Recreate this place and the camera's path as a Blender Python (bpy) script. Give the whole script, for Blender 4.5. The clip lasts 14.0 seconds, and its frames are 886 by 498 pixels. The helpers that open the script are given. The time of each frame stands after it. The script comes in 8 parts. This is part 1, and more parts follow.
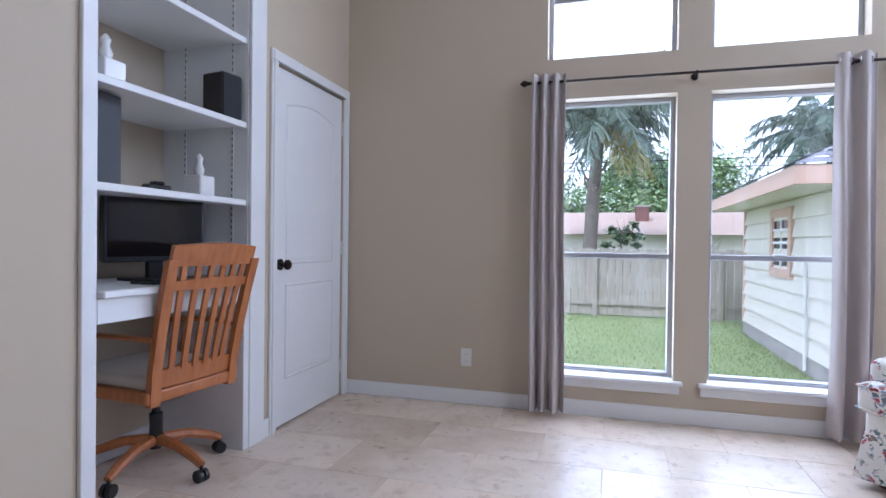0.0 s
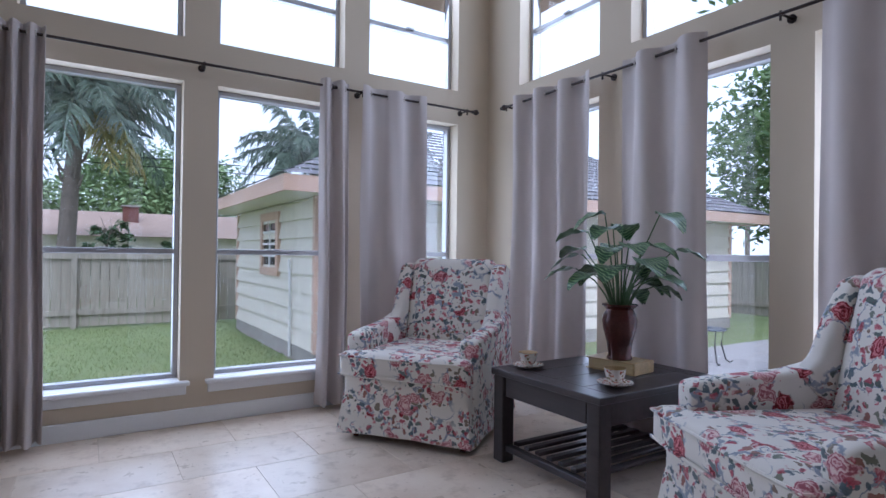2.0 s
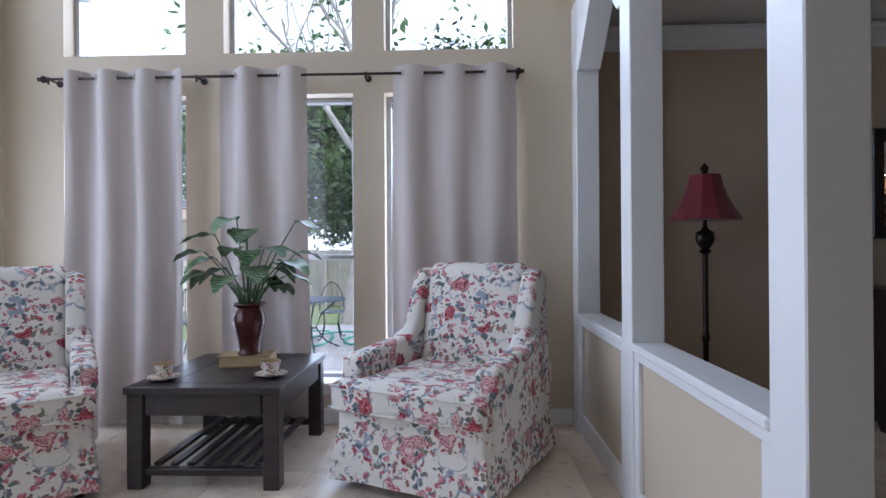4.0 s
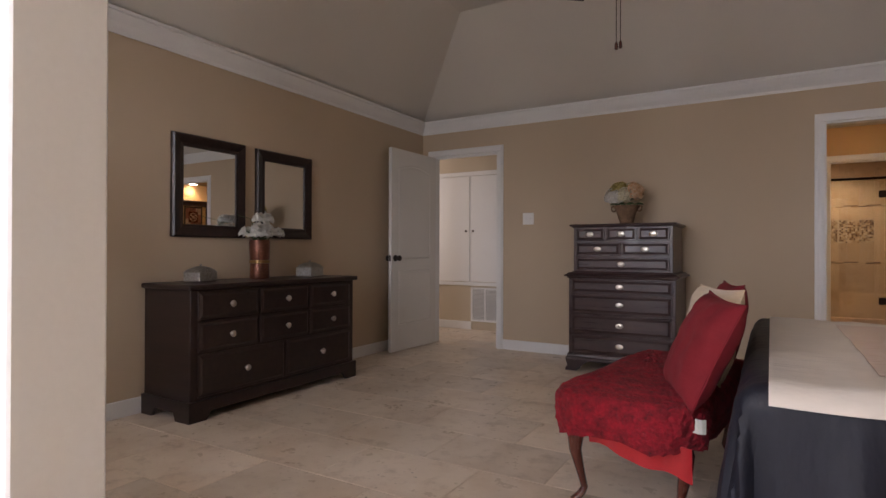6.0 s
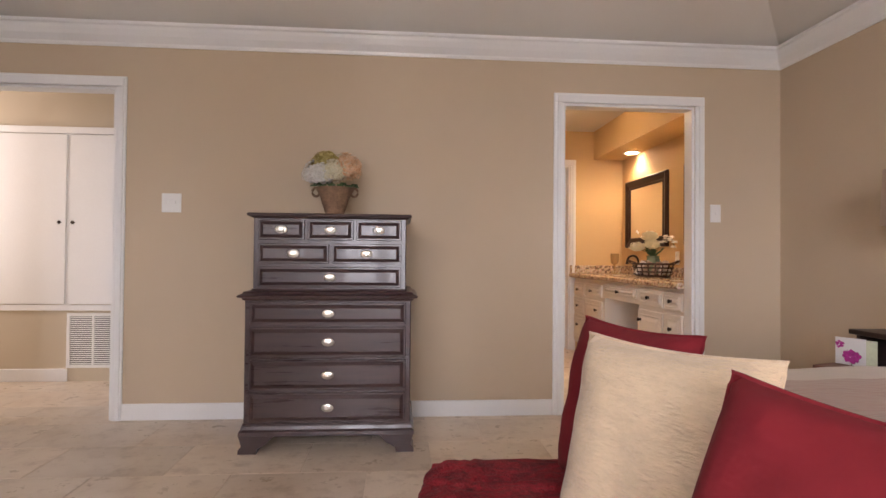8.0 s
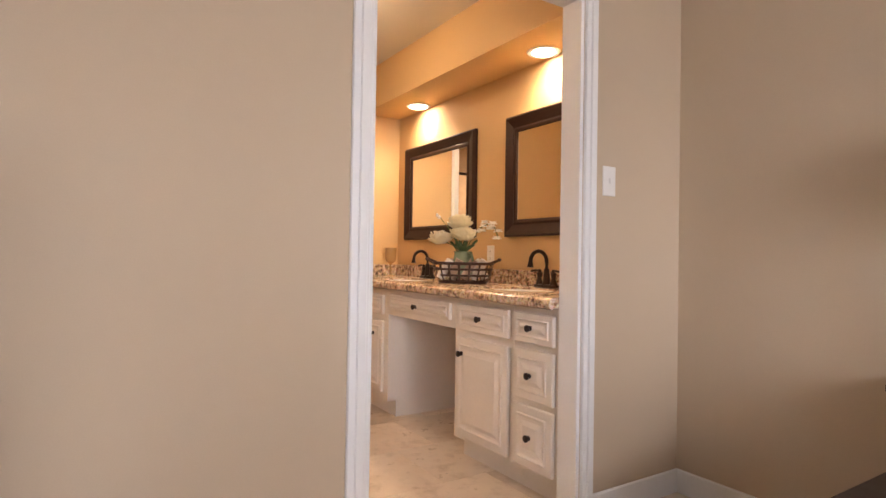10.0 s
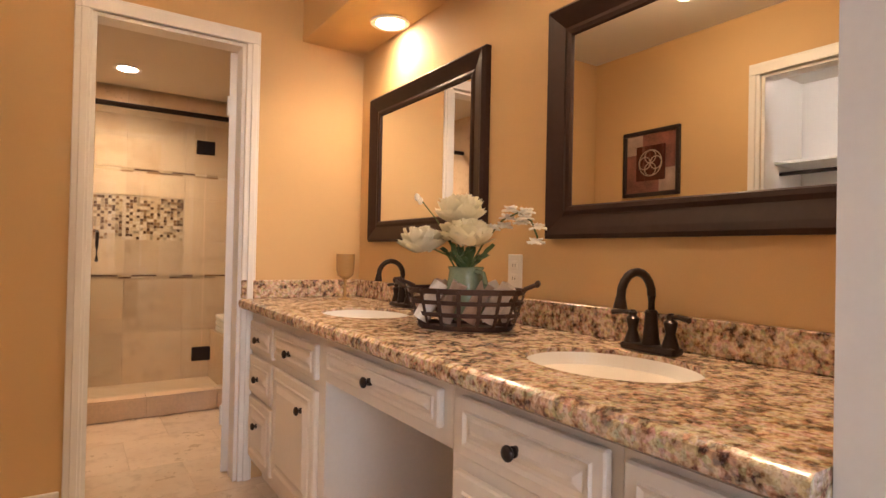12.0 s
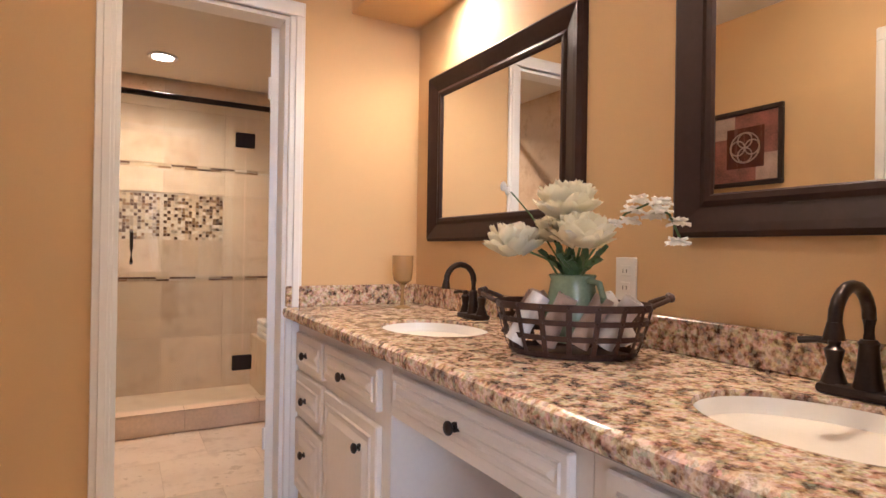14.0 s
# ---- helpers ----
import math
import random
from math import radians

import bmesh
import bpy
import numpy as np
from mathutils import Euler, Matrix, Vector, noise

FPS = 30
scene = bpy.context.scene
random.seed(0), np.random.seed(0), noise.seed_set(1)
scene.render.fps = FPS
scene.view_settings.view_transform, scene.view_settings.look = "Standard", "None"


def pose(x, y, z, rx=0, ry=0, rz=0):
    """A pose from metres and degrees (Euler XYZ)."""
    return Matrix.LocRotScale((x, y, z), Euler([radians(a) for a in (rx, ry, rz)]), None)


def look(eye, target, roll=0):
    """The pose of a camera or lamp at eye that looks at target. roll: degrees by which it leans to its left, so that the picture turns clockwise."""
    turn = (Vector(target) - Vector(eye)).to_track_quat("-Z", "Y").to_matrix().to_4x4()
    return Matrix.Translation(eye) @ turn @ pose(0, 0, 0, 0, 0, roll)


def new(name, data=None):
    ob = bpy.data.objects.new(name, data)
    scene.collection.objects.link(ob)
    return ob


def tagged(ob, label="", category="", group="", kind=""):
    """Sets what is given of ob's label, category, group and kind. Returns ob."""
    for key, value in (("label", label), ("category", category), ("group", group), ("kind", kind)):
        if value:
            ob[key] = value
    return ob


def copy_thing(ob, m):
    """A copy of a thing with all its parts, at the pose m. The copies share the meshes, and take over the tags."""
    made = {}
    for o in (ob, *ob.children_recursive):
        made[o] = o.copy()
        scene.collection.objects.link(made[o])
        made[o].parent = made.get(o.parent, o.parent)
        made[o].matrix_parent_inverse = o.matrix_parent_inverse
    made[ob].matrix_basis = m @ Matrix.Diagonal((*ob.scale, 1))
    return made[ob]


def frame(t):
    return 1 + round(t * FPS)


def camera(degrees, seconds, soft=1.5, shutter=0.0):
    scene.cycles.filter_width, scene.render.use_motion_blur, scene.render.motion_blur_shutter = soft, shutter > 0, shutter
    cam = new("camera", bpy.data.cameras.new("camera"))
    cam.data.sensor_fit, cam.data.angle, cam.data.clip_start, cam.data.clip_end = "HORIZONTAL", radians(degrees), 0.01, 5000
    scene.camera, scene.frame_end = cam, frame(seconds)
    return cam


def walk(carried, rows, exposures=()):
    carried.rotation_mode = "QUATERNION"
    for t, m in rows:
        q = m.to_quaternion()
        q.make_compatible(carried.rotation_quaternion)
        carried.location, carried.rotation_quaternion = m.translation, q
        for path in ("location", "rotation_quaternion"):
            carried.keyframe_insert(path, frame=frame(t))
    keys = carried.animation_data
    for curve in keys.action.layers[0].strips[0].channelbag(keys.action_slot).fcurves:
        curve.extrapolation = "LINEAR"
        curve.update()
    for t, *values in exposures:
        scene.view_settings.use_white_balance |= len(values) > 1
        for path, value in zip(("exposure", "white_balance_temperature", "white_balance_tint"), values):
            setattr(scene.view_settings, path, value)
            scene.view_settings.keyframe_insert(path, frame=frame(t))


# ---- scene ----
cam = camera(76.7, 14.0)
PATH = [
    (0, (0.729, -0.628, 1.053), (0.159, 1.289, 1.031), 0.7),
    (0.5, (0.713, -0.518, 0.966), (0.586, 1.478, 1.001), 1.0),
    (1, (0.728, -0.536, 0.998), (1.071, 1.434, 1.022), 0.9),
    (1.5, (0.717, -0.538, 1.006), (1.43, 1.33, 1.025), 0.7),
    (2, (0.654, -0.539, 0.988), (1.725, 1.151, 1.006), 0.7),
    (2.2, (0.608, -0.535, 1.002), (1.811, 1.063, 1.012), 0.7),
    (4.3, (-0.137, 0.209, 1.036), (1.851, -0.01, 1.029), -0.2),
    (4.5, (-0.174, 0.182, 1.053), (1.785, -0.223, 1.037), 0.1),
    (5, (-0.174, 0.1, 1.074), (1.571, -0.877, 1.05), 0.6),
    (5.5, (-0.005, 0.039, 1.014), (1.316, -1.462, 1.017), 0.3),
    (6, (0.185, -0.136, 0.989), (1.196, -1.862, 0.997), 0.2),
    (6.5, (0.46, -0.426, 1.031), (1.15, -2.304, 1.03), 0.6),
    (7, (0.545, -0.899, 1.013), (0.97, -2.853, 1.025), 0.6),
    (7.5, (0.694, -1.358, 0.991), (0.829, -3.353, 1.021), 0.6),
    (8, (0.874, -1.827, 0.995), (0.719, -3.821, 1.026), 0.5),
    (8.5, (0.967, -2.346, 1.001), (0.557, -4.303, 1.038), 0.6),
    (9, (0.938, -2.878, 0.981), (0.169, -4.724, 1.023), 0.8),
    (9.2, (0.899, -3.075, 0.985), (-0.009, -4.856, 1.029), 0.7),
    (11.3, (-0.178, -4.841, 1.032), (-1.300, -6.496, 1.053), 1.0),
    (11.5, (-0.230, -4.942, 1.049), (-1.336, -6.607, 1.065), 1.0),
    (12, (-0.336, -5.177, 1.062), (-1.44, -6.844, 1.082), 1.2),
    (12.5, (-0.388, -5.305, 1.076), (-1.549, -6.933, 1.099), 1.2),
    (13, (-0.38, -5.349, 1.066), (-1.595, -6.938, 1.089), 1.1),
    (13.5, (-0.376, -5.425, 1.059), (-1.563, -7.035, 1.08), 1.1),
    (14, (-0.41, -5.562, 1.077), (-1.407, -7.296, 1.084), 0.9),
]
EXPOSURES = [
    (0.0, 0.70, 5150, 20), (1.0, 0.38, 5150, 20), (2.2, -0.10, 5150, 20), (4.3, 0.46, 5450, 16), (5.0, 0.8, 6000, 20), (6.0, 1.75, 6600, 24),
    (6.5, 2.16, 6950, 25), (7.5, 2.62, 6950, 25), (8.5, 3.05, 6500, 23), (9.2, 3.32, 6500, 22), (11.5, 2.85, 6900, 24), (12.5, 3.0, 6050, 22), (14.0, 3.1, 5350, 21),
]
walk(cam, [(t, look(eye, at, roll)) for t, eye, at, roll in PATH], EXPOSURES)

# ---- world, sun and lamps ----
world = bpy.data.worlds.new("sky")
scene.world = world
world.use_nodes = True
wn = world.node_tree
sky = wn.nodes.new("ShaderNodeTexSky")
sky.sky_type, sky.sun_disc = "NISHITA", False
sky.sun_elevation, sky.sun_rotation = radians(55), radians(200)
sky.air_density, sky.dust_density, sky.ozone_density = 1.0, 6.0, 1.0
sky_wash = wn.nodes.new("ShaderNodeMixRGB")
sky_wash.inputs[0].default_value = 0.75
sky_wash.inputs[2].default_value = (9.5, 9.8, 10.4, 1)
wn.links.new(sky.outputs[0], sky_wash.inputs[1])
wn.links.new(sky_wash.outputs[0], wn.nodes["Background"].inputs[0])
wn.nodes["Background"].inputs[1].default_value = 0.19


def sun_lamp(strength, elevation, azimuth, angle):
    data = bpy.data.lights.new("sun", "SUN")
    data.energy, data.angle, data.color = strength, radians(angle), (1.0, 0.95, 0.88)
    ob = new("sun", data)
    a, e = radians(azimuth), radians(elevation)
    way = Vector((math.sin(a) * math.cos(e), math.cos(a) * math.cos(e), math.sin(e)))
    ob.matrix_world = look(way * 40, (0, 0, 0))
    return ob


def area_lamp(name, at, to, sx, sy, power, color=(1, 1, 1)):
    data = bpy.data.lights.new(name, "AREA")
    data.shape, data.size, data.size_y, data.energy, data.color = "RECTANGLE", sx, sy, power, color
    ob = new(name, data)
    ob.matrix_world = look(at, to)
    return ob


def spot_lamp(name, at, power, color, radius=0.04, spread=120):
    data = bpy.data.lights.new(name, "SPOT")
    data.energy, data.color, data.shadow_soft_size = power, color, radius
    data.spot_size, data.spot_blend = radians(spread), 0.8
    ob = new(name, data)
    ob.matrix_world = look(at, (at[0], at[1], at[2] - 1))
    return ob


def point_lamp(name, at, power, color, radius=0.05):
    data = bpy.data.lights.new(name, "POINT")
    data.energy, data.color, data.shadow_soft_size = power, color, radius
    ob = new(name, data)
    ob.location = at
    return ob


sun_lamp(1.5, 55, 200, 14)
# skylight standing in the window openings
for wx0, wx1 in ((0.34, 1.10), (1.283, 2.066), (2.243, 2.97)):
    area_lamp("window_light", ((wx0 + wx1) / 2, 3.10, 1.10), ((wx0 + wx1) / 2, 0, 1.0), 0.78, 1.6, 12, (0.86, 0.93, 1.0))
    area_lamp("window_light", ((wx0 + wx1) / 2, 3.10, 2.70), ((wx0 + wx1) / 2, 0, 1.6), 0.78, 0.9, 9, (0.86, 0.93, 1.0))
for wy0, wy1 in ((1.815, 2.561), (0.807, 1.583), (-0.139, 0.623)):
    area_lamp("window_light", (3.43, (wy0 + wy1) / 2, 1.10), (0, (wy0 + wy1) / 2, 1.0), 0.72, 1.6, 12, (0.86, 0.93, 1.0))
    area_lamp("window_light", (3.43, (wy0 + wy1) / 2, 2.70), (0, (wy0 + wy1) / 2, 1.6), 0.72, 0.9, 9, (0.86, 0.93, 1.0))
WARM = (1.0, 0.74, 0.42)
for cy in (-7.385, -6.06):
    spot_lamp("vanity_can_light", (-1.49, cy, 2.072), 4.6, WARM, 0.05, 150)
# added fill lamp under the bathroom ceiling, brightens the walls; no source known here
point_lamp("bath_fill_light", (-0.5, -6.7, 2.31), 1.5, WARM, 0.06)
spot_lamp("shower_can_light", (-0.62, -9.50, 2.255), 13, (1.0, 0.76, 0.48), 0.05, 150)
point_lamp("closet_globe_light", (0.80, -6.52, 2.16), 0.25, (1.0, 0.93, 0.82))
# unseen area lamp added at the closed hall end to brighten the cabinet
area_lamp("hall_fill_light", (4.6, -5.95, 1.35), (2.8, -6.15, 1.1), 0.7, 2.0, 2.5, (1.0, 0.95, 0.88))

# ---- materials ----
def node_mat(name, rough=0.5, metal=0.0):
    m = bpy.data.materials.new(name)
    m.use_nodes = True
    b = m.node_tree.nodes["Principled BSDF"]
    b.inputs["Roughness"].default_value, b.inputs["Metallic"].default_value = rough, metal
    return m, m.node_tree, b


def coords(nt, scale=1.0, kind="Object", stretch=(1, 1, 1)):
    tc = nt.nodes.new("ShaderNodeTexCoord")
    mp = nt.nodes.new("ShaderNodeMapping")
    mp.inputs["Scale"].default_value = [scale * s for s in stretch]
    nt.links.new(tc.outputs[kind], mp.inputs["Vector"])
    return mp.outputs["Vector"]


def noise_of(nt, vec, scale, detail=4, rough=0.55):
    n = nt.nodes.new("ShaderNodeTexNoise")
    n.inputs["Scale"].default_value, n.inputs["Detail"].default_value, n.inputs["Roughness"].default_value = scale, detail, rough
    nt.links.new(vec, n.inputs["Vector"])
    return n.outputs["Fac"]


def ramp(nt, fac, stops, mode="LINEAR"):
    r = nt.nodes.new("ShaderNodeValToRGB")
    r.color_ramp.interpolation = mode
    el = r.color_ramp.elements
    while len(el) < len(stops):
        el.new(0.5)
    for e, (p, c) in zip(el, stops):
        e.position, e.color = p, (*c, 1)
    nt.links.new(fac, r.inputs[0])
    return r.outputs[0]


def mix(nt, fac, a, b, mode="MIX"):
    n = nt.nodes.new("ShaderNodeMixRGB")
    n.blend_type = mode
    for sock, v in zip(n.inputs, (fac, a, b)):
        if isinstance(v, (int, float)):
            sock.default_value = v
        elif isinstance(v, tuple):
            sock.default_value = (*v, 1)
        else:
            nt.links.new(v, sock)
    return n.outputs[0]


def calc(nt, op, a, b=0.0):
    n = nt.nodes.new("ShaderNodeMath")
    n.operation = op
    for sock, v in zip(n.inputs, (a, b)):
        if isinstance(v, (int, float)):
            sock.default_value = v
        else:
            nt.links.new(v, sock)
    return n.outputs[0]


def bump(nt, b, height, strength=0.2, dist=0.01):
    n = nt.nodes.new("ShaderNodeBump")
    n.inputs["Strength"].default_value, n.inputs["Distance"].default_value = strength, dist
    nt.links.new(height, n.inputs["Height"])
    nt.links.new(n.outputs[0], b.inputs["Normal"])


def tint(c, f):
    return tuple(min(1.0, v * f) for v in c)


def plain(name, color, rough=0.5, metal=0.0, var=0.08, scale=3.0, grain=120.0, bumpy=0.05, dist=0.002, stretch=(1, 1, 1)):
    """A surface with large soft stains, a fine grain and a little relief."""
    m, nt, b = node_mat(name, rough, metal)
    v = coords(nt, 1.0, "Object", stretch)
    big, fine = noise_of(nt, v, scale, 5), noise_of(nt, v, grain, 3)
    base = ramp(nt, big, [(0.3, tint(color, 1 - var)), (0.7, tint(color, 1 + var))])
    col = mix(nt, 0.35, base, ramp(nt, fine, [(0.3, tint(color, 1 - 1.4 * var)), (0.7, tint(color, 1 + 1.2 * var))]))
    nt.links.new(col, b.inputs["Base Color"])
    nt.links.new(calc(nt, "MULTIPLY_ADD", big, 0.16), b.inputs["Roughness"])
    nt.nodes[-1].inputs[2].default_value = max(0.02, rough - 0.08)
    if bumpy:
        bump(nt, b, fine, bumpy, dist)
    return m


def wood(name, dark, light, rough=0.4, along="x", scale=1.0, coat=0.0):
    m, nt, b = node_mat(name, rough)
    st = {"x": (0.7, 9, 9), "y": (9, 0.7, 9), "z": (9, 9, 0.7)}[along]
    v = coords(nt, scale, "Object", st)
    rings = noise_of(nt, v, 3.0, 7, 0.65)
    col = ramp(nt, rings, [(0.28, dark), (0.5, tuple((a + c) / 2 for a, c in zip(dark, light))), (0.72, light)])
    nt.links.new(col, b.inputs["Base Color"])
    nt.links.new(calc(nt, "MULTIPLY_ADD", rings, 0.2), b.inputs["Roughness"])
    nt.nodes[-1].inputs[2].default_value = rough - 0.1
    b.inputs["Coat Weight"].default_value = coat
    bump(nt, b, rings, 0.12, 0.002)
    return m


def travertine(name, light, mid, brown, rough=0.28):
    m, nt, b = node_mat(name, rough)
    info = nt.nodes.new("ShaderNodeObjectInfo")
    tc = nt.nodes.new("ShaderNodeTexCoord")
    geo = nt.nodes.new("ShaderNodeNewGeometry")
    shift = nt.nodes.new("ShaderNodeVectorMath")
    shift.operation = "MULTIPLY_ADD"
    nt.links.new(info.outputs["Random"], shift.inputs[0])
    shift.inputs[1].default_value = (31, 17, 11)
    nt.links.new(geo.outputs["Position"], shift.inputs[2])
    v = shift.outputs[0]
    cloud = noise_of(nt, v, 2.2, 6, 0.6)
    vein = noise_of(nt, v, 9.0, 8, 0.7)
    col = ramp(nt, cloud, [(0.30, mid), (0.55, light), (0.75, tint(light, 1.06))])
    col = mix(nt, ramp(nt, vein, [(0.52, (0, 0, 0)), (0.78, (0.6, 0.6, 0.6))]), col, brown)
    tone = calc(nt, "MULTIPLY_ADD", info.outputs["Random"], 0.22)
    nt.nodes[-1].inputs[2].default_value = 0.86
    shade = nt.nodes.new("ShaderNodeCombineColor")
    for s in shade.inputs:
        nt.links.new(tone, s)
    col = mix(nt, 1.0, col, shade.outputs[0], "MULTIPLY")
    pit = nt.nodes.new("ShaderNodeTexVoronoi")
    pit.inputs["Scale"].default_value = 22
    nt.links.new(v, pit.inputs["Vector"])
    gate = calc(nt, "MULTIPLY", ramp(nt, pit.outputs["Distance"], [(0.06, (1, 1, 1)), (0.16, (0, 0, 0))]),
                ramp(nt, noise_of(nt, v, 1.7, 3), [(0.55, (0, 0, 0)), (0.66, (1, 1, 1))]))
    col = mix(nt, calc(nt, "MULTIPLY", gate, 0.75), col, tint(brown, 0.45))
    nt.links.new(col, b.inputs["Base Color"])
    nt.links.new(calc(nt, "MULTIPLY_ADD", vein, 0.3), b.inputs["Roughness"])
    nt.nodes[-1].inputs[2].default_value = rough - 0.12
    bump(nt, b, calc(nt, "SUBTRACT", vein, gate), 0.12, 0.004)
    return m


def granite(name):
    m, nt, b = node_mat(name, 0.2)
    v = coords(nt, 1.0)
    a, c = noise_of(nt, v, 34, 5, 0.62), noise_of(nt, v, 90, 4, 0.6)
    vor = nt.nodes.new("ShaderNodeTexVoronoi")
    vor.inputs["Scale"].default_value = 110
    nt.links.new(v, vor.inputs["Vector"])
    col = ramp(nt, a, [(0.37, (0.035, 0.02, 0.018)), (0.42, (0.16, 0.08, 0.05)), (0.47, (0.38, 0.22, 0.12)), (0.53, (0.60, 0.43, 0.28)), (0.60, (0.72, 0.60, 0.47)), (0.68, (0.33, 0.19, 0.11))])
    col = mix(nt, 0.30, col, ramp(nt, c, [(0.44, (0.07, 0.04, 0.03)), (0.54, (0.76, 0.64, 0.50))]))
    col = mix(nt, 0.14, col, vor.outputs["Color"], "OVERLAY")
    nt.links.new(col, b.inputs["Base Color"])
    return m


def floral(name):
    """White chintz with red and pink roses, sage leaves and blue-grey ribbons."""
    m, nt, b = node_mat(name, 0.85)
    v0 = coords(nt, 1.0)
    warp = nt.nodes.new("ShaderNodeTexNoise")
    warp.inputs["Scale"].default_value, warp.inputs["Detail"].default_value = 21, 4
    nt.links.new(v0, warp.inputs["Vector"])
    add = nt.nodes.new("ShaderNodeVectorMath")
    add.operation = "MULTIPLY_ADD"
    nt.links.new(warp.outputs["Color"], add.inputs[0])
    add.inputs[1].default_value = (0.085, 0.085, 0.085)
    nt.links.new(v0, add.inputs[2])
    v = add.outputs[0]

    def spots(scale, off):
        o = nt.nodes.new("ShaderNodeVectorMath")
        o.inputs[1].default_value = off
        nt.links.new(v, o.inputs[0])
        t = nt.nodes.new("ShaderNodeTexVoronoi")
        t.inputs["Scale"].default_value, t.inputs["Randomness"].default_value = scale, 0.8
        nt.links.new(o.outputs[0], t.inputs["Vector"])
        return t

    cream = ramp(nt, noise_of(nt, v0, 3, 4), [(0.3, (0.74, 0.70, 0.63)), (0.7, (0.82, 0.79, 0.73))])
    rib = calc(nt, "ABSOLUTE", calc(nt, "SUBTRACT", noise_of(nt, v, 9.0, 1), 0.5))
    group = noise_of(nt, v0, 6.3, 1.5)
    col = mix(nt, calc(nt, "MULTIPLY", ramp(nt, rib, [(0.014, (1, 1, 1)), (0.026, (0, 0, 0))]), ramp(nt, group, [(0.36, (0, 0, 0)), (0.42, (0.85, 0.85, 0.85))])), cream, (0.22, 0.27, 0.36))
    leaf = spots(27, (3, 1, 7))
    lcol = ramp(nt, leaf.outputs["Color"], [(0.2, (0.055, 0.085, 0.075)), (0.45, (0.10, 0.15, 0.19)), (0.6, (0.15, 0.18, 0.12)), (0.8, (0.30, 0.11, 0.08))])
    lmask = calc(nt, "MULTIPLY", ramp(nt, leaf.outputs["Distance"], [(0.36, (1, 1, 1)), (0.42, (0, 0, 0))]), ramp(nt, group, [(0.41, (0, 0, 0)), (0.45, (0.92, 0.92, 0.92))]))
    col = mix(nt, lmask, col, lcol)
    bud = spots(24, (9, 4, 2))
    bmask = calc(nt, "MULTIPLY", ramp(nt, bud.outputs["Distance"], [(0.27, (1, 1, 1)), (0.33, (0, 0, 0))]), ramp(nt, group, [(0.43, (0, 0, 0)), (0.47, (0.95, 0.95, 0.95))]))
    petals = noise_of(nt, v, 55, 3, 0.6)
    col = mix(nt, bmask, col, ramp(nt, petals, [(0.35, (0.28, 0.03, 0.05)), (0.5, (0.50, 0.10, 0.14)), (0.65, (0.72, 0.40, 0.40))]))
    rose = spots(9.2, (1, 5, 3))
    rmask = calc(nt, "MULTIPLY", ramp(nt, calc(nt, "ADD", rose.outputs["Distance"], calc(nt, "MULTIPLY", petals, 0.16)), [(0.38, (1, 1, 1)), (0.42, (0, 0, 0))]), ramp(nt, group, [(0.42, (0, 0, 0)), (0.45, (1, 1, 1))]))
    rings = calc(nt, "ADD", calc(nt, "MULTIPLY", calc(nt, "SINE", calc(nt, "MULTIPLY", rose.outputs["Distance"], 62.0)), 0.22), petals)
    red = ramp(nt, rings, [(0.28, (0.16, 0.012, 0.02)), (0.48, (0.42, 0.035, 0.06)), (0.72, (0.66, 0.24, 0.26))])
    pink = ramp(nt, rings, [(0.28, (0.36, 0.10, 0.13)), (0.48, (0.62, 0.30, 0.32)), (0.72, (0.78, 0.60, 0.56))])
    col = mix(nt, rmask, col, mix(nt, ramp(nt, rose.outputs["Color"], [(0.42, (0, 0, 0)), (0.47, (1, 1, 1))]), red, pink))
    nt.links.new(col, b.inputs["Base Color"])
    b.inputs["Sheen Weight"].default_value = 0.1
    bump(nt, b, noise_of(nt, v0, 500, 2), 0.06, 0.001)
    return m


def cloth(name, color, rough=0.9, var=0.12, scale=5.0, weave=350.0, strength=0.25, sheen=0.2, dist=0.002, stretch=(1, 1, 1)):
    m = plain(name, color, rough, 0, var, scale, weave, strength, dist, stretch)
    m.node_tree.nodes["Principled BSDF"].inputs["Sheen Weight"].default_value = sheen
    return m


def glow(name, color, strength):
    m, nt, b = node_mat(name, 0.5)
    b.inputs["Base Color"].default_value = (*color, 1)
    b.inputs["Emission Color"].default_value = (*color, 1)
    b.inputs["Emission Strength"].default_value = strength
    return m


def glass(name, tinted=(1, 1, 1), rough=0.0):
    m, nt, b = node_mat(name, rough)
    nt.nodes.remove(b)
    tr, gl, mx = nt.nodes.new("ShaderNodeBsdfTransparent"), nt.nodes.new("ShaderNodeBsdfGlossy"), nt.nodes.new("ShaderNodeMixShader")
    tr.inputs[0].default_value = (*tinted, 1)
    gl.inputs["Roughness"].default_value = 0.02
    mx.inputs[0].default_value = 0.05
    nt.links.new(tr.outputs[0], mx.inputs[1])
    nt.links.new(gl.outputs[0], mx.inputs[2])
    nt.links.new(mx.outputs[0], nt.nodes["Material Output"].inputs[0])
    return m


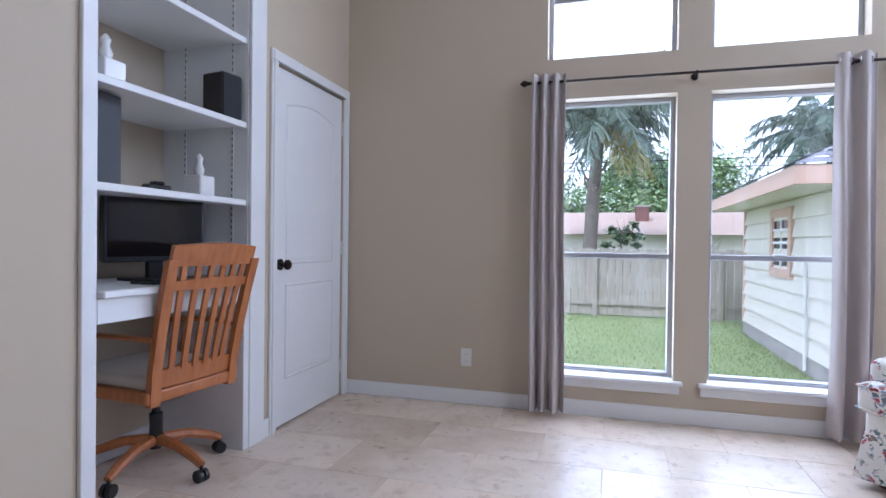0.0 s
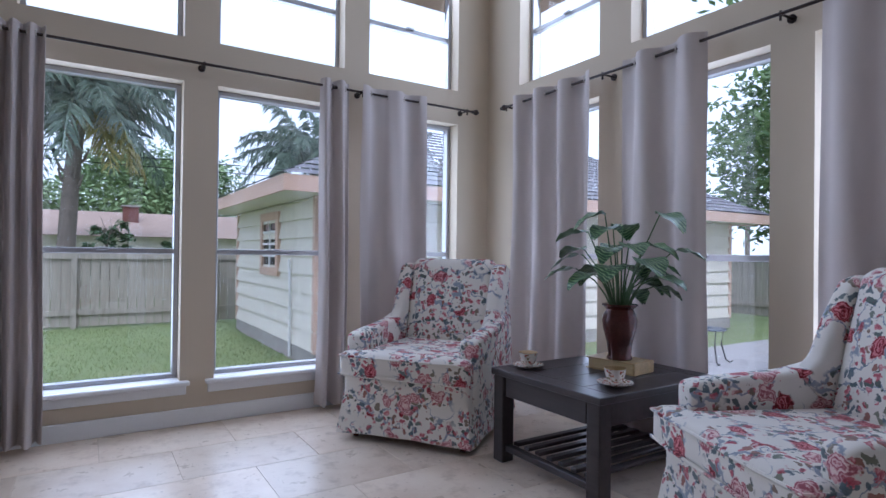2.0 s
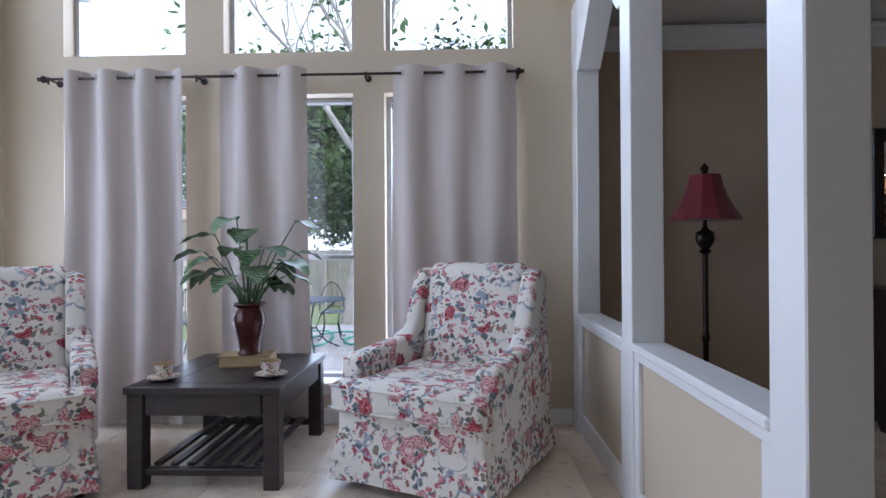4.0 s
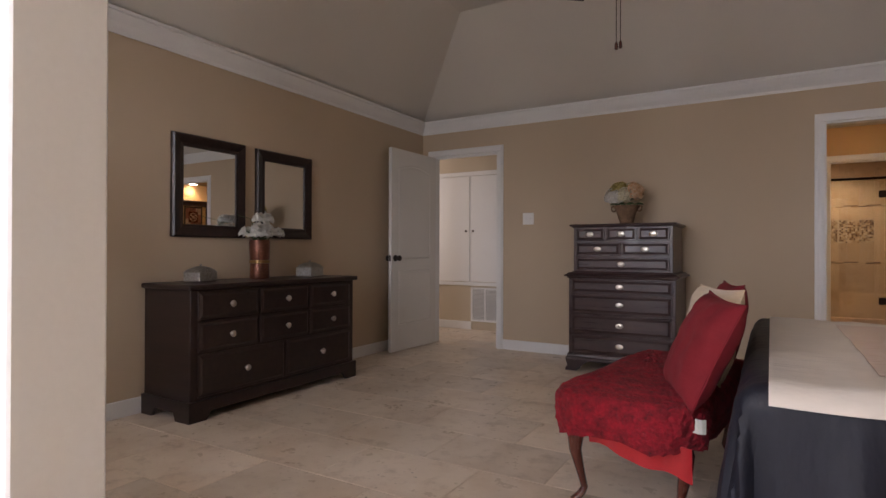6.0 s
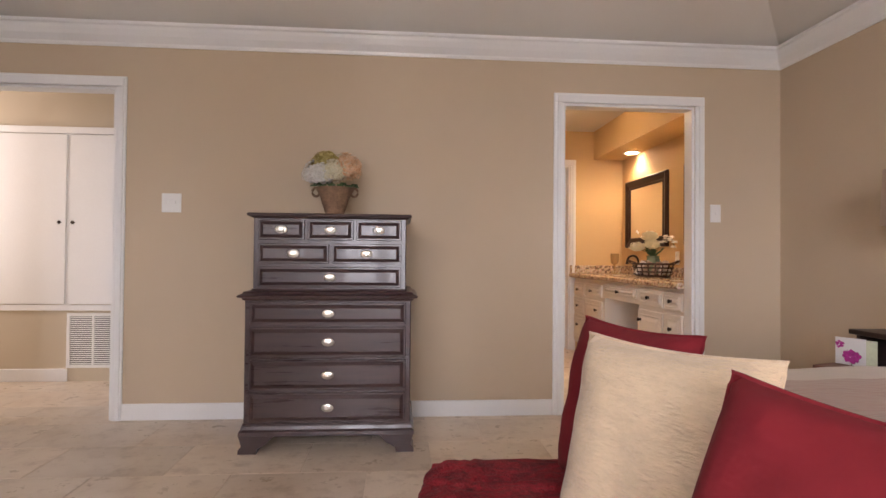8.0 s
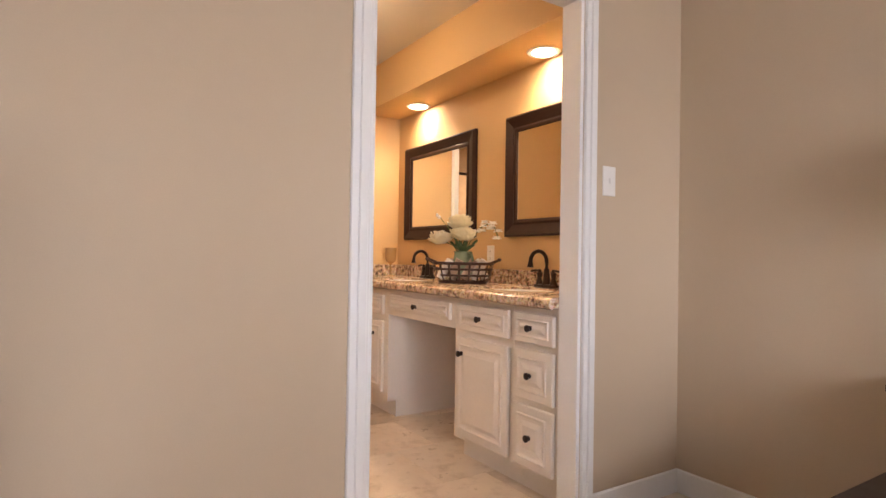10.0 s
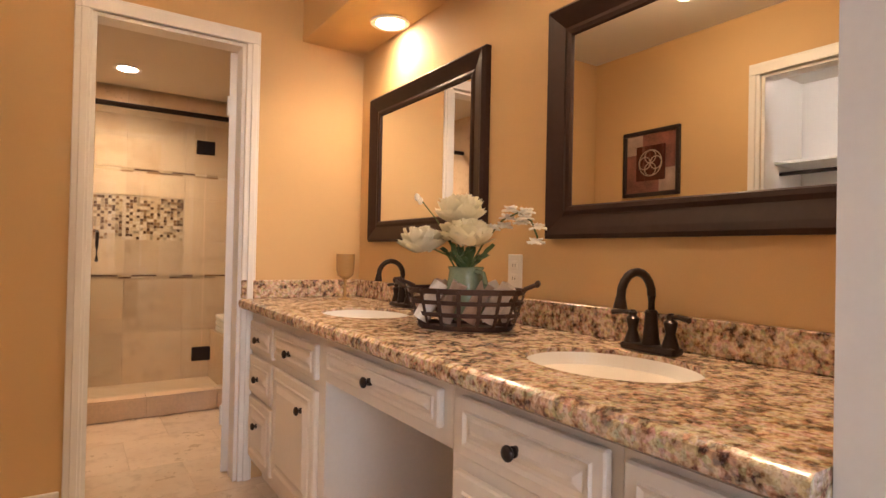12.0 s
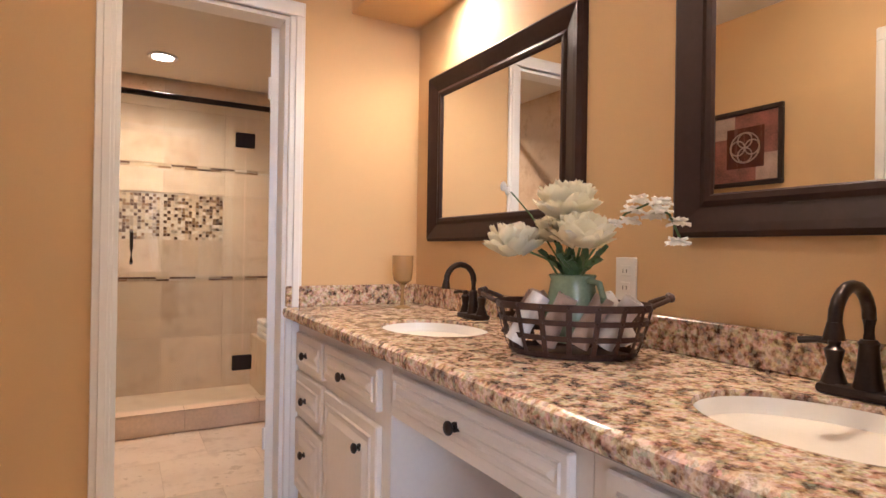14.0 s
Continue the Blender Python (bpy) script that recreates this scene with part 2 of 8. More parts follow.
def leafy(name, dark, light, rough=0.5, scale=6.0, thin=0.0):
    m, nt, b = node_mat(name, rough)
    geo = nt.nodes.new("ShaderNodeNewGeometry")
    v = coords(nt)
    f = calc(nt, "ADD", calc(nt, "MULTIPLY", geo.outputs["Random Per Island"], 0.6), calc(nt, "MULTIPLY", noise_of(nt, v, scale, 4), 0.5))
    col = ramp(nt, f, [(0.2, dark), (0.85, light)])
    nt.links.new(col, b.inputs["Base Color"])
    if thin:
        # light passes through the thin blade
        tl, mx = nt.nodes.new("ShaderNodeBsdfTranslucent"), nt.nodes.new("ShaderNodeMixShader")
        mx.inputs[0].default_value = thin
        nt.links.new(col, tl.inputs[0])
        nt.links.new(b.outputs[0], mx.inputs[1])
        nt.links.new(tl.outputs[0], mx.inputs[2])
        nt.links.new(mx.outputs[0], nt.nodes["Material Output"].inputs[0])
    return m


M = {}
M["wall_paint"] = plain("beige_wall_paint", (0.56, 0.475, 0.355), 0.75, var=0.03, scale=1.2, grain=260, bumpy=0.10)
M["room_paint"] = plain("tan_wall_paint", (0.55, 0.435, 0.31), 0.75, var=0.035, scale=1.2, grain=260, bumpy=0.10)
M["bath_paint"] = plain("gold_wall_paint", (0.62, 0.415, 0.20), 0.7, var=0.035, scale=1.2, grain=260, bumpy=0.10)
M["ceiling"] = plain("ceiling_paint", (0.68, 0.64, 0.58), 0.85, var=0.03, scale=1.0, grain=180, bumpy=0.12)
M["white"] = plain("white_trim_paint", (0.80, 0.80, 0.79), 0.38, var=0.025, scale=2, grain=90, bumpy=0.04)
M["door_white"] = plain("white_door_paint", (0.74, 0.72, 0.68), 0.42, var=0.03, scale=2, grain=90, bumpy=0.05)
M["alu"] = plain("window_aluminium", (0.42, 0.42, 0.43), 0.4, 0.6, var=0.06, scale=4, grain=200)
M["trav"] = travertine("travertine_tile", (0.78, 0.66, 0.53), (0.64, 0.50, 0.37), (0.30, 0.19, 0.11))
M["shower_trav"] = travertine("shower_travertine", (0.70, 0.54, 0.37), (0.60, 0.43, 0.28), (0.36, 0.22, 0.12), 0.6)
M["grout"] = plain("tile_grout", (0.66, 0.55, 0.43), 0.9, var=0.1, scale=6)
M["granite"] = granite("brown_granite")
M["floral"] = floral("floral_chintz")
M["espresso"] = wood("espresso_wood", (0.012, 0.006, 0.005), (0.034, 0.018, 0.014), 0.36, "y")
M["frame_dark"] = plain("dark_bronze_frame", (0.030, 0.014, 0.011), 0.45, 0.0, var=0.25, scale=6, grain=50)
M["frame_dark"].node_tree.nodes["Principled BSDF"].inputs["Specular IOR Level"].default_value = 0.22
M["chest_wood"] = wood("dark_cherry_wood", (0.030, 0.014, 0.014), (0.065, 0.034, 0.032), 0.30, "x", coat=0.2)
M["table_wood"] = wood("worn_black_wood", (0.016, 0.011, 0.012), (0.045, 0.033, 0.033), 0.36, "y")
M["oak"] = wood("honey_oak", (0.33, 0.10, 0.025), (0.52, 0.20, 0.065), 0.35, "z")
M["mahogany"] = wood("mahogany", (0.05, 0.012, 0.008), (0.12, 0.03, 0.018), 0.25, "z", coat=0.3)
M["curtain"] = cloth("taupe_curtain", (0.63, 0.57, 0.54), 0.8, 0.04, 2.0, 300, 0.12, 0.0)
_nt = M["curtain"].node_tree
_tl, _mx = _nt.nodes.new("ShaderNodeBsdfTranslucent"), _nt.nodes.new("ShaderNodeMixShader")
_tl.inputs[0].default_value, _mx.inputs[0].default_value = (0.56, 0.50, 0.47, 1), 0.22
_nt.links.new(_nt.nodes["Principled BSDF"].outputs[0], _mx.inputs[1])
_nt.links.new(_tl.outputs[0], _mx.inputs[2])
_nt.links.new(_mx.outputs[0], _nt.nodes["Material Output"].inputs[0])
M["bronze"] = plain("oil_rubbed_bronze", (0.035, 0.024, 0.020), 0.34, 0.7, var=0.25, scale=9, grain=200)
M["black"] = plain("black_plastic", (0.012, 0.012, 0.013), 0.35, var=0.1)
M["red_fur"] = cloth("red_plush", (0.24, 0.006, 0.014), 0.95, 0.6, 22, 70, 1.0, 0.0, 0.015)
M["red_cloth"] = cloth("red_cotton", (0.19, 0.006, 0.012), 0.9, 0.10, 6, 16, 0.35, 0.0, 0.012)
M["red_satin"] = cloth("red_satin_lining", (0.45, 0.02, 0.025), 0.35, 0.10, 4, 100, 0.1, 0.1)
M["cream_knit"] = cloth("cream_chenille", (0.62, 0.48, 0.32), 0.95, 0.10, 20, 60, 0.9, 0.3, 0.006, (1, 1, 3))
M["navy"] = cloth("navy_taffeta", (0.011, 0.012, 0.020), 0.55, 0.2, 5, 11, 0.5, 0.0, 0.014, (2, 2, 0.7))
M["navy"].node_tree.nodes["Principled BSDF"].inputs["Specular IOR Level"].default_value = 0.3
M["white_satin"] = cloth("ivory_satin", (0.60, 0.54, 0.47), 0.45, 0.05, 4, 9, 0.45, 0.1, 0.014, (1, 2.2, 1))
M["mauve"] = cloth("mauve_satin", (0.42, 0.29, 0.24), 0.33, 0.06, 7, 13, 0.6, 0.1, 0.014, (1, 3.0, 1))
M["nickel"] = plain("brushed_nickel", (0.62, 0.58, 0.52), 0.3, 0.9, var=0.08, scale=40)
M["steel_box"] = plain("hammered_silver", (0.38, 0.36, 0.33), 0.38, 0.85, var=0.3, scale=60, grain=90, bumpy=0.8, dist=0.004)
M["mirror"], _, _b = node_mat("mirror_silver", 0.0, 1.0)
_b.inputs["Base Color"].default_value = (0.86, 0.87, 0.86, 1)
M["glass"] = glass("window_glass", (0.97, 0.98, 0.98))
M["shower_glass"] = glass("shower_glass", (0.93, 0.96, 0.95))
M["cabinet"] = plain("antique_white_paint", (0.72, 0.66, 0.58), 0.4, var=0.04, scale=3, grain=60, bumpy=0.05)
M["ceramic"] = plain("white_ceramic", (0.82, 0.81, 0.78), 0.08, var=0.02)
M["switch"] = plain("white_plastic", (0.78, 0.77, 0.74), 0.35, var=0.02)
M["bulb"] = glow("lamp_glow", (1.0, 0.86, 0.62), 9.0)
M["globe"] = glow("globe_glow", (1.0, 0.93, 0.82), 7.0)

# ---- building helpers ----
def box(bm, x0, y0, z0, x1, y1, z1, bevel=0.0, seg=1):
    lo = Vector((min(x0, x1), min(y0, y1), min(z0, z1)))
    hi = Vector((max(x0, x1), max(y0, y1), max(z0, z1)))
    made = bmesh.ops.create_cube(bm, size=1.0, matrix=Matrix.LocRotScale((lo + hi) / 2, None, hi - lo))
    if bevel:
        edges = {e for v in made["verts"] for e in v.link_edges}
        bmesh.ops.bevel(bm, geom=list(edges), offset=min(bevel, min(hi - lo) * 0.45), segments=seg, affect="EDGES", profile=0.5)
    return bm


def cyl(bm, p0, p1, r0, r1=None, seg=12):
    p0, p1 = Vector(p0), Vector(p1)
    r1 = r0 if r1 is None else r1
    turn = (p1 - p0).to_track_quat("Z", "Y").to_matrix().to_4x4()
    bmesh.ops.create_cone(bm, cap_ends=True, segments=seg, radius1=r0, radius2=r1, depth=(p1 - p0).length,
                          matrix=Matrix.Translation((p0 + p1) / 2) @ turn)
    return bm


def ball(bm, c, rx, ry=None, rz=None, u=16, v=10, turn=None):
    ry, rz = ry or rx, rz or rx
    m = Matrix.Translation(c) @ (turn or Matrix()) @ Matrix.Diagonal((rx, ry, rz, 1))
    bmesh.ops.create_uvsphere(bm, u_segments=u, v_segments=v, radius=1, matrix=m)
    return bm


def lathe(bm, profile, c=(0, 0, 0), seg=20, lobes=0, depth=0.0, square=False):
    """Turn a profile of (radius, height) about the z axis."""
    rings = []
    for r, z in profile:
        ring = []
        for i in range(seg):
            a = 2 * math.pi * i / seg
            k = r * (1 + depth * math.cos(lobes * a)) if lobes else r
            ring.append(bm.verts.new((c[0] + k * math.cos(a), c[1] + k * math.sin(a), c[2] + z)))
        rings.append(ring)
    for lo, hi in zip(rings, rings[1:]):
        for i in range(seg):
            j = (i + 1) % seg
            bm.faces.new((lo[i], lo[j], hi[j], hi[i]))
    if profile[0][0] > 0.0005:
        bm.faces.new(list(reversed(rings[0])))
    if profile[-1][0] > 0.0005:
        bm.faces.new(rings[-1])
    return bm


def tube(bm, pts, r, seg=8, taper=None):
    """A bent round bar through the points."""
    pts = [Vector(p) for p in pts]
    rings = []
    for i, p in enumerate(pts):
        way = (pts[min(i + 1, len(pts) - 1)] - pts[max(i - 1, 0)]).normalized()
        side = way.cross(Vector((0.013, 0.021, 1.0))).normalized()
        if side.length < 0.5:
            side = Vector((1, 0, 0))
        up = side.cross(way)
        k = r if taper is None else r + (taper - r) * i / (len(pts) - 1)
        rings.append([bm.verts.new(p + k * (math.cos(2 * math.pi * j / seg) * side + math.sin(2 * math.pi * j / seg) * up)) for j in range(seg)])
    for lo, hi in zip(rings, rings[1:]):
        for i in range(seg):
            j = (i + 1) % seg
            bm.faces.new((lo[i], lo[j], hi[j], hi[i]))
    bm.faces.new(list(reversed(rings[0])))
    bm.faces.new(rings[-1])
    return bm


def sheet(bm, nu, nv, f, thick=0.0):
    """A curved sheet: f(u, v) gives the place for u, v from 0 to 1."""
    vs = [[bm.verts.new(f(i / nu, j / nv)) for j in range(nv + 1)] for i in range(nu + 1)]
    faces = [bm.faces.new((vs[i][j], vs[i + 1][j], vs[i + 1][j + 1], vs[i][j + 1])) for i in range(nu) for j in range(nv)]
    if thick:
        bmesh.ops.recalc_face_normals(bm, faces=faces)
        bmesh.ops.solidify(bm, geom=faces, thickness=thick)
    return bm


def extrude(bm, outline, axis, a0, a1):
    """A flat outline of (u, v) pulled along an axis: x uses (y, z), y uses (x, z), z uses (x, y)."""
    def place(u, v, a):
        return {"x": (a, u, v), "y": (u, a, v), "z": (u, v, a)}[axis]
    lo = [bm.verts.new(place(u, v, a0)) for u, v in outline]
    hi = [bm.verts.new(place(u, v, a1)) for u, v in outline]
    n = len(outline)
    bm.faces.new(lo), bm.faces.new(list(reversed(hi)))
    for i in range(n):
        bm.faces.new((lo[i], hi[i], hi[(i + 1) % n], lo[(i + 1) % n]))
    return bm


def finish(name, bm, material, smooth=False):
    bmesh.ops.recalc_face_normals(bm, faces=bm.faces)
    me = bpy.data.meshes.new(name)
    bm.to_mesh(me)
    bm.free()
    me.materials.append(M[material] if isinstance(material, str) else material)
    if smooth:
        for p in me.polygons:
            p.use_smooth = True
        try:
            me.set_sharp_from_angle(angle=radians(40))
        except AttributeError:
            pass
    return me


def part(name, bm, material, parent, label="", smooth=False, at=None):
    ob = new(name, finish(name, bm, material, smooth))
    if at is not None:
        ob.matrix_basis = at
    if parent:
        ob.parent = parent
    return tagged(ob, label)


def thing(name, label, category, at=(0, 0, 0), turn=0.0, group=""):
    ob = new(name)
    ob.empty_display_size = 0.1
    ob.matrix_basis = pose(*at, 0, 0, turn)
    return tagged(ob, label, category, group)


def solo(name, bm, material, label, category, at=None, smooth=False, group=""):
    ob = part(name, bm, material, None, "", smooth, at)
    return tagged(ob, label, category, group)


def struct(name, bm, material, label="", smooth=False):
    return tagged(part(name, bm, material, None, "", smooth), label, kind="structure")


def B():
    return bmesh.new()


def cells(a0, a1, z0, z1, holes):
    """The rectangles of a wall that are left round its openings (a0, a1, z0, z1)."""
    xs = sorted({a0, a1, *[h[0] for h in holes], *[h[1] for h in holes]})
    xs = [x for x in xs if a0 <= x <= a1]
    for l, r in zip(xs, xs[1:]):
        spans = sorted((h[2], h[3]) for h in holes if h[0] < (l + r) / 2 < h[1])
        z = z0
        for lo, hi in spans:
            if lo > z + 1e-6:
                yield l, r, z, lo
            z = max(z, hi)
        if z < z1 - 1e-6:
            yield l, r, z, z1


def wall(name, axis, face, back, a0, a1, z0, z1, holes, material, label):
    bm = B()
    for l, r, lo, hi in cells(a0, a1, z0, z1, holes):
        if axis == "x":      # runs along x, its faces are at y = face and y = back
            box(bm, l, face, lo, r, back, hi)
        else:
            box(bm, face, l, lo, back, r, hi)
    bmesh.ops.remove_doubles(bm, verts=bm.verts, dist=1e-5)
    return struct(name, bm, material, label)

# ---- the plan ----
YA, XB, XD = 2.93, 3.25, -1.03          # sunroom: window walls and desk wall
YP0, YP1 = -0.482, -0.597                # partition between sunroom and bedroom
XE, YC, XW = 3.50, -5.35, -1.64         # bedroom: dresser wall, chest wall, headboard wall
YC2, YG, XV, XR = -5.45, -7.85, -1.585, 0.22   # bathroom
YS, YSB = -9.20, -10.0                  # shower front and back
HS, HC = 3.55, 2.40                     # heights: sunroom, bathroom
WIN_A = [(0.340, 1.10), (1.283, 2.066), (2.243, 2.970)]
WIN_B = [(1.815, 2.561), (0.807, 1.583), (-0.139, 0.623)]
LOW, UP = (0.25, 1.955), (2.205, 3.15)
D1, D2 = (2.590, 3.36), (-1.048, -0.168)  # door openings in the chest wall
SD = (-0.99, -0.385)                     # doorway to the shower
DD = (2.055, 2.86)                       # closed door in the desk wall
NI = (0.925, 1.81)                      # desk niche

holes = [(a, b, *z) for a, b in WIN_A for z in (LOW, UP)]
wall("wall_north", "x", YA, YA + 0.20, XD - 0.6, XB + 0.2, -0.3, HS, holes, "wall_paint", "pale beige painted wall with tall windows in two tiers")
holes = [(a, b, *z) for a, b in WIN_B for z in (LOW, UP)]
wall("wall_east", "y", XB, XB + 0.20, YP0 - 0.06, YA, -0.3, HS, holes, "wall_paint", "pale beige painted wall with tall windows in two tiers")
wall("wall_desk", "y", XD, XD - 0.10, YP1, YA, 0, HS, [(*NI, 0, 2.9), (*DD, 0, 2.03)], "wall_paint", "pale beige painted wall with a desk niche and door")
bm = B()
box(bm, XD - 0.52, 0.8, 0, XD - 0.58, 2.93, HS)
box(bm, XD - 0.10, NI[0] - 0.06, 0, XD - 0.52, NI[0], 2.95)
struct("wall_niche_back", bm, "wall_paint", "beige painted back of the desk niche")
wall("wall_bedroom_east", "y", XE, XE + 0.12, YC2, YP0 - 0.06, 0, 3.1, [], "room_paint", "tan painted bedroom wall")
wall("wall_south", "x", YC, YC - 0.05, XW - 0.1, XE, 0, 3.1, [(*D1, 0, 2.012), (*D2, 0, 1.998)], "room_paint", "tan painted bedroom wall with two doorways")
wall("wall_bath_north", "x", YC - 0.05, YC2, XW - 0.1, 2.2, 0, 3.1, [(*D2, 0, 1.998)], "bath_paint", "golden painted back of the doorway wall")
wall("wall_hall_north", "x", YC - 0.05, YC2, 2.2, XE, 0, 3.1, [(*D1, 0, 2.012)], "room_paint", "tan painted hall side of the doorway wall")
wall("wall_west", "y", XW, XW - 0.12, YC2 + 0.1, YP0 + 0.0, 0, 3.1, [], "room_paint", "tan painted headboard wall")
wall("wall_nook_south", "x", YP0, YP1, XW - 0.1, XD, 0, HS, [], "wall_paint", "beige wall that closes the sunroom")
# bathroom, shower, closet and hall
wall("wall_bath_west", "y", XV, XV - 0.1, YSB - 0.1, YC2, 0, HC, [], "bath_paint", "golden painted wall behind the vanity")
wall("wall_bath_south", "x", YG, YG - 0.10, XV, XR + 0.1, 0, HC, [(*SD, 0, 2.02)], "bath_paint", "golden painted wall with the shower doorway")
CL = (-6.72, -5.90)
wall("wall_bath_east", "y", XR, XR + 0.1, YG, YC2, 0, HC, [(*CL, 0, 2.05)], "bath_paint", "golden painted wall with a closet doorway")
wall("wall_closet_back", "y", 1.75, 1.85, -7.3, YC2, 0, HC, [], "white", "white closet wall")
bm = B()
box(bm, XR + 0.1, -7.2, 0, 1.75, -7.3, HC)
struct("wall_closet_side", bm, "white", "white closet wall")
wall("wall_shower_east", "y", 0.05, 0.15, YSB - 0.1, YG - 0.1, 0, HC, [], "shower_trav", "travertine clad shower wall")
wall("wall_hall_south", "x", -6.45, -6.57, 2.0, 4.8, 0, HC, [], "wall_paint", "beige hall wall")
wall("wall_hall_east", "y", 4.70, 4.80, -6.45, YC2 - 0.1, 0, HC, [], "wall_paint", "beige hall wall")
wall("wall_hall_west", "y", 2.10, 2.0, -6.45, YC2, 0, HC, [], "wall_paint", "beige hall wall")
wall("wall_hall_north_east", "x", YC2 - 0.1, YC2, XE, 4.8, 0, HC, [], "wall_paint", "beige hall wall")

# ceilings
bm = B()
box(bm, XD - 0.6, YP0, HS, XB + 0.2, YA + 0.2, HS + 0.1)
struct("ceiling_sunroom", bm, "ceiling", "plain painted ceiling over the sunroom")
bm = B()
box(bm, XV - 0.1, YSB - 0.1, HC, 4.8, YC2, HC + 0.1)
struct("ceiling_bathroom", bm, "ceiling", "plain painted ceiling")
bm = B()
box(bm, XV, YSB, 2.275, 0.05, YG - 0.1, HC)
struct("ceiling_shower", bm, "ceiling", "plain painted lower ceiling over the shower room")
bm = B()
lo = [(XW, YC), (XE, YC), (XE, YP1), (XW, YP1)]
hi = [(-0.60, -4.26), (2.44, -4.26), (2.44, -1.75), (-0.60, -1.75)]
vl = [bm.verts.new((*p, 2.385)) for p in lo]
vh = [bm.verts.new((*p, 3.0)) for p in hi]
for i in range(4):
    bm.faces.new((vl[i], vl[(i + 1) % 4], vh[(i + 1) % 4], vh[i]))
bm.faces.new(vh)
bmesh.ops.recalc_face_normals(bm, faces=bm.faces)
bmesh.ops.solidify(bm, geom=bm.faces[:], thickness=-0.08)
struct("ceiling_bedroom", bm, "ceiling", "vaulted tray ceiling painted pale taupe")
bm = B()
box(bm, XV, YG, 2.092, -1.256, YC2, HC)
struct("soffit", bm, "bath_paint", "dropped soffit over the vanity")

# partition: half walls, posts and a header with clipped corners
POSTS = [(1.035, 1.165), (2.125, 2.255)]
BAYS = [(1.165, 2.125), (2.255, 3.12)]
bm = B()
box(bm, XD, YP0, 2.42, XB, YP1, HS)
struct("wall_partition_head", bm, "wall_paint", "beige wall above the partition openings")
for n, (l, r) in enumerate(BAYS):
    bm = B()
    box(bm, l, YP0 - 0.02, 0, r, YP1 + 0.02, 0.60)
    w = struct("half_wall_%d" % (n + 1), bm, "wall_paint", "beige half wall under a white rail")
    bm = B()
    box(bm, l, YP0 + 0.012, 0.635, r, YP1 - 0.012, 0.665, 0.006)
    box(bm, l, YP0 - 0.002, 0.60, r, YP1 + 0.002, 0.635, 0.004)
    struct("rail_trim_%d" % (n + 1), bm, "white", "white painted rail cap")
    bm = B()
    for y0, y1 in ((YP0 - 0.02, YP0 - 0.003), (YP1 + 0.02, YP1 + 0.003)):
        box(bm, l, y0, 0, r, y1, 0.11, 0.003)
        box(bm, l, y0, 0.11, l + 0.05, y1, 0.60, 0.002)
        box(bm, r - 0.05, y0, 0.11, r, y1, 0.60, 0.002)
    struct("trim_half_wall_%d" % (n + 1), bm, "white", "white painted baseboard and stiles")
    bm = B()
    c = 0.42
    for l2, r2 in ((l, r),):
        extrude(bm, [(l2, 2.42), (l2, 2.42 - 0.40), (l2 + 0.05, 2.42 - 0.40), (l2 + c, 2.36), (r2 - c, 2.36), (r2 - 0.05, 2.42 - 0.40), (r2, 2.42 - 0.40), (r2, 2.42)], "y", YP0 + 0.003, YP1 - 0.003)
    struct("trim_arch_%d" % (n + 1), bm, "white", "white header with clipped corners")
for n, (l, r) in enumerate(POSTS + [(3.12, XB)]):
    bm = B()
    box(bm, l, YP0 + 0.006, 0, r, YP1 - 0.006, 2.42, 0.004)
    struct("post_%d" % (n + 1), bm, "white", "white painted square post")
bm = B()
box(bm, XD, YP0 + 0.003, 2.30, 1.035, YP1 - 0.003, 2.42, 0.004)
struct("trim_opening", bm, "white", "white header over the wide opening")


# baseboards, casings and crown
def baseboard(name, runs, h=0.095):
    bm = B()
    for axis, face, sign, a0, a1 in runs:
        if axis == "x":
            box(bm, a0, face, 0, a1, face + sign * 0.014, h, 0.004)
        else:
            box(bm, face, a0, 0, face + sign * 0.014, a1, h, 0.004)
    return struct(name, bm, "white", "white painted baseboard")


baseboard("baseboard_sunroom", [("x", YA, -1, XD, XB), ("y", XB, -1, YP0 + 0.01, YA), ("y", XD, 1, YP0, NI[0] - 0.07), ("y", XD - 0.52, 1, NI[0], NI[1] + 0.4)])
baseboard("baseboard_bedroom", [("y", XE, -1, YC, YP1), ("x", YC, 1, D2[1] + 0.062, D1[0] - 0.06), ("x", YC, 1, XW, D2[0] - 0.06), ("y", XW, 1, YC, YP1)], 0.10)
baseboard("baseboard_bath", [("x", YG, 1, SD[1] + 0.07, XR), ("y", XR, -1, YG, CL[0] - 0.07)], 0.10)
baseboard("baseboard_hall", [("x", -6.45, 1, 3.46, 4.7), ("x", -6.45, 1, 2.1, 3.1)], 0.10)


def casing_x(name, a0, a1, top, face, sign, w=0.062, jamb=None):
    """White casing round an opening in a wall that runs along x."""
    bm = B()
    for l, r, lo, hi in ((a0 - w, a0, 0, top), (a1, a1 + w, 0, top), (a0 - w, a1 + w, top, top + w)):
        box(bm, l, face, lo, r, face + sign * 0.016, hi, 0.003)
        box(bm, l + 0.012, face, lo, r - 0.022, face + sign * 0.024, hi - (0.012 if lo == top else 0), 0.003)
    if jamb is not None:
        box(bm, a0, face - sign * 0.001, 0, a0 + 0.016, jamb, top)
        box(bm, a1 - 0.016, face - sign * 0.001, 0, a1, jamb, top)
        box(bm, a0 + 0.016, face - sign * 0.001, top - 0.016, a1 - 0.016, jamb, top)
    return struct(name, bm, "white", "white painted door casing")


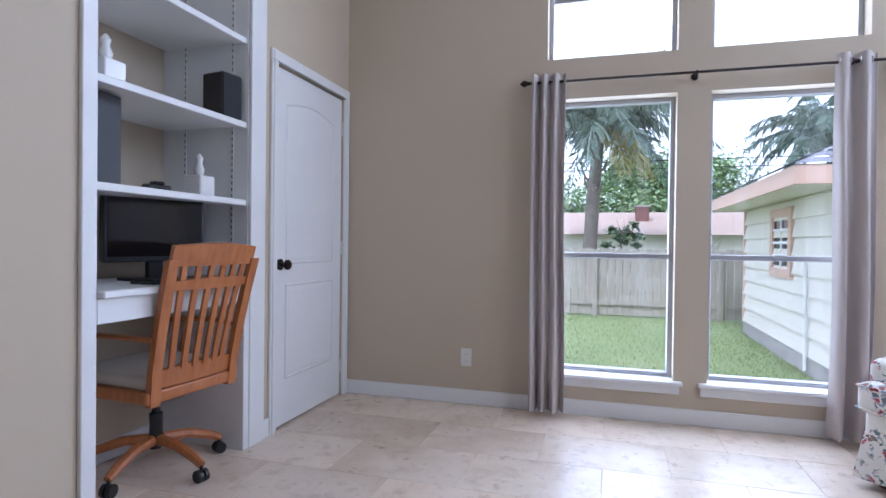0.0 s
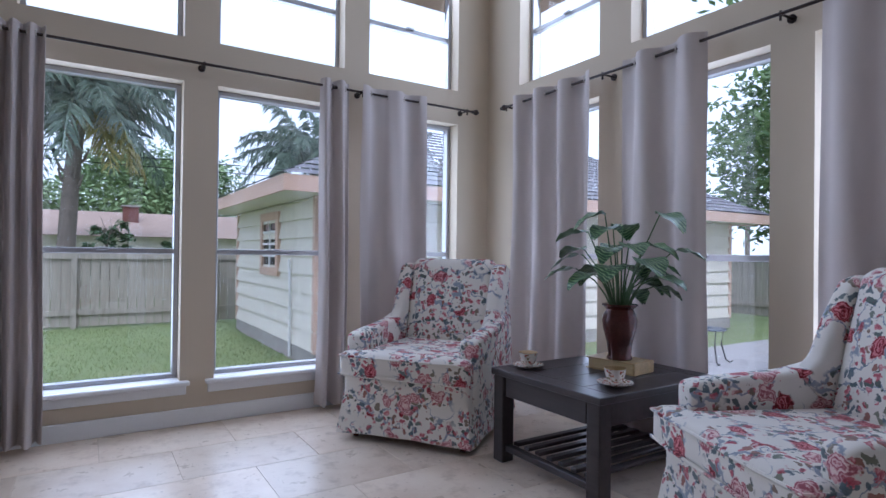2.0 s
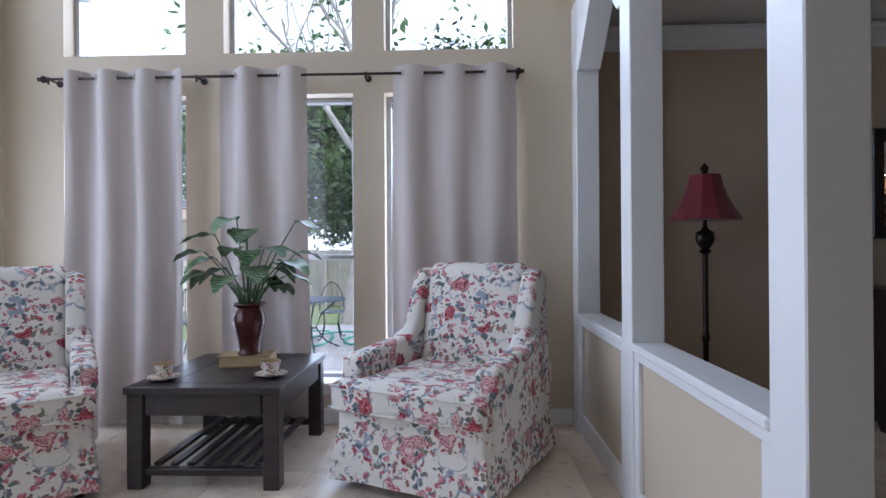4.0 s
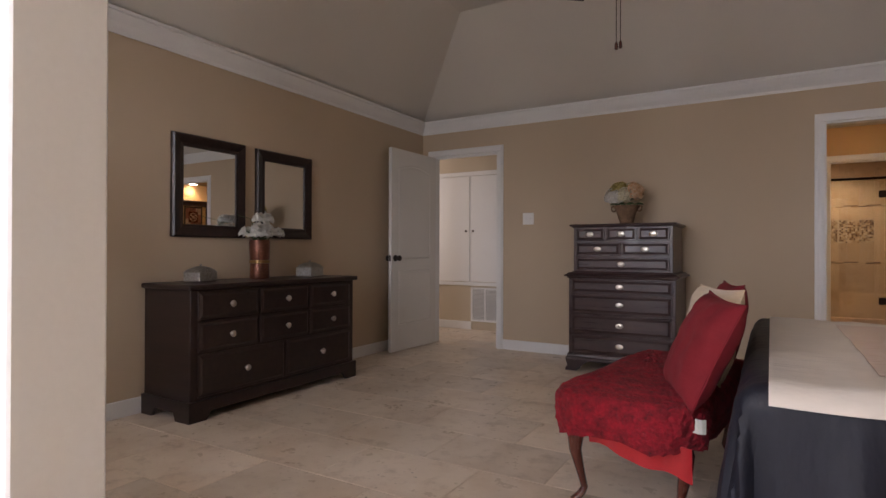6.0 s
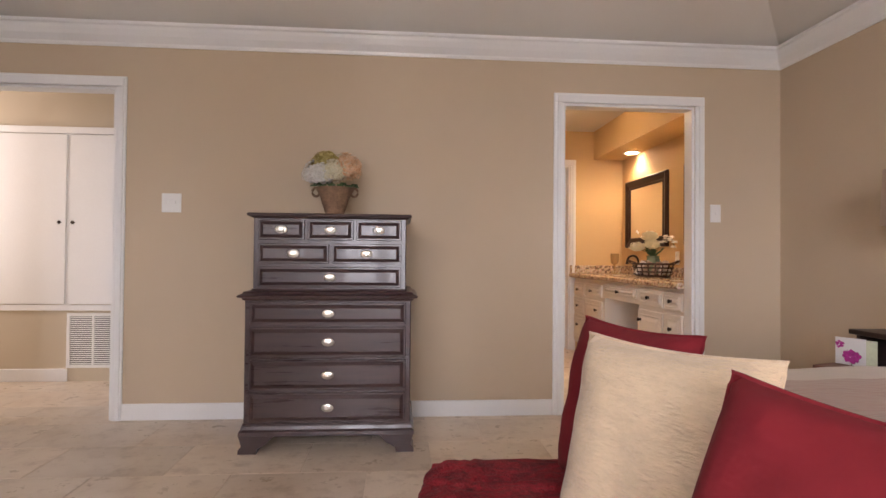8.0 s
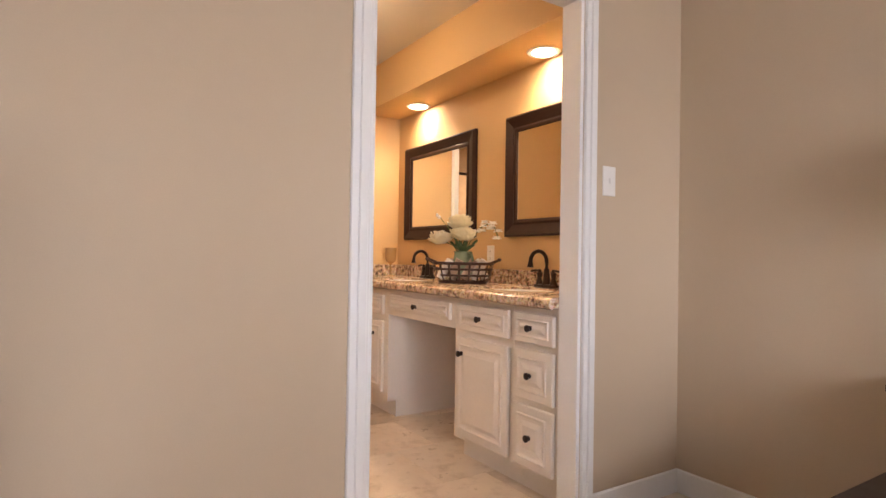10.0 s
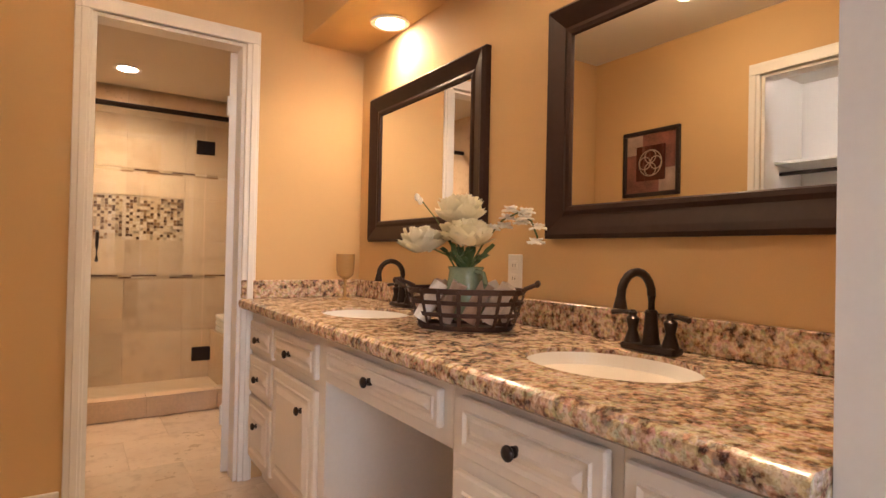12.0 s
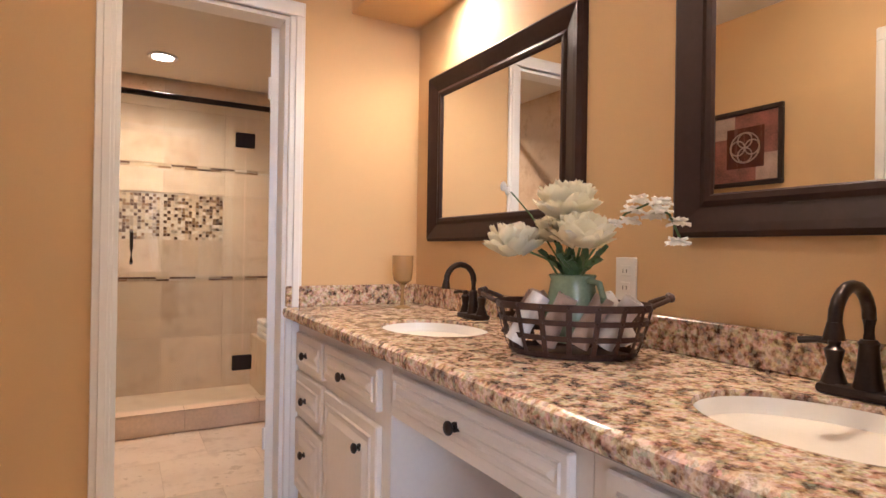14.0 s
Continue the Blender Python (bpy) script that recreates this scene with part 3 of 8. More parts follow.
def casing_y(name, a0, a1, top, face, sign, w=0.062, jamb=None):
    bm = B()
    for l, r, lo, hi in ((a0 - w, a0, 0, top), (a1, a1 + w, 0, top), (a0 - w, a1 + w, top, top + w)):
        box(bm, face, l, lo, face + sign * 0.016, r, hi, 0.003)
        box(bm, face, l + 0.012, lo, face + sign * 0.024, r - 0.022, hi - (0.012 if lo == top else 0), 0.003)
    if jamb is not None:
        box(bm, face - sign * 0.001, a0, 0, jamb, a0 + 0.016, top)
        box(bm, face - sign * 0.001, a1 - 0.016, 0, jamb, a1, top)
        box(bm, face - sign * 0.001, a0 + 0.016, top - 0.016, jamb, a1 - 0.016, top)
    return struct(name, bm, "white", "white painted door casing")


casing_x("trim_door_1", *D1, 2.012, YC, 1, jamb=YC2)
casing_x("trim_door_2", *D2, 1.998, YC, 1, jamb=YC2)
casing_x("trim_shower_door", *SD, 2.02, YG, 1, jamb=YG - 0.10)
casing_y("trim_desk_wall_door", *DD, 2.03, XD, 1)
casing_y("trim_closet", *CL, 2.05, XR, -1, jamb=XR + 0.10)


def crown(name, path):
    """Stepped crown moulding along the bedroom walls: (axis, wall face, sign into the room, from, to)."""
    prof = [(d, z - 0.032) for d, z in ((0.0, 2.292), (0.010, 2.292), (0.015, 2.312), (0.025, 2.322), (0.045, 2.345), (0.062, 2.375), (0.07, 2.395), (0.085, 2.40), (0.085, 2.418), (0.0, 2.418))]
    bm = B()
    for axis, face, sign, a0, a1 in path:
        extrude(bm, [(face + sign * d, z) for d, z in prof], "y" if axis == "y" else "x", a0, a1)
    return struct(name, bm, "white", "white crown moulding")


crown("trim_crown", [("y", XE, -1, YC, YP1), ("x", YC, 1, XW, XE), ("y", XW, 1, YC, YP1)])

# floors
bm = B()
box(bm, XD - 0.6, YP1, -0.25, XB, YA, -0.0025)
box(bm, XW - 0.1, YC2 - 0.0, -0.25, XE, YP1, -0.0025)
box(bm, XV, YSB, -0.25, XE, YC2, -0.0025)
box(bm, XE, -6.57, -0.25, 4.8, YC2, -0.0025)
floor = struct("floor", bm, "grout", "polished cream travertine tile floor")

# ---- windows, rods and curtains ----
def window_unit(name, axis, a0, a1, z0, z1, mid, sill):
    """An aluminium window set in the outer half of its opening; along x in the north wall, along y in the east wall."""
    wallf = YA if axis == "x" else XB

    def bx(bm, l, r, d0, d1, lo, hi, bev=0.0):
        if axis == "x":
            box(bm, l, wallf + d0, lo, r, wallf + d1, hi, bev)
        else:
            box(bm, wallf + d0, l, lo, wallf + d1, r, hi, bev)
    bm = B()
    f = 0.028
    for l, r, lo, hi in ((a0, a0 + f, z0, z1), (a1 - f, a1, z0, z1), (a0 + f, a1 - f, z0, z0 + f), (a0 + f, a1 - f, z1 - f, z1)):
        bx(bm, l, r, 0.10, 0.16, lo, hi, 0.003)
    win = struct(name, bm, "alu", "aluminium framed single-hung window")
    bm = B()
    bx(bm, a0 + f, a1 - f, 0.105, 0.15, mid - 0.016, mid + 0.016, 0.003)
    bx(bm, (a0 + a1) / 2 - 0.03, (a0 + a1) / 2 + 0.03, 0.085, 0.105, mid + 0.004, mid + 0.02, 0.003)
    part("sash_rail", bm, "alu", win, "grey meeting rail with latch")
    for lo, hi, d in ((z0 + f, mid - 0.016, 0.12), (mid + 0.016, z1 - f, 0.135)):
        bm = B()
        bx(bm, a0 + f, a1 - f, d, d + 0.004, lo, hi)
        p = part("pane", bm, "glass", win)
        p.visible_shadow = False
    if sill:
        bm = B()
        bx(bm, a0 - 0.05, a1 + 0.05, -0.045, 0.0, z0 - 0.022, z0 + 0.004, 0.006)
        bx(bm, a0 + 0.001, a1 - 0.001, 0.0, 0.10, z0 - 0.002, z0 + 0.004)
        bx(bm, a0 - 0.035, a1 + 0.035, -0.016, 0.0, z0 - 0.075, z0 - 0.022, 0.004)
        part("window_sill", bm, "white", win, "white painted sill and apron")
    return win


n = 0
for axis, spans in (("x", WIN_A), ("y", WIN_B)):
    for a0, a1 in spans:
        n += 1
        window_unit("window_%d" % n, axis, a0, a1, *LOW, 0.985, True)
        n += 1
        window_unit("window_%d" % n, axis, a0, a1, *UP, 2.61, False)

ROD_Z = 2.038


def curtain_rod(axis, fixed, a0, a1, brackets):
    def at(a, d=0.0, z=ROD_Z):
        return (a, fixed - d, z) if axis == "x" else (fixed - d, a, z)
    rod = thing("curtain_rod", "thin dark bronze curtain rod with ball finials", "curtain rod", at(a0))
    inv = rod.matrix_basis.inverted()
    p = part("rod", cyl(B(), at(a0), at(a1), 0.008, seg=10), "bronze", rod, at=inv)
    for a, s in ((a0, -1), (a1, 1)):
        bm = B()
        cyl(bm, at(a), at(a + s * 0.015), 0.012, seg=10)
        ball(bm, at(a + s * 0.033), 0.021, u=12, v=8)
        cyl(bm, at(a + s * 0.05), at(a + s * 0.06), 0.010, 0.004, seg=10)
        part("finial", bm, "bronze", rod, at=inv)
    for a in brackets:
        bm = B()
        cyl(bm, at(a), at(a, -(0.10 if axis == "x" else 0.10)), 0.006, seg=8)
        cyl(bm, at(a, 0, ROD_Z - 0.03), at(a, 0, ROD_Z + 0.012), 0.006, seg=8)
        cyl(bm, at(a, -0.092), at(a, -0.10), 0.02, seg=10)
        part("bracket", bm, "bronze", rod, at=inv)


def curtain_panel(axis, fixed, a0, a1, folds, amp, seed, label):
    rnd = random.Random(seed)
    ph, k2 = rnd.random() * 6, rnd.uniform(0.5, 1.2)

    def place(u, v):
        z = 0.035 + (ROD_Z + 0.045 - 0.035) * v
        loose = 1 - v
        fold = math.sin(2 * math.pi * folds * u + ph)
        fold = math.copysign(abs(fold) ** 0.75, fold)
        d = amp * fold * (0.85 + 0.25 * loose) + 0.012 * loose * math.sin(9 * u * k2 + 4 * v + ph) + 0.006 * math.sin(23 * u + 7 * v)
        mid = (a0 + a1) / 2
        a = mid + (a0 + (a1 - a0) * u - mid) * (1 + 0.05 * loose) + 0.010 * loose * math.sin(5 * v + ph)
        z += 0.006 * math.sin(31 * u + ph) * (1 if v < 0.01 else 0)
        return (a, fixed - d, z) if axis == "x" else (fixed - d, a, z)
    cur = thing("curtain", label, "curtain", place(0.5, 0), group="grommet curtains")
    inv = cur.matrix_basis.inverted()
    part("panel", sheet(B(), max(40, folds * 14), 24, place, 0.003), "curtain", cur, smooth=True, at=inv)
    for i in range(folds * 2):
        u = (i * 0.5 - ph / (2 * math.pi)) / folds % 1.0
        c = Vector(place(u, 0.978))
        bm = B()
        side = Vector((1, 0, 0)) if axis == "x" else Vector((0, 1, 0))
        ring = [c + 0.019 * (math.cos(t * math.pi / 6) * Vector((side.y, side.x, 0)) + math.sin(t * math.pi / 6) * Vector((0, 0, 1))) for t in range(13)]
        tube(bm, ring, 0.004, 5)
        part("grommet", bm, "nickel", cur, at=inv)
    bm = B()
    sheet(bm, max(40, folds * 14), 1, lambda u, v: tuple(Vector(place(u, 0.05)) + Vector((0, -0.003, -0.004 + 0.008 * v) if axis == "x" else (-0.003, 0, -0.004 + 0.008 * v))))
    part("hem", bm, "curtain", cur, at=inv)
    return cur


CA, CB = YA - 0.10, XB - 0.10
curtain_rod("x", CA, 0.245, 1.90, (0.285, 1.19))
curtain_rod("x", CA, 1.97, 3.03, (2.155, 2.985))
curtain_rod("y", CB, 2.64, -0.19, (2.58, 1.70, 0.715, -0.15))
curtain_panel("x", CA, 0.265, 0.465, 3, 0.04, 1, "taupe grommet curtain gathered at the window edge")
curtain_panel("x", CA, 1.875, 2.07, 2, 0.04, 2, "taupe grommet curtain gathered beside the mullion")
curtain_panel("x", CA, 2.145, 2.63, 2, 0.028, 3, "taupe grommet curtain drawn half across the window")
curtain_panel("y", CB, 2.46, 1.775, 3, 0.04, 4, "taupe grommet curtain drawn across the corner window")
curtain_panel("y", CB, 1.57, 1.065, 2, 0.038, 5, "taupe grommet curtain covering half the middle window")
curtain_panel("y", CB, 0.56, -0.145, 3, 0.032, 6, "taupe grommet curtain drawn across the last window")

# ---- sunroom: armchairs, table and what stands on it ----
def rounded(bm, bevel, seg=3):
    bmesh.ops.remove_doubles(bm, verts=bm.verts, dist=1e-5)
    bmesh.ops.bevel(bm, geom=bm.edges[:], offset=bevel, segments=seg, affect="EDGES", profile=0.5, clamp_overlap=True)
    return bm


def armchair(at, turn, label):
    ch = thing("armchair", label, "armchair", at, turn, "floral armchairs")

    def skirt(u, v):
        # once round the chair, flared at the hem, with box pleats at the corners
        pts = [(-0.335, -0.385), (0.335, -0.385), (0.335, 0.36), (-0.335, 0.36), (-0.335, -0.385)]
        lens = [0.67, 0.745, 0.67, 0.745]
        s = u * sum(lens)
        i = 0
        while i < 3 and s > lens[i]:
            s -= lens[i]
            i += 1
        k = min(1.0, s / lens[i])
        x = pts[i][0] + (pts[i + 1][0] - pts[i][0]) * k
        y = pts[i][1] + (pts[i + 1][1] - pts[i][1]) * k
        flare = 1 + 0.075 * (1 - v) + 0.012 * (1 - v) * math.sin(6 * math.pi * k)
        sag = 0.012 * math.sin(math.pi * k)
        return (x * flare, y * flare, 0.035 + sag * (1 - v) + 0.205 * v)
    part("skirt", sheet(B(), 64, 5, skirt, 0.006), "floral", ch, smooth=True)
    part("base", rounded(box(B(), -0.335, -0.39, 0.20, 0.335, 0.36, 0.345), 0.025), "floral", ch, smooth=True)
    tee = [(-0.345, -0.435), (0.345, -0.435), (0.345, -0.325), (0.258, -0.325), (0.258, 0.20), (-0.258, 0.20), (-0.258, -0.325), (-0.345, -0.325)]
    bm = extrude(B(), tee, "z", 0.33, 0.455)
    rounded(bm, 0.035)
    for v in bm.verts:
        if v.co.z > 0.42:
            v.co.z += 0.022 * max(0, 1 - (v.co.x / 0.3) ** 2) * max(0, 1 - ((v.co.y + 0.1) / 0.35) ** 2) + 0.012
    cushion = part("seat_cushion", bm, "floral", ch, smooth=True)
    bm = B()
    for z in (0.352, 0.447):
        tube(bm, [(x * 1.0, y * 1.0, z) for x, y in ((-0.34, -0.31), (-0.34, -0.432), (-0.2, -0.44), (0.0, -0.441), (0.2, -0.44), (0.34, -0.432), (0.34, -0.31))], 0.006, 6)
    part("piping", bm, "floral", cushion)
    for s in (-1, 1):
        prof = [(-0.335, 0.22), (-0.335, 0.545), (-0.28, 0.56), (0.02, 0.585), (0.20, 0.63), (0.30, 0.63), (0.36, 0.22)]
        bm = extrude(B(), prof, "x", s * 0.262, s * 0.355)
        rounded(bm, 0.02)
        part("arm", bm, "floral", ch, smooth=True)
        prof = [(0.05, 0.57), (0.12, 0.64), (0.17, 0.78), (0.235, 0.91), (0.30, 0.935), (0.385, 0.90), (0.375, 0.30), (0.30, 0.30)]
        bm = extrude(B(), prof, "x", s * 0.245, s * 0.325)
        rounded(bm, 0.022)
        part("wing", bm, "floral", ch, smooth=True)
    prof = [(0.13, 0.43), (0.185, 0.68), (0.245, 0.93), (0.30, 0.965), (0.37, 0.94), (0.36, 0.30), (0.20, 0.36)]
    bm = extrude(B(), prof, "x", -0.248, 0.248)
    bmesh.ops.subdivide_edges(bm, edges=[e for e in bm.edges if abs(e.verts[0].co.x - e.verts[1].co.x) > 0.1], cuts=5)
    bmesh.ops.bevel(bm, geom=[e for e in bm.edges if len(e.link_faces) == 2 and e.calc_face_angle(0) > 0.3], offset=0.03, segments=3, affect="EDGES", profile=0.5)
    for v in bm.verts:
        if v.co.y < 0.26:
            v.co.y -= 0.022 * max(0, 1 - (v.co.x / 0.24) ** 2) * max(0, 1 - ((v.co.z - 0.68) / 0.3) ** 2)
    part("backrest", bm, "floral", ch, smooth=True)
    for x in (-0.29, 0.29):
        for y in (-0.33, 0.31):
            part("leg", cyl(B(), (x, y, 0), (x, y, 0.21), 0.016, 0.022, 10), "mahogany", ch)
    ch.scale = (1.06, 1.05, 1.0)
    return ch


armchair((2.36, 2.235, 0), -54, "white floral chintz armchair beside the corner curtains")
armchair((2.605, 0.225, 0), -116, "white floral chintz armchair beside the partition")


def side_table(at, w, d, h):
    t = thing("coffee_table", "square black wooden coffee table with a slatted shelf", "table", at)
    top = part("tabletop", box(B(), -w / 2 + 0.002, -d / 2 + 0.002, h - 0.032, w / 2 - 0.002, d / 2 - 0.002, h - 0.006), "table_wood", t)
    for x0, x1 in ((-w / 2, -w / 2 + 0.09), (w / 2 - 0.09, w / 2)):
        part("end_board", box(B(), x0, -d / 2, h - 0.03, x1 - 0.0006, d / 2, h, 0.003), "table_wood", top)
    n = 4
    for i in range(n):
        y0 = -d / 2 + i * d / n
        part("plank", box(B(), -w / 2 + 0.0906, y0 + 0.0005, h - 0.03, w / 2 - 0.0906, y0 + d / n - 0.0005, h, 0.0025), "table_wood", top)
    for s, n in ((-1, "x"), (1, "x"), (-1, "y"), (1, "y")):
        bm = B()
        if n == "x":
            box(bm, -w / 2 + 0.09, s * (d / 2 - 0.03) - 0.011, h - 0.125, w / 2 - 0.09, s * (d / 2 - 0.03) + 0.011, h - 0.032, 0.002)
        else:
            box(bm, s * (w / 2 - 0.03) - 0.011, -d / 2 + 0.09, h - 0.125, s * (w / 2 - 0.03) + 0.011, d / 2 - 0.09, h - 0.032, 0.002)
        part("apron", bm, "table_wood", t)
    for sx in (-1, 1):
        for sy in (-1, 1):
            bm = B()
            x, y = sx * (w / 2 - 0.045), sy * (d / 2 - 0.045)
            box(bm, x - 0.035, y - 0.035, 0, x + 0.035, y + 0.035, h - 0.032, 0.004)
            part("leg", bm, "table_wood", t)
        bm = B()
        x = sx * (w / 2 - 0.045)
        box(bm, x - 0.018, -d / 2 + 0.08, 0.055, x + 0.018, d / 2 - 0.08, 0.085, 0.003)
        part("shelf_rail", bm, "table_wood", t)
    for i in range(7):
        y = -d / 2 + 0.12 + i * (d - 0.24) / 6
        bm = B()
        box(bm, -w / 2 + 0.06, y - 0.018, 0.085, w / 2 - 0.06, y + 0.018, 0.102, 0.003)
        part("slat", bm, "table_wood", t)
    return t


TZ = 0.443
side_table((2.715, 1.29, 0), 0.80, 0.685, TZ)

m, nt, b = node_mat("rose_china", 0.15)
v = coords(nt)
vor = nt.nodes.new("ShaderNodeTexVoronoi")
vor.inputs["Scale"].default_value = 75
nt.links.new(v, vor.inputs["Vector"])
col = ramp(nt, vor.outputs["Color"], [(0.25, (0.45, 0.08, 0.07)), (0.45, (0.20, 0.20, 0.10)), (0.6, (0.62, 0.30, 0.22)), (0.8, (0.74, 0.68, 0.60))])
nt.links.new(mix(nt, ramp(nt, vor.outputs["Distance"], [(0.38, (1, 1, 1)), (0.48, (0, 0, 0))]), (0.74, 0.70, 0.63), col), b.inputs["Base Color"])
M["china"] = m
M["gold"] = plain("gilt_edge", (0.60, 0.40, 0.12), 0.3, 0.8, var=0.1)


def teacup(at, turn):
    t = thing("teacup", "rose patterned china teacup on its saucer", "teacup", at, turn, "teacups on the table")
    part("saucer", lathe(B(), [(0.0, 0.002), (0.032, 0.0), (0.045, 0.004), (0.074, 0.016), (0.075, 0.019), (0.045, 0.009), (0.0, 0.008)], seg=28), "china", t, smooth=True)
    cup = part("cup", lathe(B(), [(0.020, 0.010), (0.022, 0.016), (0.034, 0.028), (0.041, 0.05), (0.045, 0.075), (0.043, 0.075), (0.036, 0.045), (0.0, 0.022)], seg=28), "china", t, smooth=True)
    pts = [(0.040 + 0.026 * math.sin(a), 0, 0.046 + 0.022 * math.cos(a)) for a in [i * math.pi / 8 for i in range(9)]]
    part("handle", tube(B(), pts, 0.0038, 7), "china", cup, smooth=True)
    bm = lathe(B(), [(0.0448, 0.0745), (0.0458, 0.0765), (0.0432, 0.0765)], seg=28)
    part("rim", bm, "gold", cup, "thin gilt rim")


teacup((2.46, 1.53, TZ), 20)
teacup((2.53, 1.06, TZ), 60)

M["old_paper"] = plain("yellowed_paper", (0.55, 0.42, 0.22), 0.8, var=0.15, scale=30, stretch=(1, 1, 12))
M["book_cover"] = plain("tan_book_cover", (0.42, 0.29, 0.13), 0.55, var=0.35, scale=12)
bk = thing("book", "thick old tan book lying under the vase", "book", (2.82, 1.285, TZ), 98)
part("page_block", box(B(), -0.122, -0.078, 0.006, 0.118, 0.078, 0.05, 0.002), "old_paper", bk)
for lo, hi in ((0, 0.006), (0.05, 0.056)):
    part("cover", box(B(), -0.13, -0.085, lo, 0.13, 0.085, hi, 0.002), "book_cover", bk)
part("spine", box(B(), -0.134, -0.085, 0.0, -0.13, 0.085, 0.056, 0.0015), "book_cover", bk)

M["lacquer"] = plain("oxblood_lacquer", (0.075, 0.018, 0.014), 0.22, 0.25, var=0.5, scale=14, bumpy=0.1)
m, nt, b = node_mat("variegated_leaf", 0.38)
v = coords(nt)
streak = nt.nodes.new("ShaderNodeTexWave")
streak.inputs["Scale"].default_value, streak.inputs["Distortion"].default_value = 22, 3.0
nt.links.new(v, streak.inputs["Vector"])
nt.links.new(ramp(nt, calc(nt, "ADD", calc(nt, "MULTIPLY", streak.outputs["Fac"], 0.5), calc(nt, "MULTIPLY", noise_of(nt, v, 30, 4), 0.5)),
                  [(0.33, (0.022, 0.070, 0.028)), (0.56, (0.060, 0.16, 0.060)), (0.74, (0.26, 0.36, 0.17))]), b.inputs["Base Color"])
M["pot_leaf"] = m
M["stem"] = plain("green_stem", (0.06, 0.12, 0.04), 0.5, var=0.2)


def leaf_blade(bm, root, way, length, width, droop, nu=8, nv=4):
    """A broad leaf that leaves root along way and bends down to its tip."""
    way = Vector(way).normalized()
    side = way.cross(Vector((0, 0, 1))).normalized()
    up = side.cross(way)

    def f(u, v):
        w = width * (math.sin(math.pi * min(1, u * 0.94 + 0.04)) ** 0.8) * (1 - 0.35 * u)
        s = (v - 0.5) * 2
        p = Vector(root) + way * length * u + Vector((0, 0, -1)) * droop * u * u
        return p + side * w * s + up * (0.22 * w * abs(s) + 0.006 * math.sin(14 * u + 3 * s))
    return sheet(bm, nu, nv, f)


def potted_plant(at):
    t = thing("potted_plant", "green leafy plant in a dark red lacquer vase", "plant", at)
    part("vase", lathe(B(), [(0.056, 0.0), (0.060, 0.007), (0.052, 0.022), (0.060, 0.08), (0.078, 0.15), (0.082, 0.185), (0.072, 0.218), (0.062, 0.236), (0.074, 0.25), (0.084, 0.256), (0.082, 0.262), (0.066, 0.258), (0.052, 0.22), (0.0, 0.21)], seg=32, lobes=10, depth=0.025), "lacquer", t, smooth=True)
    rnd = random.Random(8)
    spec = [(172, 0.40, 0.50, 0.17), (160, 0.34, 0.26, 0.20), (195, 0.26, 0.16, 0.18), (140, 0.18, 0.34, 0.18), (225, 0.18, 0.24, 0.18), (100, 0.10, 0.44, 0.19), (70, 0.12, 0.52, 0.18), (30, 0.24, 0.42, 0.20),
            (10, 0.34, 0.32, 0.19), (-15, 0.36, 0.18, 0.16), (-40, 0.20, 0.34, 0.19), (-75, 0.14, 0.22, 0.18), (-110, 0.14, 0.12, 0.19), (120, 0.22, 0.22, 0.18), (50, 0.26, 0.28, 0.18), (-60, 0.08, 0.46, 0.18), (185, 0.18, 0.34, 0.19)]
    for deg, out, rise, ln in spec + [(a + 37, o * 0.9, r * 0.62, n * 0.95) for a, o, r, n in spec[::2]]:
        # the plant is broad across its own x, which faces along the window wall
        a = radians(deg + 90 + rnd.uniform(-8, 8))
        d = Vector((math.cos(a), math.sin(a), 0))
        tip = d * out * 0.66 + Vector((0, 0, 0.26 + rise * 0.82))
        root = d * 0.02 + Vector((0, 0, 0.20))
        mid = root.lerp(tip, 0.55) + Vector((0, 0, 0.05))
        st = part("stem", tube(B(), [root, root.lerp(mid, 0.5) + Vector((0, 0, 0.02)), mid, tip], 0.005, 6, 0.0028), "stem", t)
        bm = leaf_blade(B(), tip, d * 1.0 + Vector((0, 0, 0.10)), ln * 0.86, ln * 0.46, 0.07 + rnd.uniform(-0.02, 0.03))
        part("leaf", bm, "pot_leaf", st, smooth=True)
    return t


potted_plant((2.80, 1.265, TZ + 0.056))


def outlet(at, facing, label, name="outlet"):
    """Wall plate; facing is the turn about z so that its front looks along local -y."""
    t = thing(name, label, "outlet", at, facing)
    part("plate", box(B(), -0.036, -0.006, -0.058, 0.036, 0, 0.058, 0.003), "switch", t)
    for z in (-0.022, 0.022):
        bm = B()
        box(bm, -0.016, -0.009, z - 0.014, 0.016, -0.006, z + 0.014, 0.003)
        s = part("socket", bm, "switch", t)
        bm = B()
        for x in (-0.006, 0.006):
            box(bm, x - 0.001, -0.0096, z - 0.006, x + 0.001, -0.0088, z + 0.004)
        part("slot", bm, "black", s)
    return t


outlet((-0.16, YA, 0.305), 0, "white duplex outlet on the beige wall")
outlet((XB, -0.31, 0.31), -90, "white duplex outlet on the beige wall")
outlet((XE, -1.02, 0.32), -90, "white duplex outlet on the tan wall")


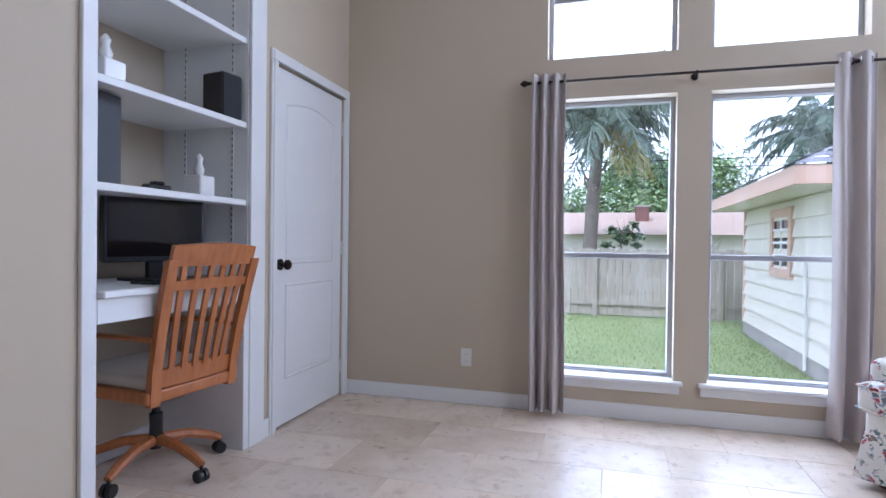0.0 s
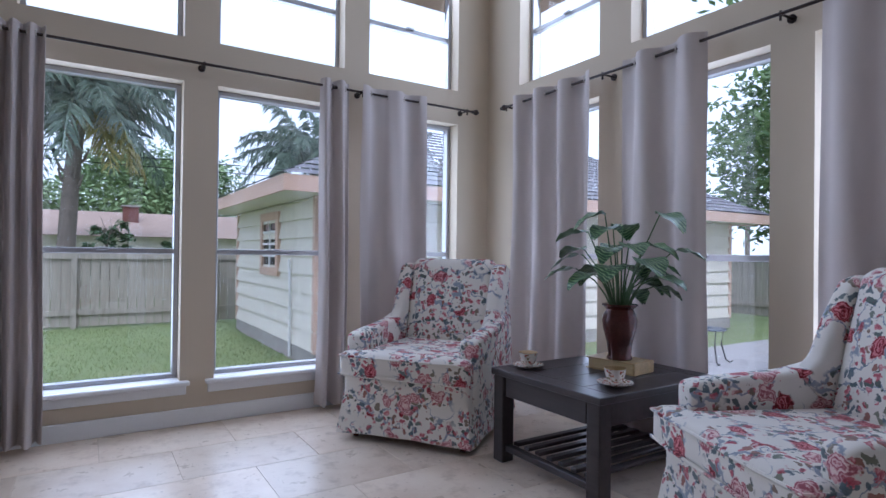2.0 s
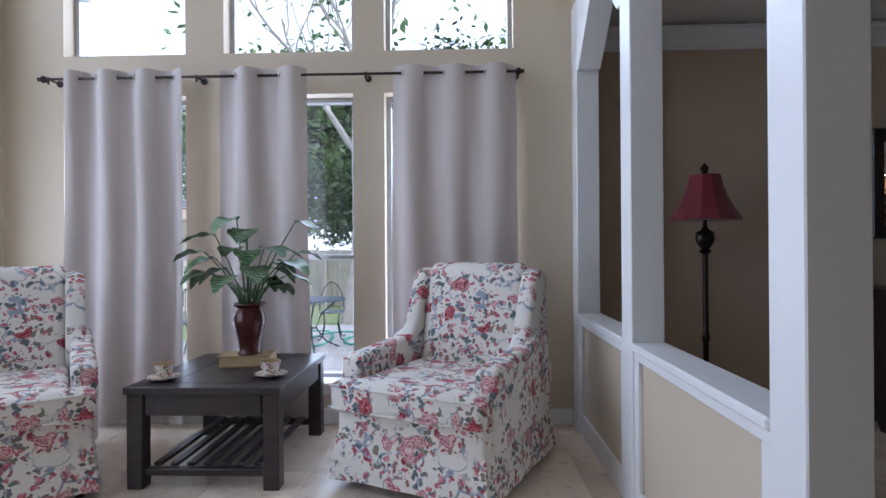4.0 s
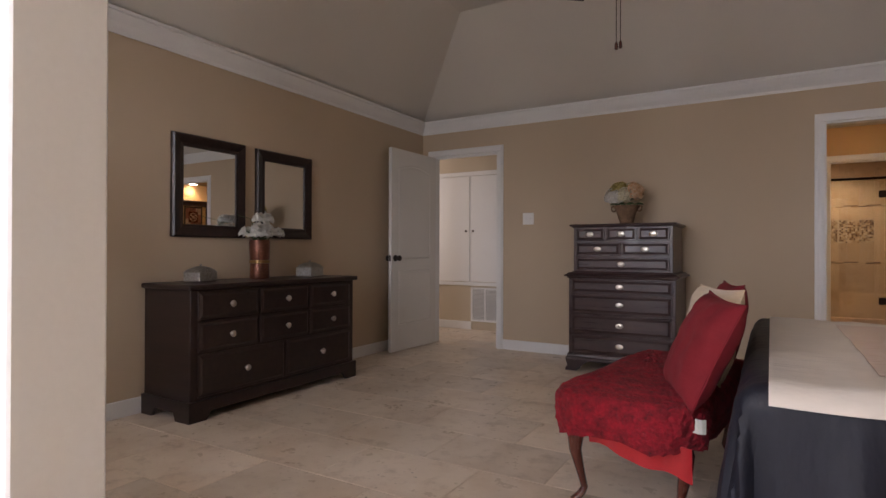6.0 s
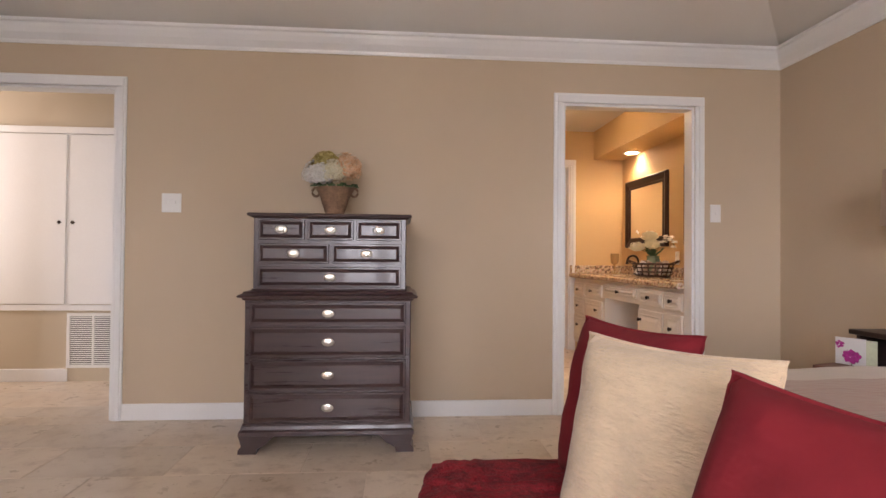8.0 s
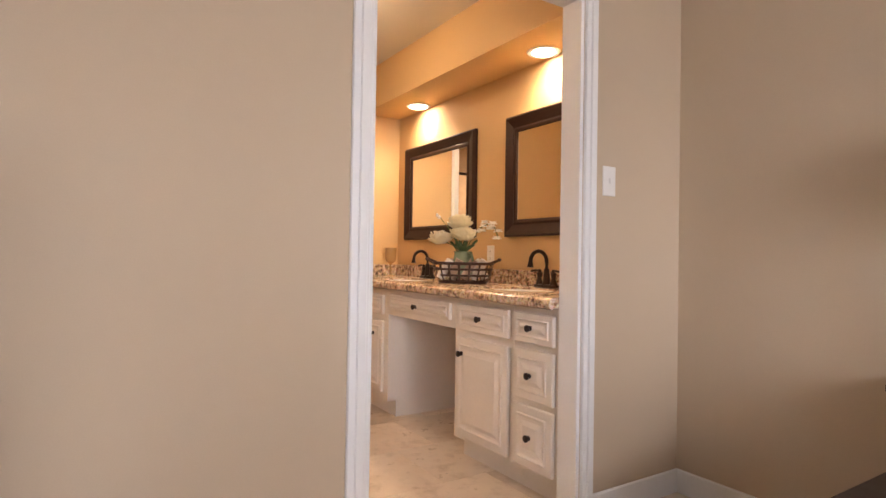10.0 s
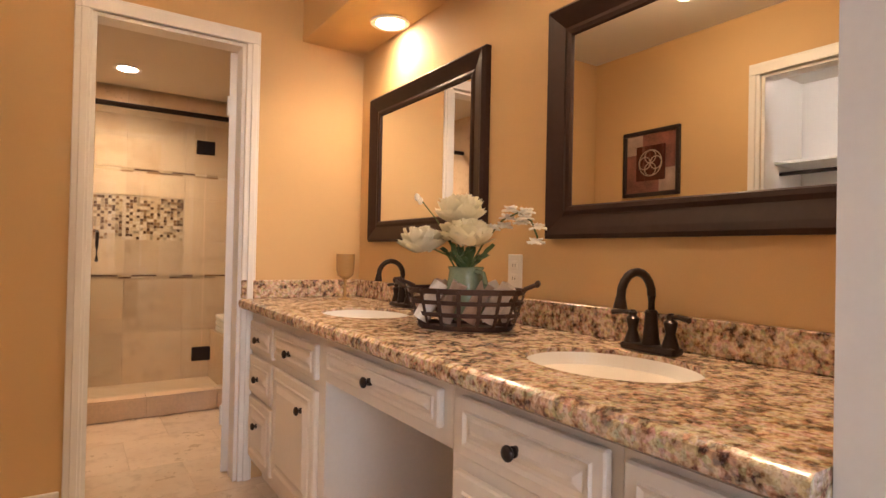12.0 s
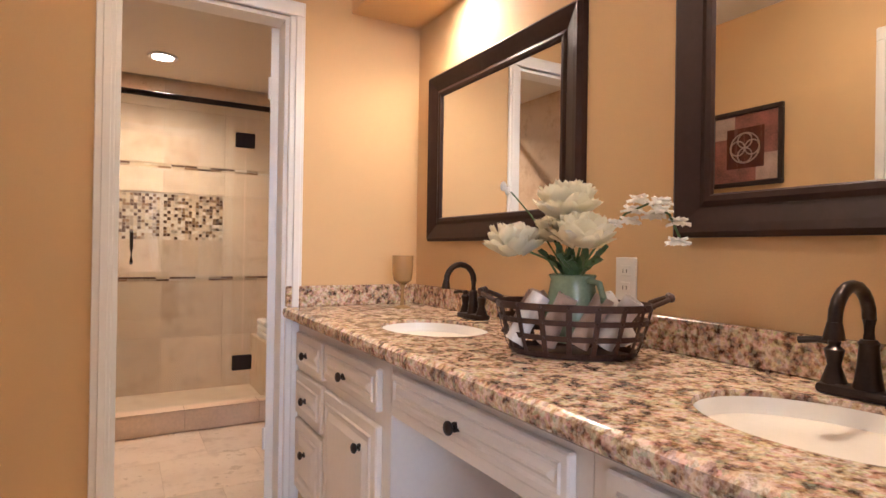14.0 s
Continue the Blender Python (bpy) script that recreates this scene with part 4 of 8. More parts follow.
# ---- desk niche, shelves and closed door ----
def panel_door(name, label, w, h, material, thick=0.036, knob_side=1, knob_y=True):
    """A two-panel door with an arched upper panel; hinge edge at local x = 0, front along local -y."""
    t = thing(name, label, "door")
    part("slab", box(B(), 0, 0, 0.008, w, thick, h, 0.002), material, t)
    for face, s in ((0, -1), (thick, 1)):
        for lo, hi, arch in ((0.13 * h, 0.40 * h, 0), (0.455 * h, 0.93 * h, 0.045)):
            l, r = 0.145 * w, 0.855 * w
            pts = [(l, lo), (r, lo), (r, hi - arch)] + [(l + (r - l) * (1 - k / 8), hi - arch + arch * math.sin(math.pi * k / 8)) for k in range(1, 8)] + [(l, hi - arch)]
            cx, cz = (l + r) / 2, (lo + hi) / 2
            bm = B()

            def ring(f, d):
                return [bm.verts.new((cx + (x - cx) * (1 - f / (r - l) * 2), face + s * d, cz + (z - cz) * (1 - f / (hi - lo) * 2))) for x, z in pts]
            rings = [ring(0, 0.0005), ring(0.008, 0.007), ring(0.018, 0.002), ring(0.04, 0.005)]
            for a, c in zip(rings, rings[1:]):
                for i in range(len(pts)):
                    j = (i + 1) % len(pts)
                    bm.faces.new((a[i], a[j], c[j], c[i]))
            bm.faces.new(rings[-1])
            part("panel", bm, material, t)
    for s, y in ((-1, 0), (1, thick)):
        bm = B()
        cyl(bm, (w - 0.06, y, 0.92), (w - 0.06, y + s * 0.008, 0.92), 0.032, seg=20)
        cyl(bm, (w - 0.06, y + s * 0.008, 0.92), (w - 0.06, y + s * 0.035, 0.92), 0.012, seg=12)
        ball(bm, (w - 0.06, y + s * 0.052, 0.92), 0.029, 0.021, 0.029)
        part("door_knob", bm, "bronze", t, "dark bronze knob", True)
    bm = B()
    box(bm, w - 0.002, thick * 0.2, 0.89, w + 0.0015, thick * 0.8, 0.95)
    part("latch_plate", bm, "bronze", t)
    for z in (0.2, h / 2, h - 0.2):
        bm = cyl(B(), (-0.004, -0.004, z - 0.045), (-0.004, -0.004, z + 0.045), 0.006, seg=8)
        part("hinge", bm, "door_white", t)
    return t


d = panel_door("closet_door", "closed white two-panel door in the beige wall", DD[1] - DD[0] - 0.006, 2.02, "white")
d.matrix_basis = pose(XD - 0.012, DD[1] - 0.003, 0, 0, 0, -90) @ Matrix.Scale(-1, 4, (0, 1, 0))

NX0, NX1 = XD - 0.10, XD - 0.52
bm = B()
box(bm, XD + 0.001, NI[0] - 0.062, 0, XD + 0.02, NI[0], 2.95, 0.003)
box(bm, XD + 0.001, NI[1], 0, XD + 0.02, NI[1] + 0.125, 2.95, 0.003)
box(bm, XD + 0.001, NI[1] + 0.1255, 0, XD + 0.012, DD[0] - 0.0625, 0.10, 0.003)
struct("trim_niche", bm, "white", "white painted niche casing")
bm = B()
box(bm, XD + 0.001, NI[1] - 0.005, 0, NX1, NI[1] - 0.001, 2.93)
box(bm, XD - 0.101, NI[1] - 0.001, 0, NX1, NI[1] + 0.02, 2.93)
box(bm, XD + 0.001, NI[0] + 0.001, 0, NX1, NI[0] + 0.005, 2.93)
struct("trim_niche_sides", bm, "white", "white painted niche side panels")
for y, s in ((NI[1] - 0.005, -1), (NI[0] + 0.005, 1)):
    for x in (XD - 0.09, XD - 0.38):
        t = thing("shelf_standard", "white slotted metal shelf standard on the niche side", "shelf standard", (x, y, 0.9), 0, "shelf standards")
        part("strip", box(B(), -0.008, 0, 0, 0.008, s * 0.003, 2.0), "white", t)
        bm = B()
        for i in range(60):
            box(bm, -0.0025, s * 0.003, 0.02 + i * 0.032, 0.0025, s * 0.0036, 0.036 + i * 0.032)
        part("slots", bm, "black", t)
for z in (1.237, 1.628, 2.05, 2.47):
    t = thing("shelf", "white painted shelf board in the desk niche", "shelf", (XD - 0.02, NI[0] + 0.002, z), 0, "niche shelves")
    part("board", box(B(), -0.49, 0, 0, 0, NI[1] - NI[0] - 0.004, 0.02, 0.002), "white", t)
    part("lip", box(B(), 0.0, 0, -0.008, 0.012, NI[1] - NI[0] - 0.004, 0.022, 0.003), "white", t)
t = thing("built_in_desk", "white built-in desk with a plain apron", "desk", (XD, NI[0], 0))
part("desktop", box(B(), -0.515, 0.002, 0.838, 0.05, NI[1] - NI[0] - 0.002, 0.866, 0.005), "white", t)
part("apron", box(B(), -0.02, 0.002, 0.745, 0.018, NI[1] - NI[0] - 0.002, 0.838, 0.003), "white", t)
part("side_panel", box(B(), -0.515, NI[1] - NI[0] - 0.045, 0, 0.016, NI[1] - NI[0] - 0.002, 0.745, 0.003), "white", t)

M["screen"] = plain("black_screen", (0.006, 0.006, 0.008), 0.12, var=0.1)
t = thing("monitor", "black flat monitor standing on the white desk", "monitor", (XD - 0.25, 1.47, 0.866), 74)
part("bezel", box(B(), -0.238, -0.02, 0.085, 0.238, 0.02, 0.395, 0.006), "black", t)
part("screen", box(B(), -0.222, -0.023, 0.11, 0.222, -0.02, 0.378), "screen", t)
part("neck", box(B(), -0.035, -0.01, 0.01, 0.035, 0.025, 0.1, 0.005), "black", t)
part("foot", box(B(), -0.13, -0.10, 0, 0.13, 0.09, 0.012, 0.005), "black", t)
t = thing("keyboard", "black keyboard lying on the white desk", "keyboard", (XD - 0.08, 1.44, 0.866), 88)
part("tray", box(B(), -0.21, -0.065, 0, 0.21, 0.065, 0.014, 0.004), "black", t)
bm = B()
for i in range(15):
    for j in range(5):
        box(bm, -0.2 + i * 0.027, -0.055 + j * 0.022, 0.014, -0.178 + i * 0.027, -0.038 + j * 0.022, 0.019)
part("keys", bm, "black", t)
t = thing("speaker", "black box speaker on the upper shelf", "speaker", (XD - 0.10, 1.735, 1.648), 80)
part("cabinet", box(B(), -0.062, -0.07, 0, 0.062, 0.07, 0.225, 0.008), "black", t)
part("grille", box(B(), -0.056, -0.074, 0.008, 0.056, -0.07, 0.217, 0.003), cloth("speaker_cloth", (0.02, 0.025, 0.028), 0.9), t)
t = thing("game_console", "tall slim black electronics case on the shelf", "electronics", (XD - 0.15, 1.02, 1.257), 90)
part("case", box(B(), -0.13, -0.04, 0, 0.13, 0.04, 0.36, 0.006), "black", t)
t = thing("bookend", "white sculpted bookend on the shelf", "ornament", (XD - 0.12, 1.60, 1.257), 0, "white ornaments")
part("block", box(B(), -0.05, -0.05, 0, 0.05, 0.05, 0.10, 0.004), "ceramic", t)
bm = lathe(B(), [(0.018, 0.10), (0.026, 0.13), (0.014, 0.16), (0.02, 0.185), (0.006, 0.205)], seg=14)
part("figure", bm, "ceramic", t, smooth=True)
t2 = copy_thing(t, pose(XD - 0.14, 1.10, 1.648))
t = thing("toy_car", "small dark model car on the shelf", "ornament", (XD - 0.11, 1.33, 1.257), 80)
part("body", box(B(), -0.06, -0.025, 0.01, 0.06, 0.025, 0.03, 0.008), "black", t)
part("cabin", box(B(), -0.025, -0.02, 0.03, 0.03, 0.02, 0.045, 0.008), "black", t)
for x in (-0.038, 0.038):
    for y in (-0.024, 0.024):
        part("wheel", cyl(B(), (x, y - 0.004, 0.011), (x, y + 0.004, 0.011), 0.011, seg=12), "black", t)


def office_chair(at, turn):
    t = thing("office_chair", "honey oak swivel desk chair with cream seat", "chair", at, turn)
    # the chair faces local -y
    for i in range(5):
        a = 2 * math.pi * i / 5 + 0.23
        d = Vector((math.cos(a), math.sin(a), 0))
        bm = tube(B(), [d * 0.03 + Vector((0, 0, 0.14)), d * 0.14 + Vector((0, 0, 0.135)), d * 0.25 + Vector((0, 0, 0.10)), d * 0.30 + Vector((0, 0, 0.075))], 0.026, 8, 0.018)
        foot = part("base_arm", bm, "oak", t, smooth=True)
        bm = B()
        side = Vector((-d.y, d.x, 0))
        for s in (-1, 1):
            c = d * 0.295 + Vector((0, 0, 0.028)) + side * 0.014 * s
            cyl(bm, c - side * 0.009, c + side * 0.009, 0.028, seg=14)
        cyl(bm, d * 0.295 + Vector((0, 0, 0.03)), d * 0.295 + Vector((0, 0, 0.075)), 0.008, seg=8)
        part("caster", bm, "black", foot, "black twin-wheel caster")
    part("gas_column", cyl(cyl(B(), (0, 0, 0.10), (0, 0, 0.26), 0.028, seg=16), (0, 0, 0.24), (0, 0, 0.38), 0.018, seg=14), "black", t)
    part("tilt_box", box(B(), -0.08, -0.10, 0.33, 0.08, 0.10, 0.38, 0.008), "black", t)
    part("seat_frame", rounded(box(B(), -0.255, -0.26, 0.38, 0.255, 0.24, 0.435), 0.012, 2), "oak", t)
    part("seat_cushion", rounded(box(B(), -0.235, -0.25, 0.43, 0.235, 0.215, 0.495), 0.025), cloth("cream_seat_cloth", (0.62, 0.55, 0.46), 0.9), t, smooth=True)

    def back_y(z):
        return 0.225 + 0.13 * (max(0.0, z - 0.40) / 0.6) ** 1.3
    for s in (-1, 1):
        pts = [(s * (0.215 + 0.02 * k), back_y(0.37 + 0.60 * k), 0.37 + 0.60 * k) for k in (0, 0.25, 0.5, 0.75, 1)]
        bm = B()
        for a, c in zip(pts, pts[1:]):
            bm2 = [Vector(a), Vector(c)]
            vs = []
            for p in bm2:
                vs.append([bm.verts.new(p + Vector((dx, dy, 0))) for dx, dy in ((-0.024, -0.015), (0.024, -0.015), (0.024, 0.015), (-0.024, 0.015))])
            for i in range(4):
                bm.faces.new((vs[0][i], vs[0][(i + 1) % 4], vs[1][(i + 1) % 4], vs[1][i]))
            bm.faces.new(vs[0]), bm.faces.new(vs[1])
        bmesh.ops.remove_doubles(bm, verts=bm.verts, dist=1e-4)
        part("back_post", bm, "oak", t)

    def rail(z0, z1, bulge):
        def f(u, v):
            x = -0.235 + 0.47 * u
            z = z0 + (z1 - z0) * v + 0.012 * math.sin(math.pi * u) * v
            return (x, back_y(z) + bulge * math.sin(math.pi * u), z)
        return sheet(B(), 14, 2, f, 0.022)
    part("top_rail", rail(0.945, 1.025, 0.03), "oak", t, smooth=True)
    part("middle_rail", rail(0.845, 0.88, 0.028), "oak", t, smooth=True)
    part("lower_rail", rail(0.44, 0.51, 0.015), "oak", t, smooth=True)
    for i in range(6):
        x = -0.165 + i * 0.066
        for z0, z1, w in ((0.505, 0.85, 0.014), (0.875, 0.95, 0.014)):
            bm = sheet(B(), 2, 5, lambda u, v: (x * (0.85 + 0.15 * (z0 + (z1 - z0) * v - 0.5) / 0.4) + w * (u - 0.5) * 2, back_y(z0 + (z1 - z0) * v) + 0.026 * (1 - (x / 0.2) ** 2) * 0.9, z0 + (z1 - z0) * v), 0.012)
            part("slat", bm, "oak", t)
    for s in (-1, 1):
        bm = tube(B(), [(s * 0.245, 0.26, 0.645), (s * 0.275, 0.10, 0.66), (s * 0.28, -0.08, 0.655), (s * 0.27, -0.20, 0.64)], 0.02, 8)
        for v in bm.verts:
            v.co.z = 0.65 + (v.co.z - 0.65) * 0.6
        part("armrest", bm, "oak", t, smooth=True)
        part("arm_support", tube(B(), [(s * 0.245, -0.12, 0.40), (s * 0.275, -0.13, 0.52), (s * 0.278, -0.10, 0.65)], 0.016, 8), "oak", t, smooth=True)
    return t


office_chair((-1.25, 1.45, 0), -95)

# ---- bedroom ----
def raised_front(bm, x0, x1, z0, z1, y, depth=0.016, lip=0.012):
    """A drawer or door front that faces local -y, with a bevelled raised field."""
    box(bm, x0, y - depth * 0.55, z0, x1, y, z1, 0.003)
    w = min(lip * 1.6, (x1 - x0) * 0.2, (z1 - z0) * 0.2)
    outer = [(x0 + w * 0.5, z0 + w * 0.5), (x1 - w * 0.5, z0 + w * 0.5), (x1 - w * 0.5, z1 - w * 0.5), (x0 + w * 0.5, z1 - w * 0.5)]
    inner = [(x0 + w * 1.3, z0 + w * 1.3), (x1 - w * 1.3, z0 + w * 1.3), (x1 - w * 1.3, z1 - w * 1.3), (x0 + w * 1.3, z1 - w * 1.3)]
    a = [bm.verts.new((px, y - depth * 0.56, pz)) for px, pz in outer]
    c = [bm.verts.new((px, y - depth, pz)) for px, pz in inner]
    for i in range(4):
        bm.faces.new((a[i], a[(i + 1) % 4], c[(i + 1) % 4], c[i]))
    bm.faces.new(c)
    return bm


def round_knob(parent, x, y, z, r=0.016, material="nickel", label="round metal knob"):
    bm = cyl(B(), (x, y, z), (x, y - 0.018, z), 0.007, seg=10)
    ball(bm, (x, y - 0.024, z), r, r * 0.6, r, 14, 8)
    return part("knob", bm, material, parent, label, True)


def dresser(at, turn, w, d, h):
    """Long low dresser; front along local -y, centred on x."""
    t = thing("dresser", "dark espresso wood dresser with eight drawers", "dresser", at, turn)
    part("carcass", box(B(), -w / 2, -d / 2, 0.10, w / 2, d / 2, h - 0.03, 0.004), "espresso", t)
    part("top", box(B(), -w / 2 - 0.025, -d / 2 - 0.028, h - 0.03, w / 2 + 0.025, d / 2, h, 0.006), "espresso", t)
    bm = B()
    f = 0.10
    extrude(bm, [(-w / 2 - 0.018, 0), (-w / 2 + f, 0), (-w / 2 + f + 0.03, 0.05), (w / 2 - f - 0.03, 0.05), (w / 2 - f, 0), (w / 2 + 0.018, 0), (w / 2 + 0.018, 0.12), (-w / 2 - 0.018, 0.12)], "y", -d / 2 - 0.018, -d / 2 + 0.004)
    part("plinth", bm, "espresso", t)
    for s in (-1, 1):
        bm = B()
        extrude(bm, [(-d / 2 + 0.004, 0), (-d / 2 + 0.11, 0), (-d / 2 + 0.13, 0.05), (d / 2 - 0.13, 0.05), (d / 2 - 0.10, 0), (d / 2, 0), (d / 2, 0.12), (-d / 2 + 0.004, 0.12)], "x", s * (w / 2 - 0.004), s * (w / 2 + 0.018))
        part("plinth_side", bm, "espresso", t)
    g, m = 0.012, 0.045
    rows = [(h - 0.04, h - 0.205), (h - 0.217, h - 0.395), (h - 0.407, 0.135)]
    u = (w - 2 * m - 2 * g) / 3.0
    for r, (z1, z0) in enumerate(rows):
        n = 3 if r < 2 else 2
        span = (w - 2 * m - (n - 1) * g) / n
        for i in range(n):
            x0 = -w / 2 + m + i * (span + g)
            dr = part("drawer", raised_front(B(), x0, x0 + span, z0, z1, -d / 2), "espresso", t)
            round_knob(dr, x0 + span / 2, -d / 2 - 0.016, (z0 + z1) / 2, 0.02)
    return t


dresser((3.262, -2.885, 0), -90, 1.44, 0.44, 0.79)


def framed_mirror(at, turn, w, h, fw, material, label, slope=0.03):
    """Mirror in a wide scooped frame; centred, front along local -y, back on the wall at y = 0."""
    t = thing("wall_mirror", label, "mirror", at, turn, "framed wall mirrors")
    bm = B()
    prof = [(0.0, 0.0), (0.0, 0.022), (0.12, 0.034), (0.30, 0.030), (0.70, 0.018), (0.82, 0.022), (0.94, 0.020), (1.0, 0.010), (1.0, 0.0)]
    rings = []
    for k, dep in prof:
        o = fw * k
        rings.append([bm.verts.new((x, -dep, z)) for x, z in ((-w / 2 + o, -h / 2 + o), (w / 2 - o, -h / 2 + o), (w / 2 - o, h / 2 - o), (-w / 2 + o, h / 2 - o))])
    for a, c in zip(rings, rings[1:]):
        for i in range(4):
            bm.faces.new((a[i], a[(i + 1) % 4], c[(i + 1) % 4], c[i]))
    part("mirror_frame", bm, material, t)
    part("mirror_glass", box(B(), -w / 2 + fw * 0.96, -0.012, -h / 2 + fw * 0.96, w / 2 - fw * 0.96, -0.008, h / 2 - fw * 0.96), "mirror", t, "silvered glass")
    return t


framed_mirror((XE - 0.002, -2.628, 1.415), -90, 0.575, 0.675, 0.085, "espresso", "square mirror in a wide dark frame above the dresser")
framed_mirror((XE - 0.002, -3.305, 1.415), -90, 0.575, 0.665, 0.085, "espresso", "square mirror in a wide dark frame above the dresser")

DZ = 0.79
for y, x, sc in ((-2.42, 3.30, 1.0), (-3.36, 3.27, 1.12)):
    t = thing("trinket_box", "hammered silver trinket box with a domed lid", "box", (x, y, DZ), -75, "silver trinket boxes")
    part("body", rounded(box(B(), -0.085 * sc, -0.06 * sc, 0.004, 0.085 * sc, 0.06 * sc, 0.062 * sc), 0.006, 2), "steel_box", t)
    bm = B()
    sheet(bm, 12, 8, lambda u, v: ((u - 0.5) * 0.176 * sc, (v - 0.5) * 0.126 * sc, (0.064 + 0.036 * (math.sin(math.pi * u) * math.sin(math.pi * v)) ** 0.45) * sc), 0.003)
    part("lid", bm, "steel_box", t, smooth=True)
    part("finial", ball(B(), (0, 0, 0.106 * sc), 0.008, u=10, v=6), "steel_box", t)

M["copper"] = plain("aged_copper", (0.17, 0.065, 0.04), 0.35, 0.6, var=0.5, scale=12, grain=60, bumpy=0.15)
M["brass_band"] = plain("dull_brass", (0.35, 0.22, 0.09), 0.35, 0.8, var=0.2)
M["petal_white"] = leafy("white_petals", (0.74, 0.72, 0.66), (0.86, 0.85, 0.82), 0.6, 6.0, 0.4)
M["petal_cream"] = leafy("cream_petals", (0.72, 0.66, 0.46), (0.84, 0.80, 0.64), 0.6, 6.0, 0.45)
M["petal_peach"] = leafy("peach_petals", (0.68, 0.40, 0.22), (0.84, 0.62, 0.42), 0.6, 20, 0.4)
M["petal_gold"] = leafy("golden_petals", (0.30, 0.22, 0.05), (0.62, 0.52, 0.20), 0.6, 20, 0.4)
M["leaf_green"] = leafy("deep_green_leaves", (0.03, 0.07, 0.025), (0.09, 0.17, 0.06), 0.45)


def bloom(bm, c, r, layers, rnd, cup=0.5):
    """A full flower head of many overlapping petals."""
    c = Vector(c)
    for k in range(layers):
        f = (k + 1) / layers
        n = int(5 + 8 * f)
        for i in range(n):
            a = 2 * math.pi * (i + 0.5 * (k % 2)) / n + rnd.uniform(-0.15, 0.15)
            el = (1 - f) * 1.25 + rnd.uniform(-0.1, 0.15) - 0.15
            way = Vector((math.cos(a) * math.cos(el), math.sin(a) * math.cos(el), math.sin(el)))
            side = Vector((-math.sin(a), math.cos(a), 0))
            L, W = r * (0.55 + 0.45 * f), r * 0.40
            up = way.cross(side) * -1

            def g(u, v):
                w = W * math.sin(math.pi * (0.12 + 0.80 * u)) ** 0.7
                return c + way * L * u + side * w * (v - 0.5) * 2 + up * cup * r * (0.25 * u * u + 0.12 * abs(v - 0.5) * 2 * u) + Vector((0, 0, 0.1 * r * math.sin(5 * v)))
            sheet(bm, 3, 2, g)
    return bm


def peony(bm, c, r, rnd):
    """A round double flower: ruffled petals wrapped in shells round a centre."""
    c = Vector(c)
    for shell, n, el0 in ((0.45, 9, 0.9), (0.7, 13, 0.55), (0.9, 15, 0.15), (1.0, 14, -0.25)):
        for i in range(n):
            a = 2 * math.pi * i / n + rnd.uniform(-0.25, 0.25) + shell * 9
            el = el0 + rnd.uniform(-0.2, 0.2)
            out = Vector((math.cos(a) * math.cos(el), math.sin(a) * math.cos(el), math.sin(el)))
            side = Vector((-math.sin(a), math.cos(a), 0))
            up = out.cross(side)
            w, ph = r * rnd.uniform(0.40, 0.55), rnd.uniform(0, 6.28)

            def g(u, v):
                s = (v - 0.5) * 2
                flare = 0.22 * u * u * r
                ruff = 0.07 * r * u * math.sin(9 * s + ph)
                return c + out * (r * shell * (0.55 + 0.45 * math.sin(1.5 * u)) - 0.12 * r * s * s + flare + ruff) + side * w * s * math.sin(math.pi * (0.18 + 0.62 * u)) + up * (r * 0.75 * u - r * 0.3 + 0.05 * r * math.sin(7 * s + ph))
            sheet(bm, 4, 5, g)
    return bm


def cluster(bm, c, r, n, size, rnd):
    """A mop-head cluster of small four-petalled florets."""
    c = Vector(c)
    for i in range(n):
        z = 1 - 1.6 * (i + 0.5) / n
        a = i * 2.399963
        rr = math.sqrt(max(0, 1 - z * z))
        nrm = Vector((rr * math.cos(a), rr * math.sin(a), z))
        p = c + nrm * r * rnd.uniform(0.68, 1.16)
        s = nrm.cross(Vector((0.3, 0.2, 1))).normalized()
        q = nrm.cross(s)
        for k in range(4):
            b = k * math.pi / 2 + i
            d = s * math.cos(b) + q * math.sin(b)
            e = nrm.cross(d)
            vs = [bm.verts.new(p + d * size * 0.1), bm.verts.new(p + d * size * 0.65 + e * size * 0.45 + nrm * size * 0.15), bm.verts.new(p + d * size * 1.05 + nrm * size * 0.05), bm.verts.new(p + d * size * 0.65 - e * size * 0.45 + nrm * size * 0.15)]
            bm.faces.new(vs)
    return bm


rnd = random.Random(21)
t = thing("flower_vase", "copper vase of white dahlias on the dresser", "vase", (3.33, -2.92, DZ), 0)
part("vase", lathe(B(), [(0.066, 0), (0.069, 0.01), (0.066, 0.10), (0.062, 0.12), (0.068, 0.145), (0.073, 0.255), (0.069, 0.275), (0.062, 0.275), (0.056, 0.2), (0, 0.19)], seg=28), "copper", t, smooth=True)
part("band", lathe(B(), [(0.0645, 0.108), (0.072, 0.112), (0.072, 0.130), (0.0665, 0.133)], seg=28), "brass_band", t, "dull brass band", True)
for c, r in (((-0.045, 0.02, 0.36), 0.085), ((0.03, -0.06, 0.35), 0.085), ((0.02, 0.07, 0.33), 0.08), ((-0.03, 0.0, 0.43), 0.08), ((-0.08, -0.06, 0.33), 0.075), ((-0.09, 0.06, 0.32), 0.075)):
    st = part("stem", tube(B(), [(0, 0, 0.2), (c[0] * 0.6, c[1] * 0.6, 0.28), c], 0.003, 6), "stem", t)
    part("flower", bloom(B(), c, r, 6, rnd), "petal_white", st, "white dahlia")
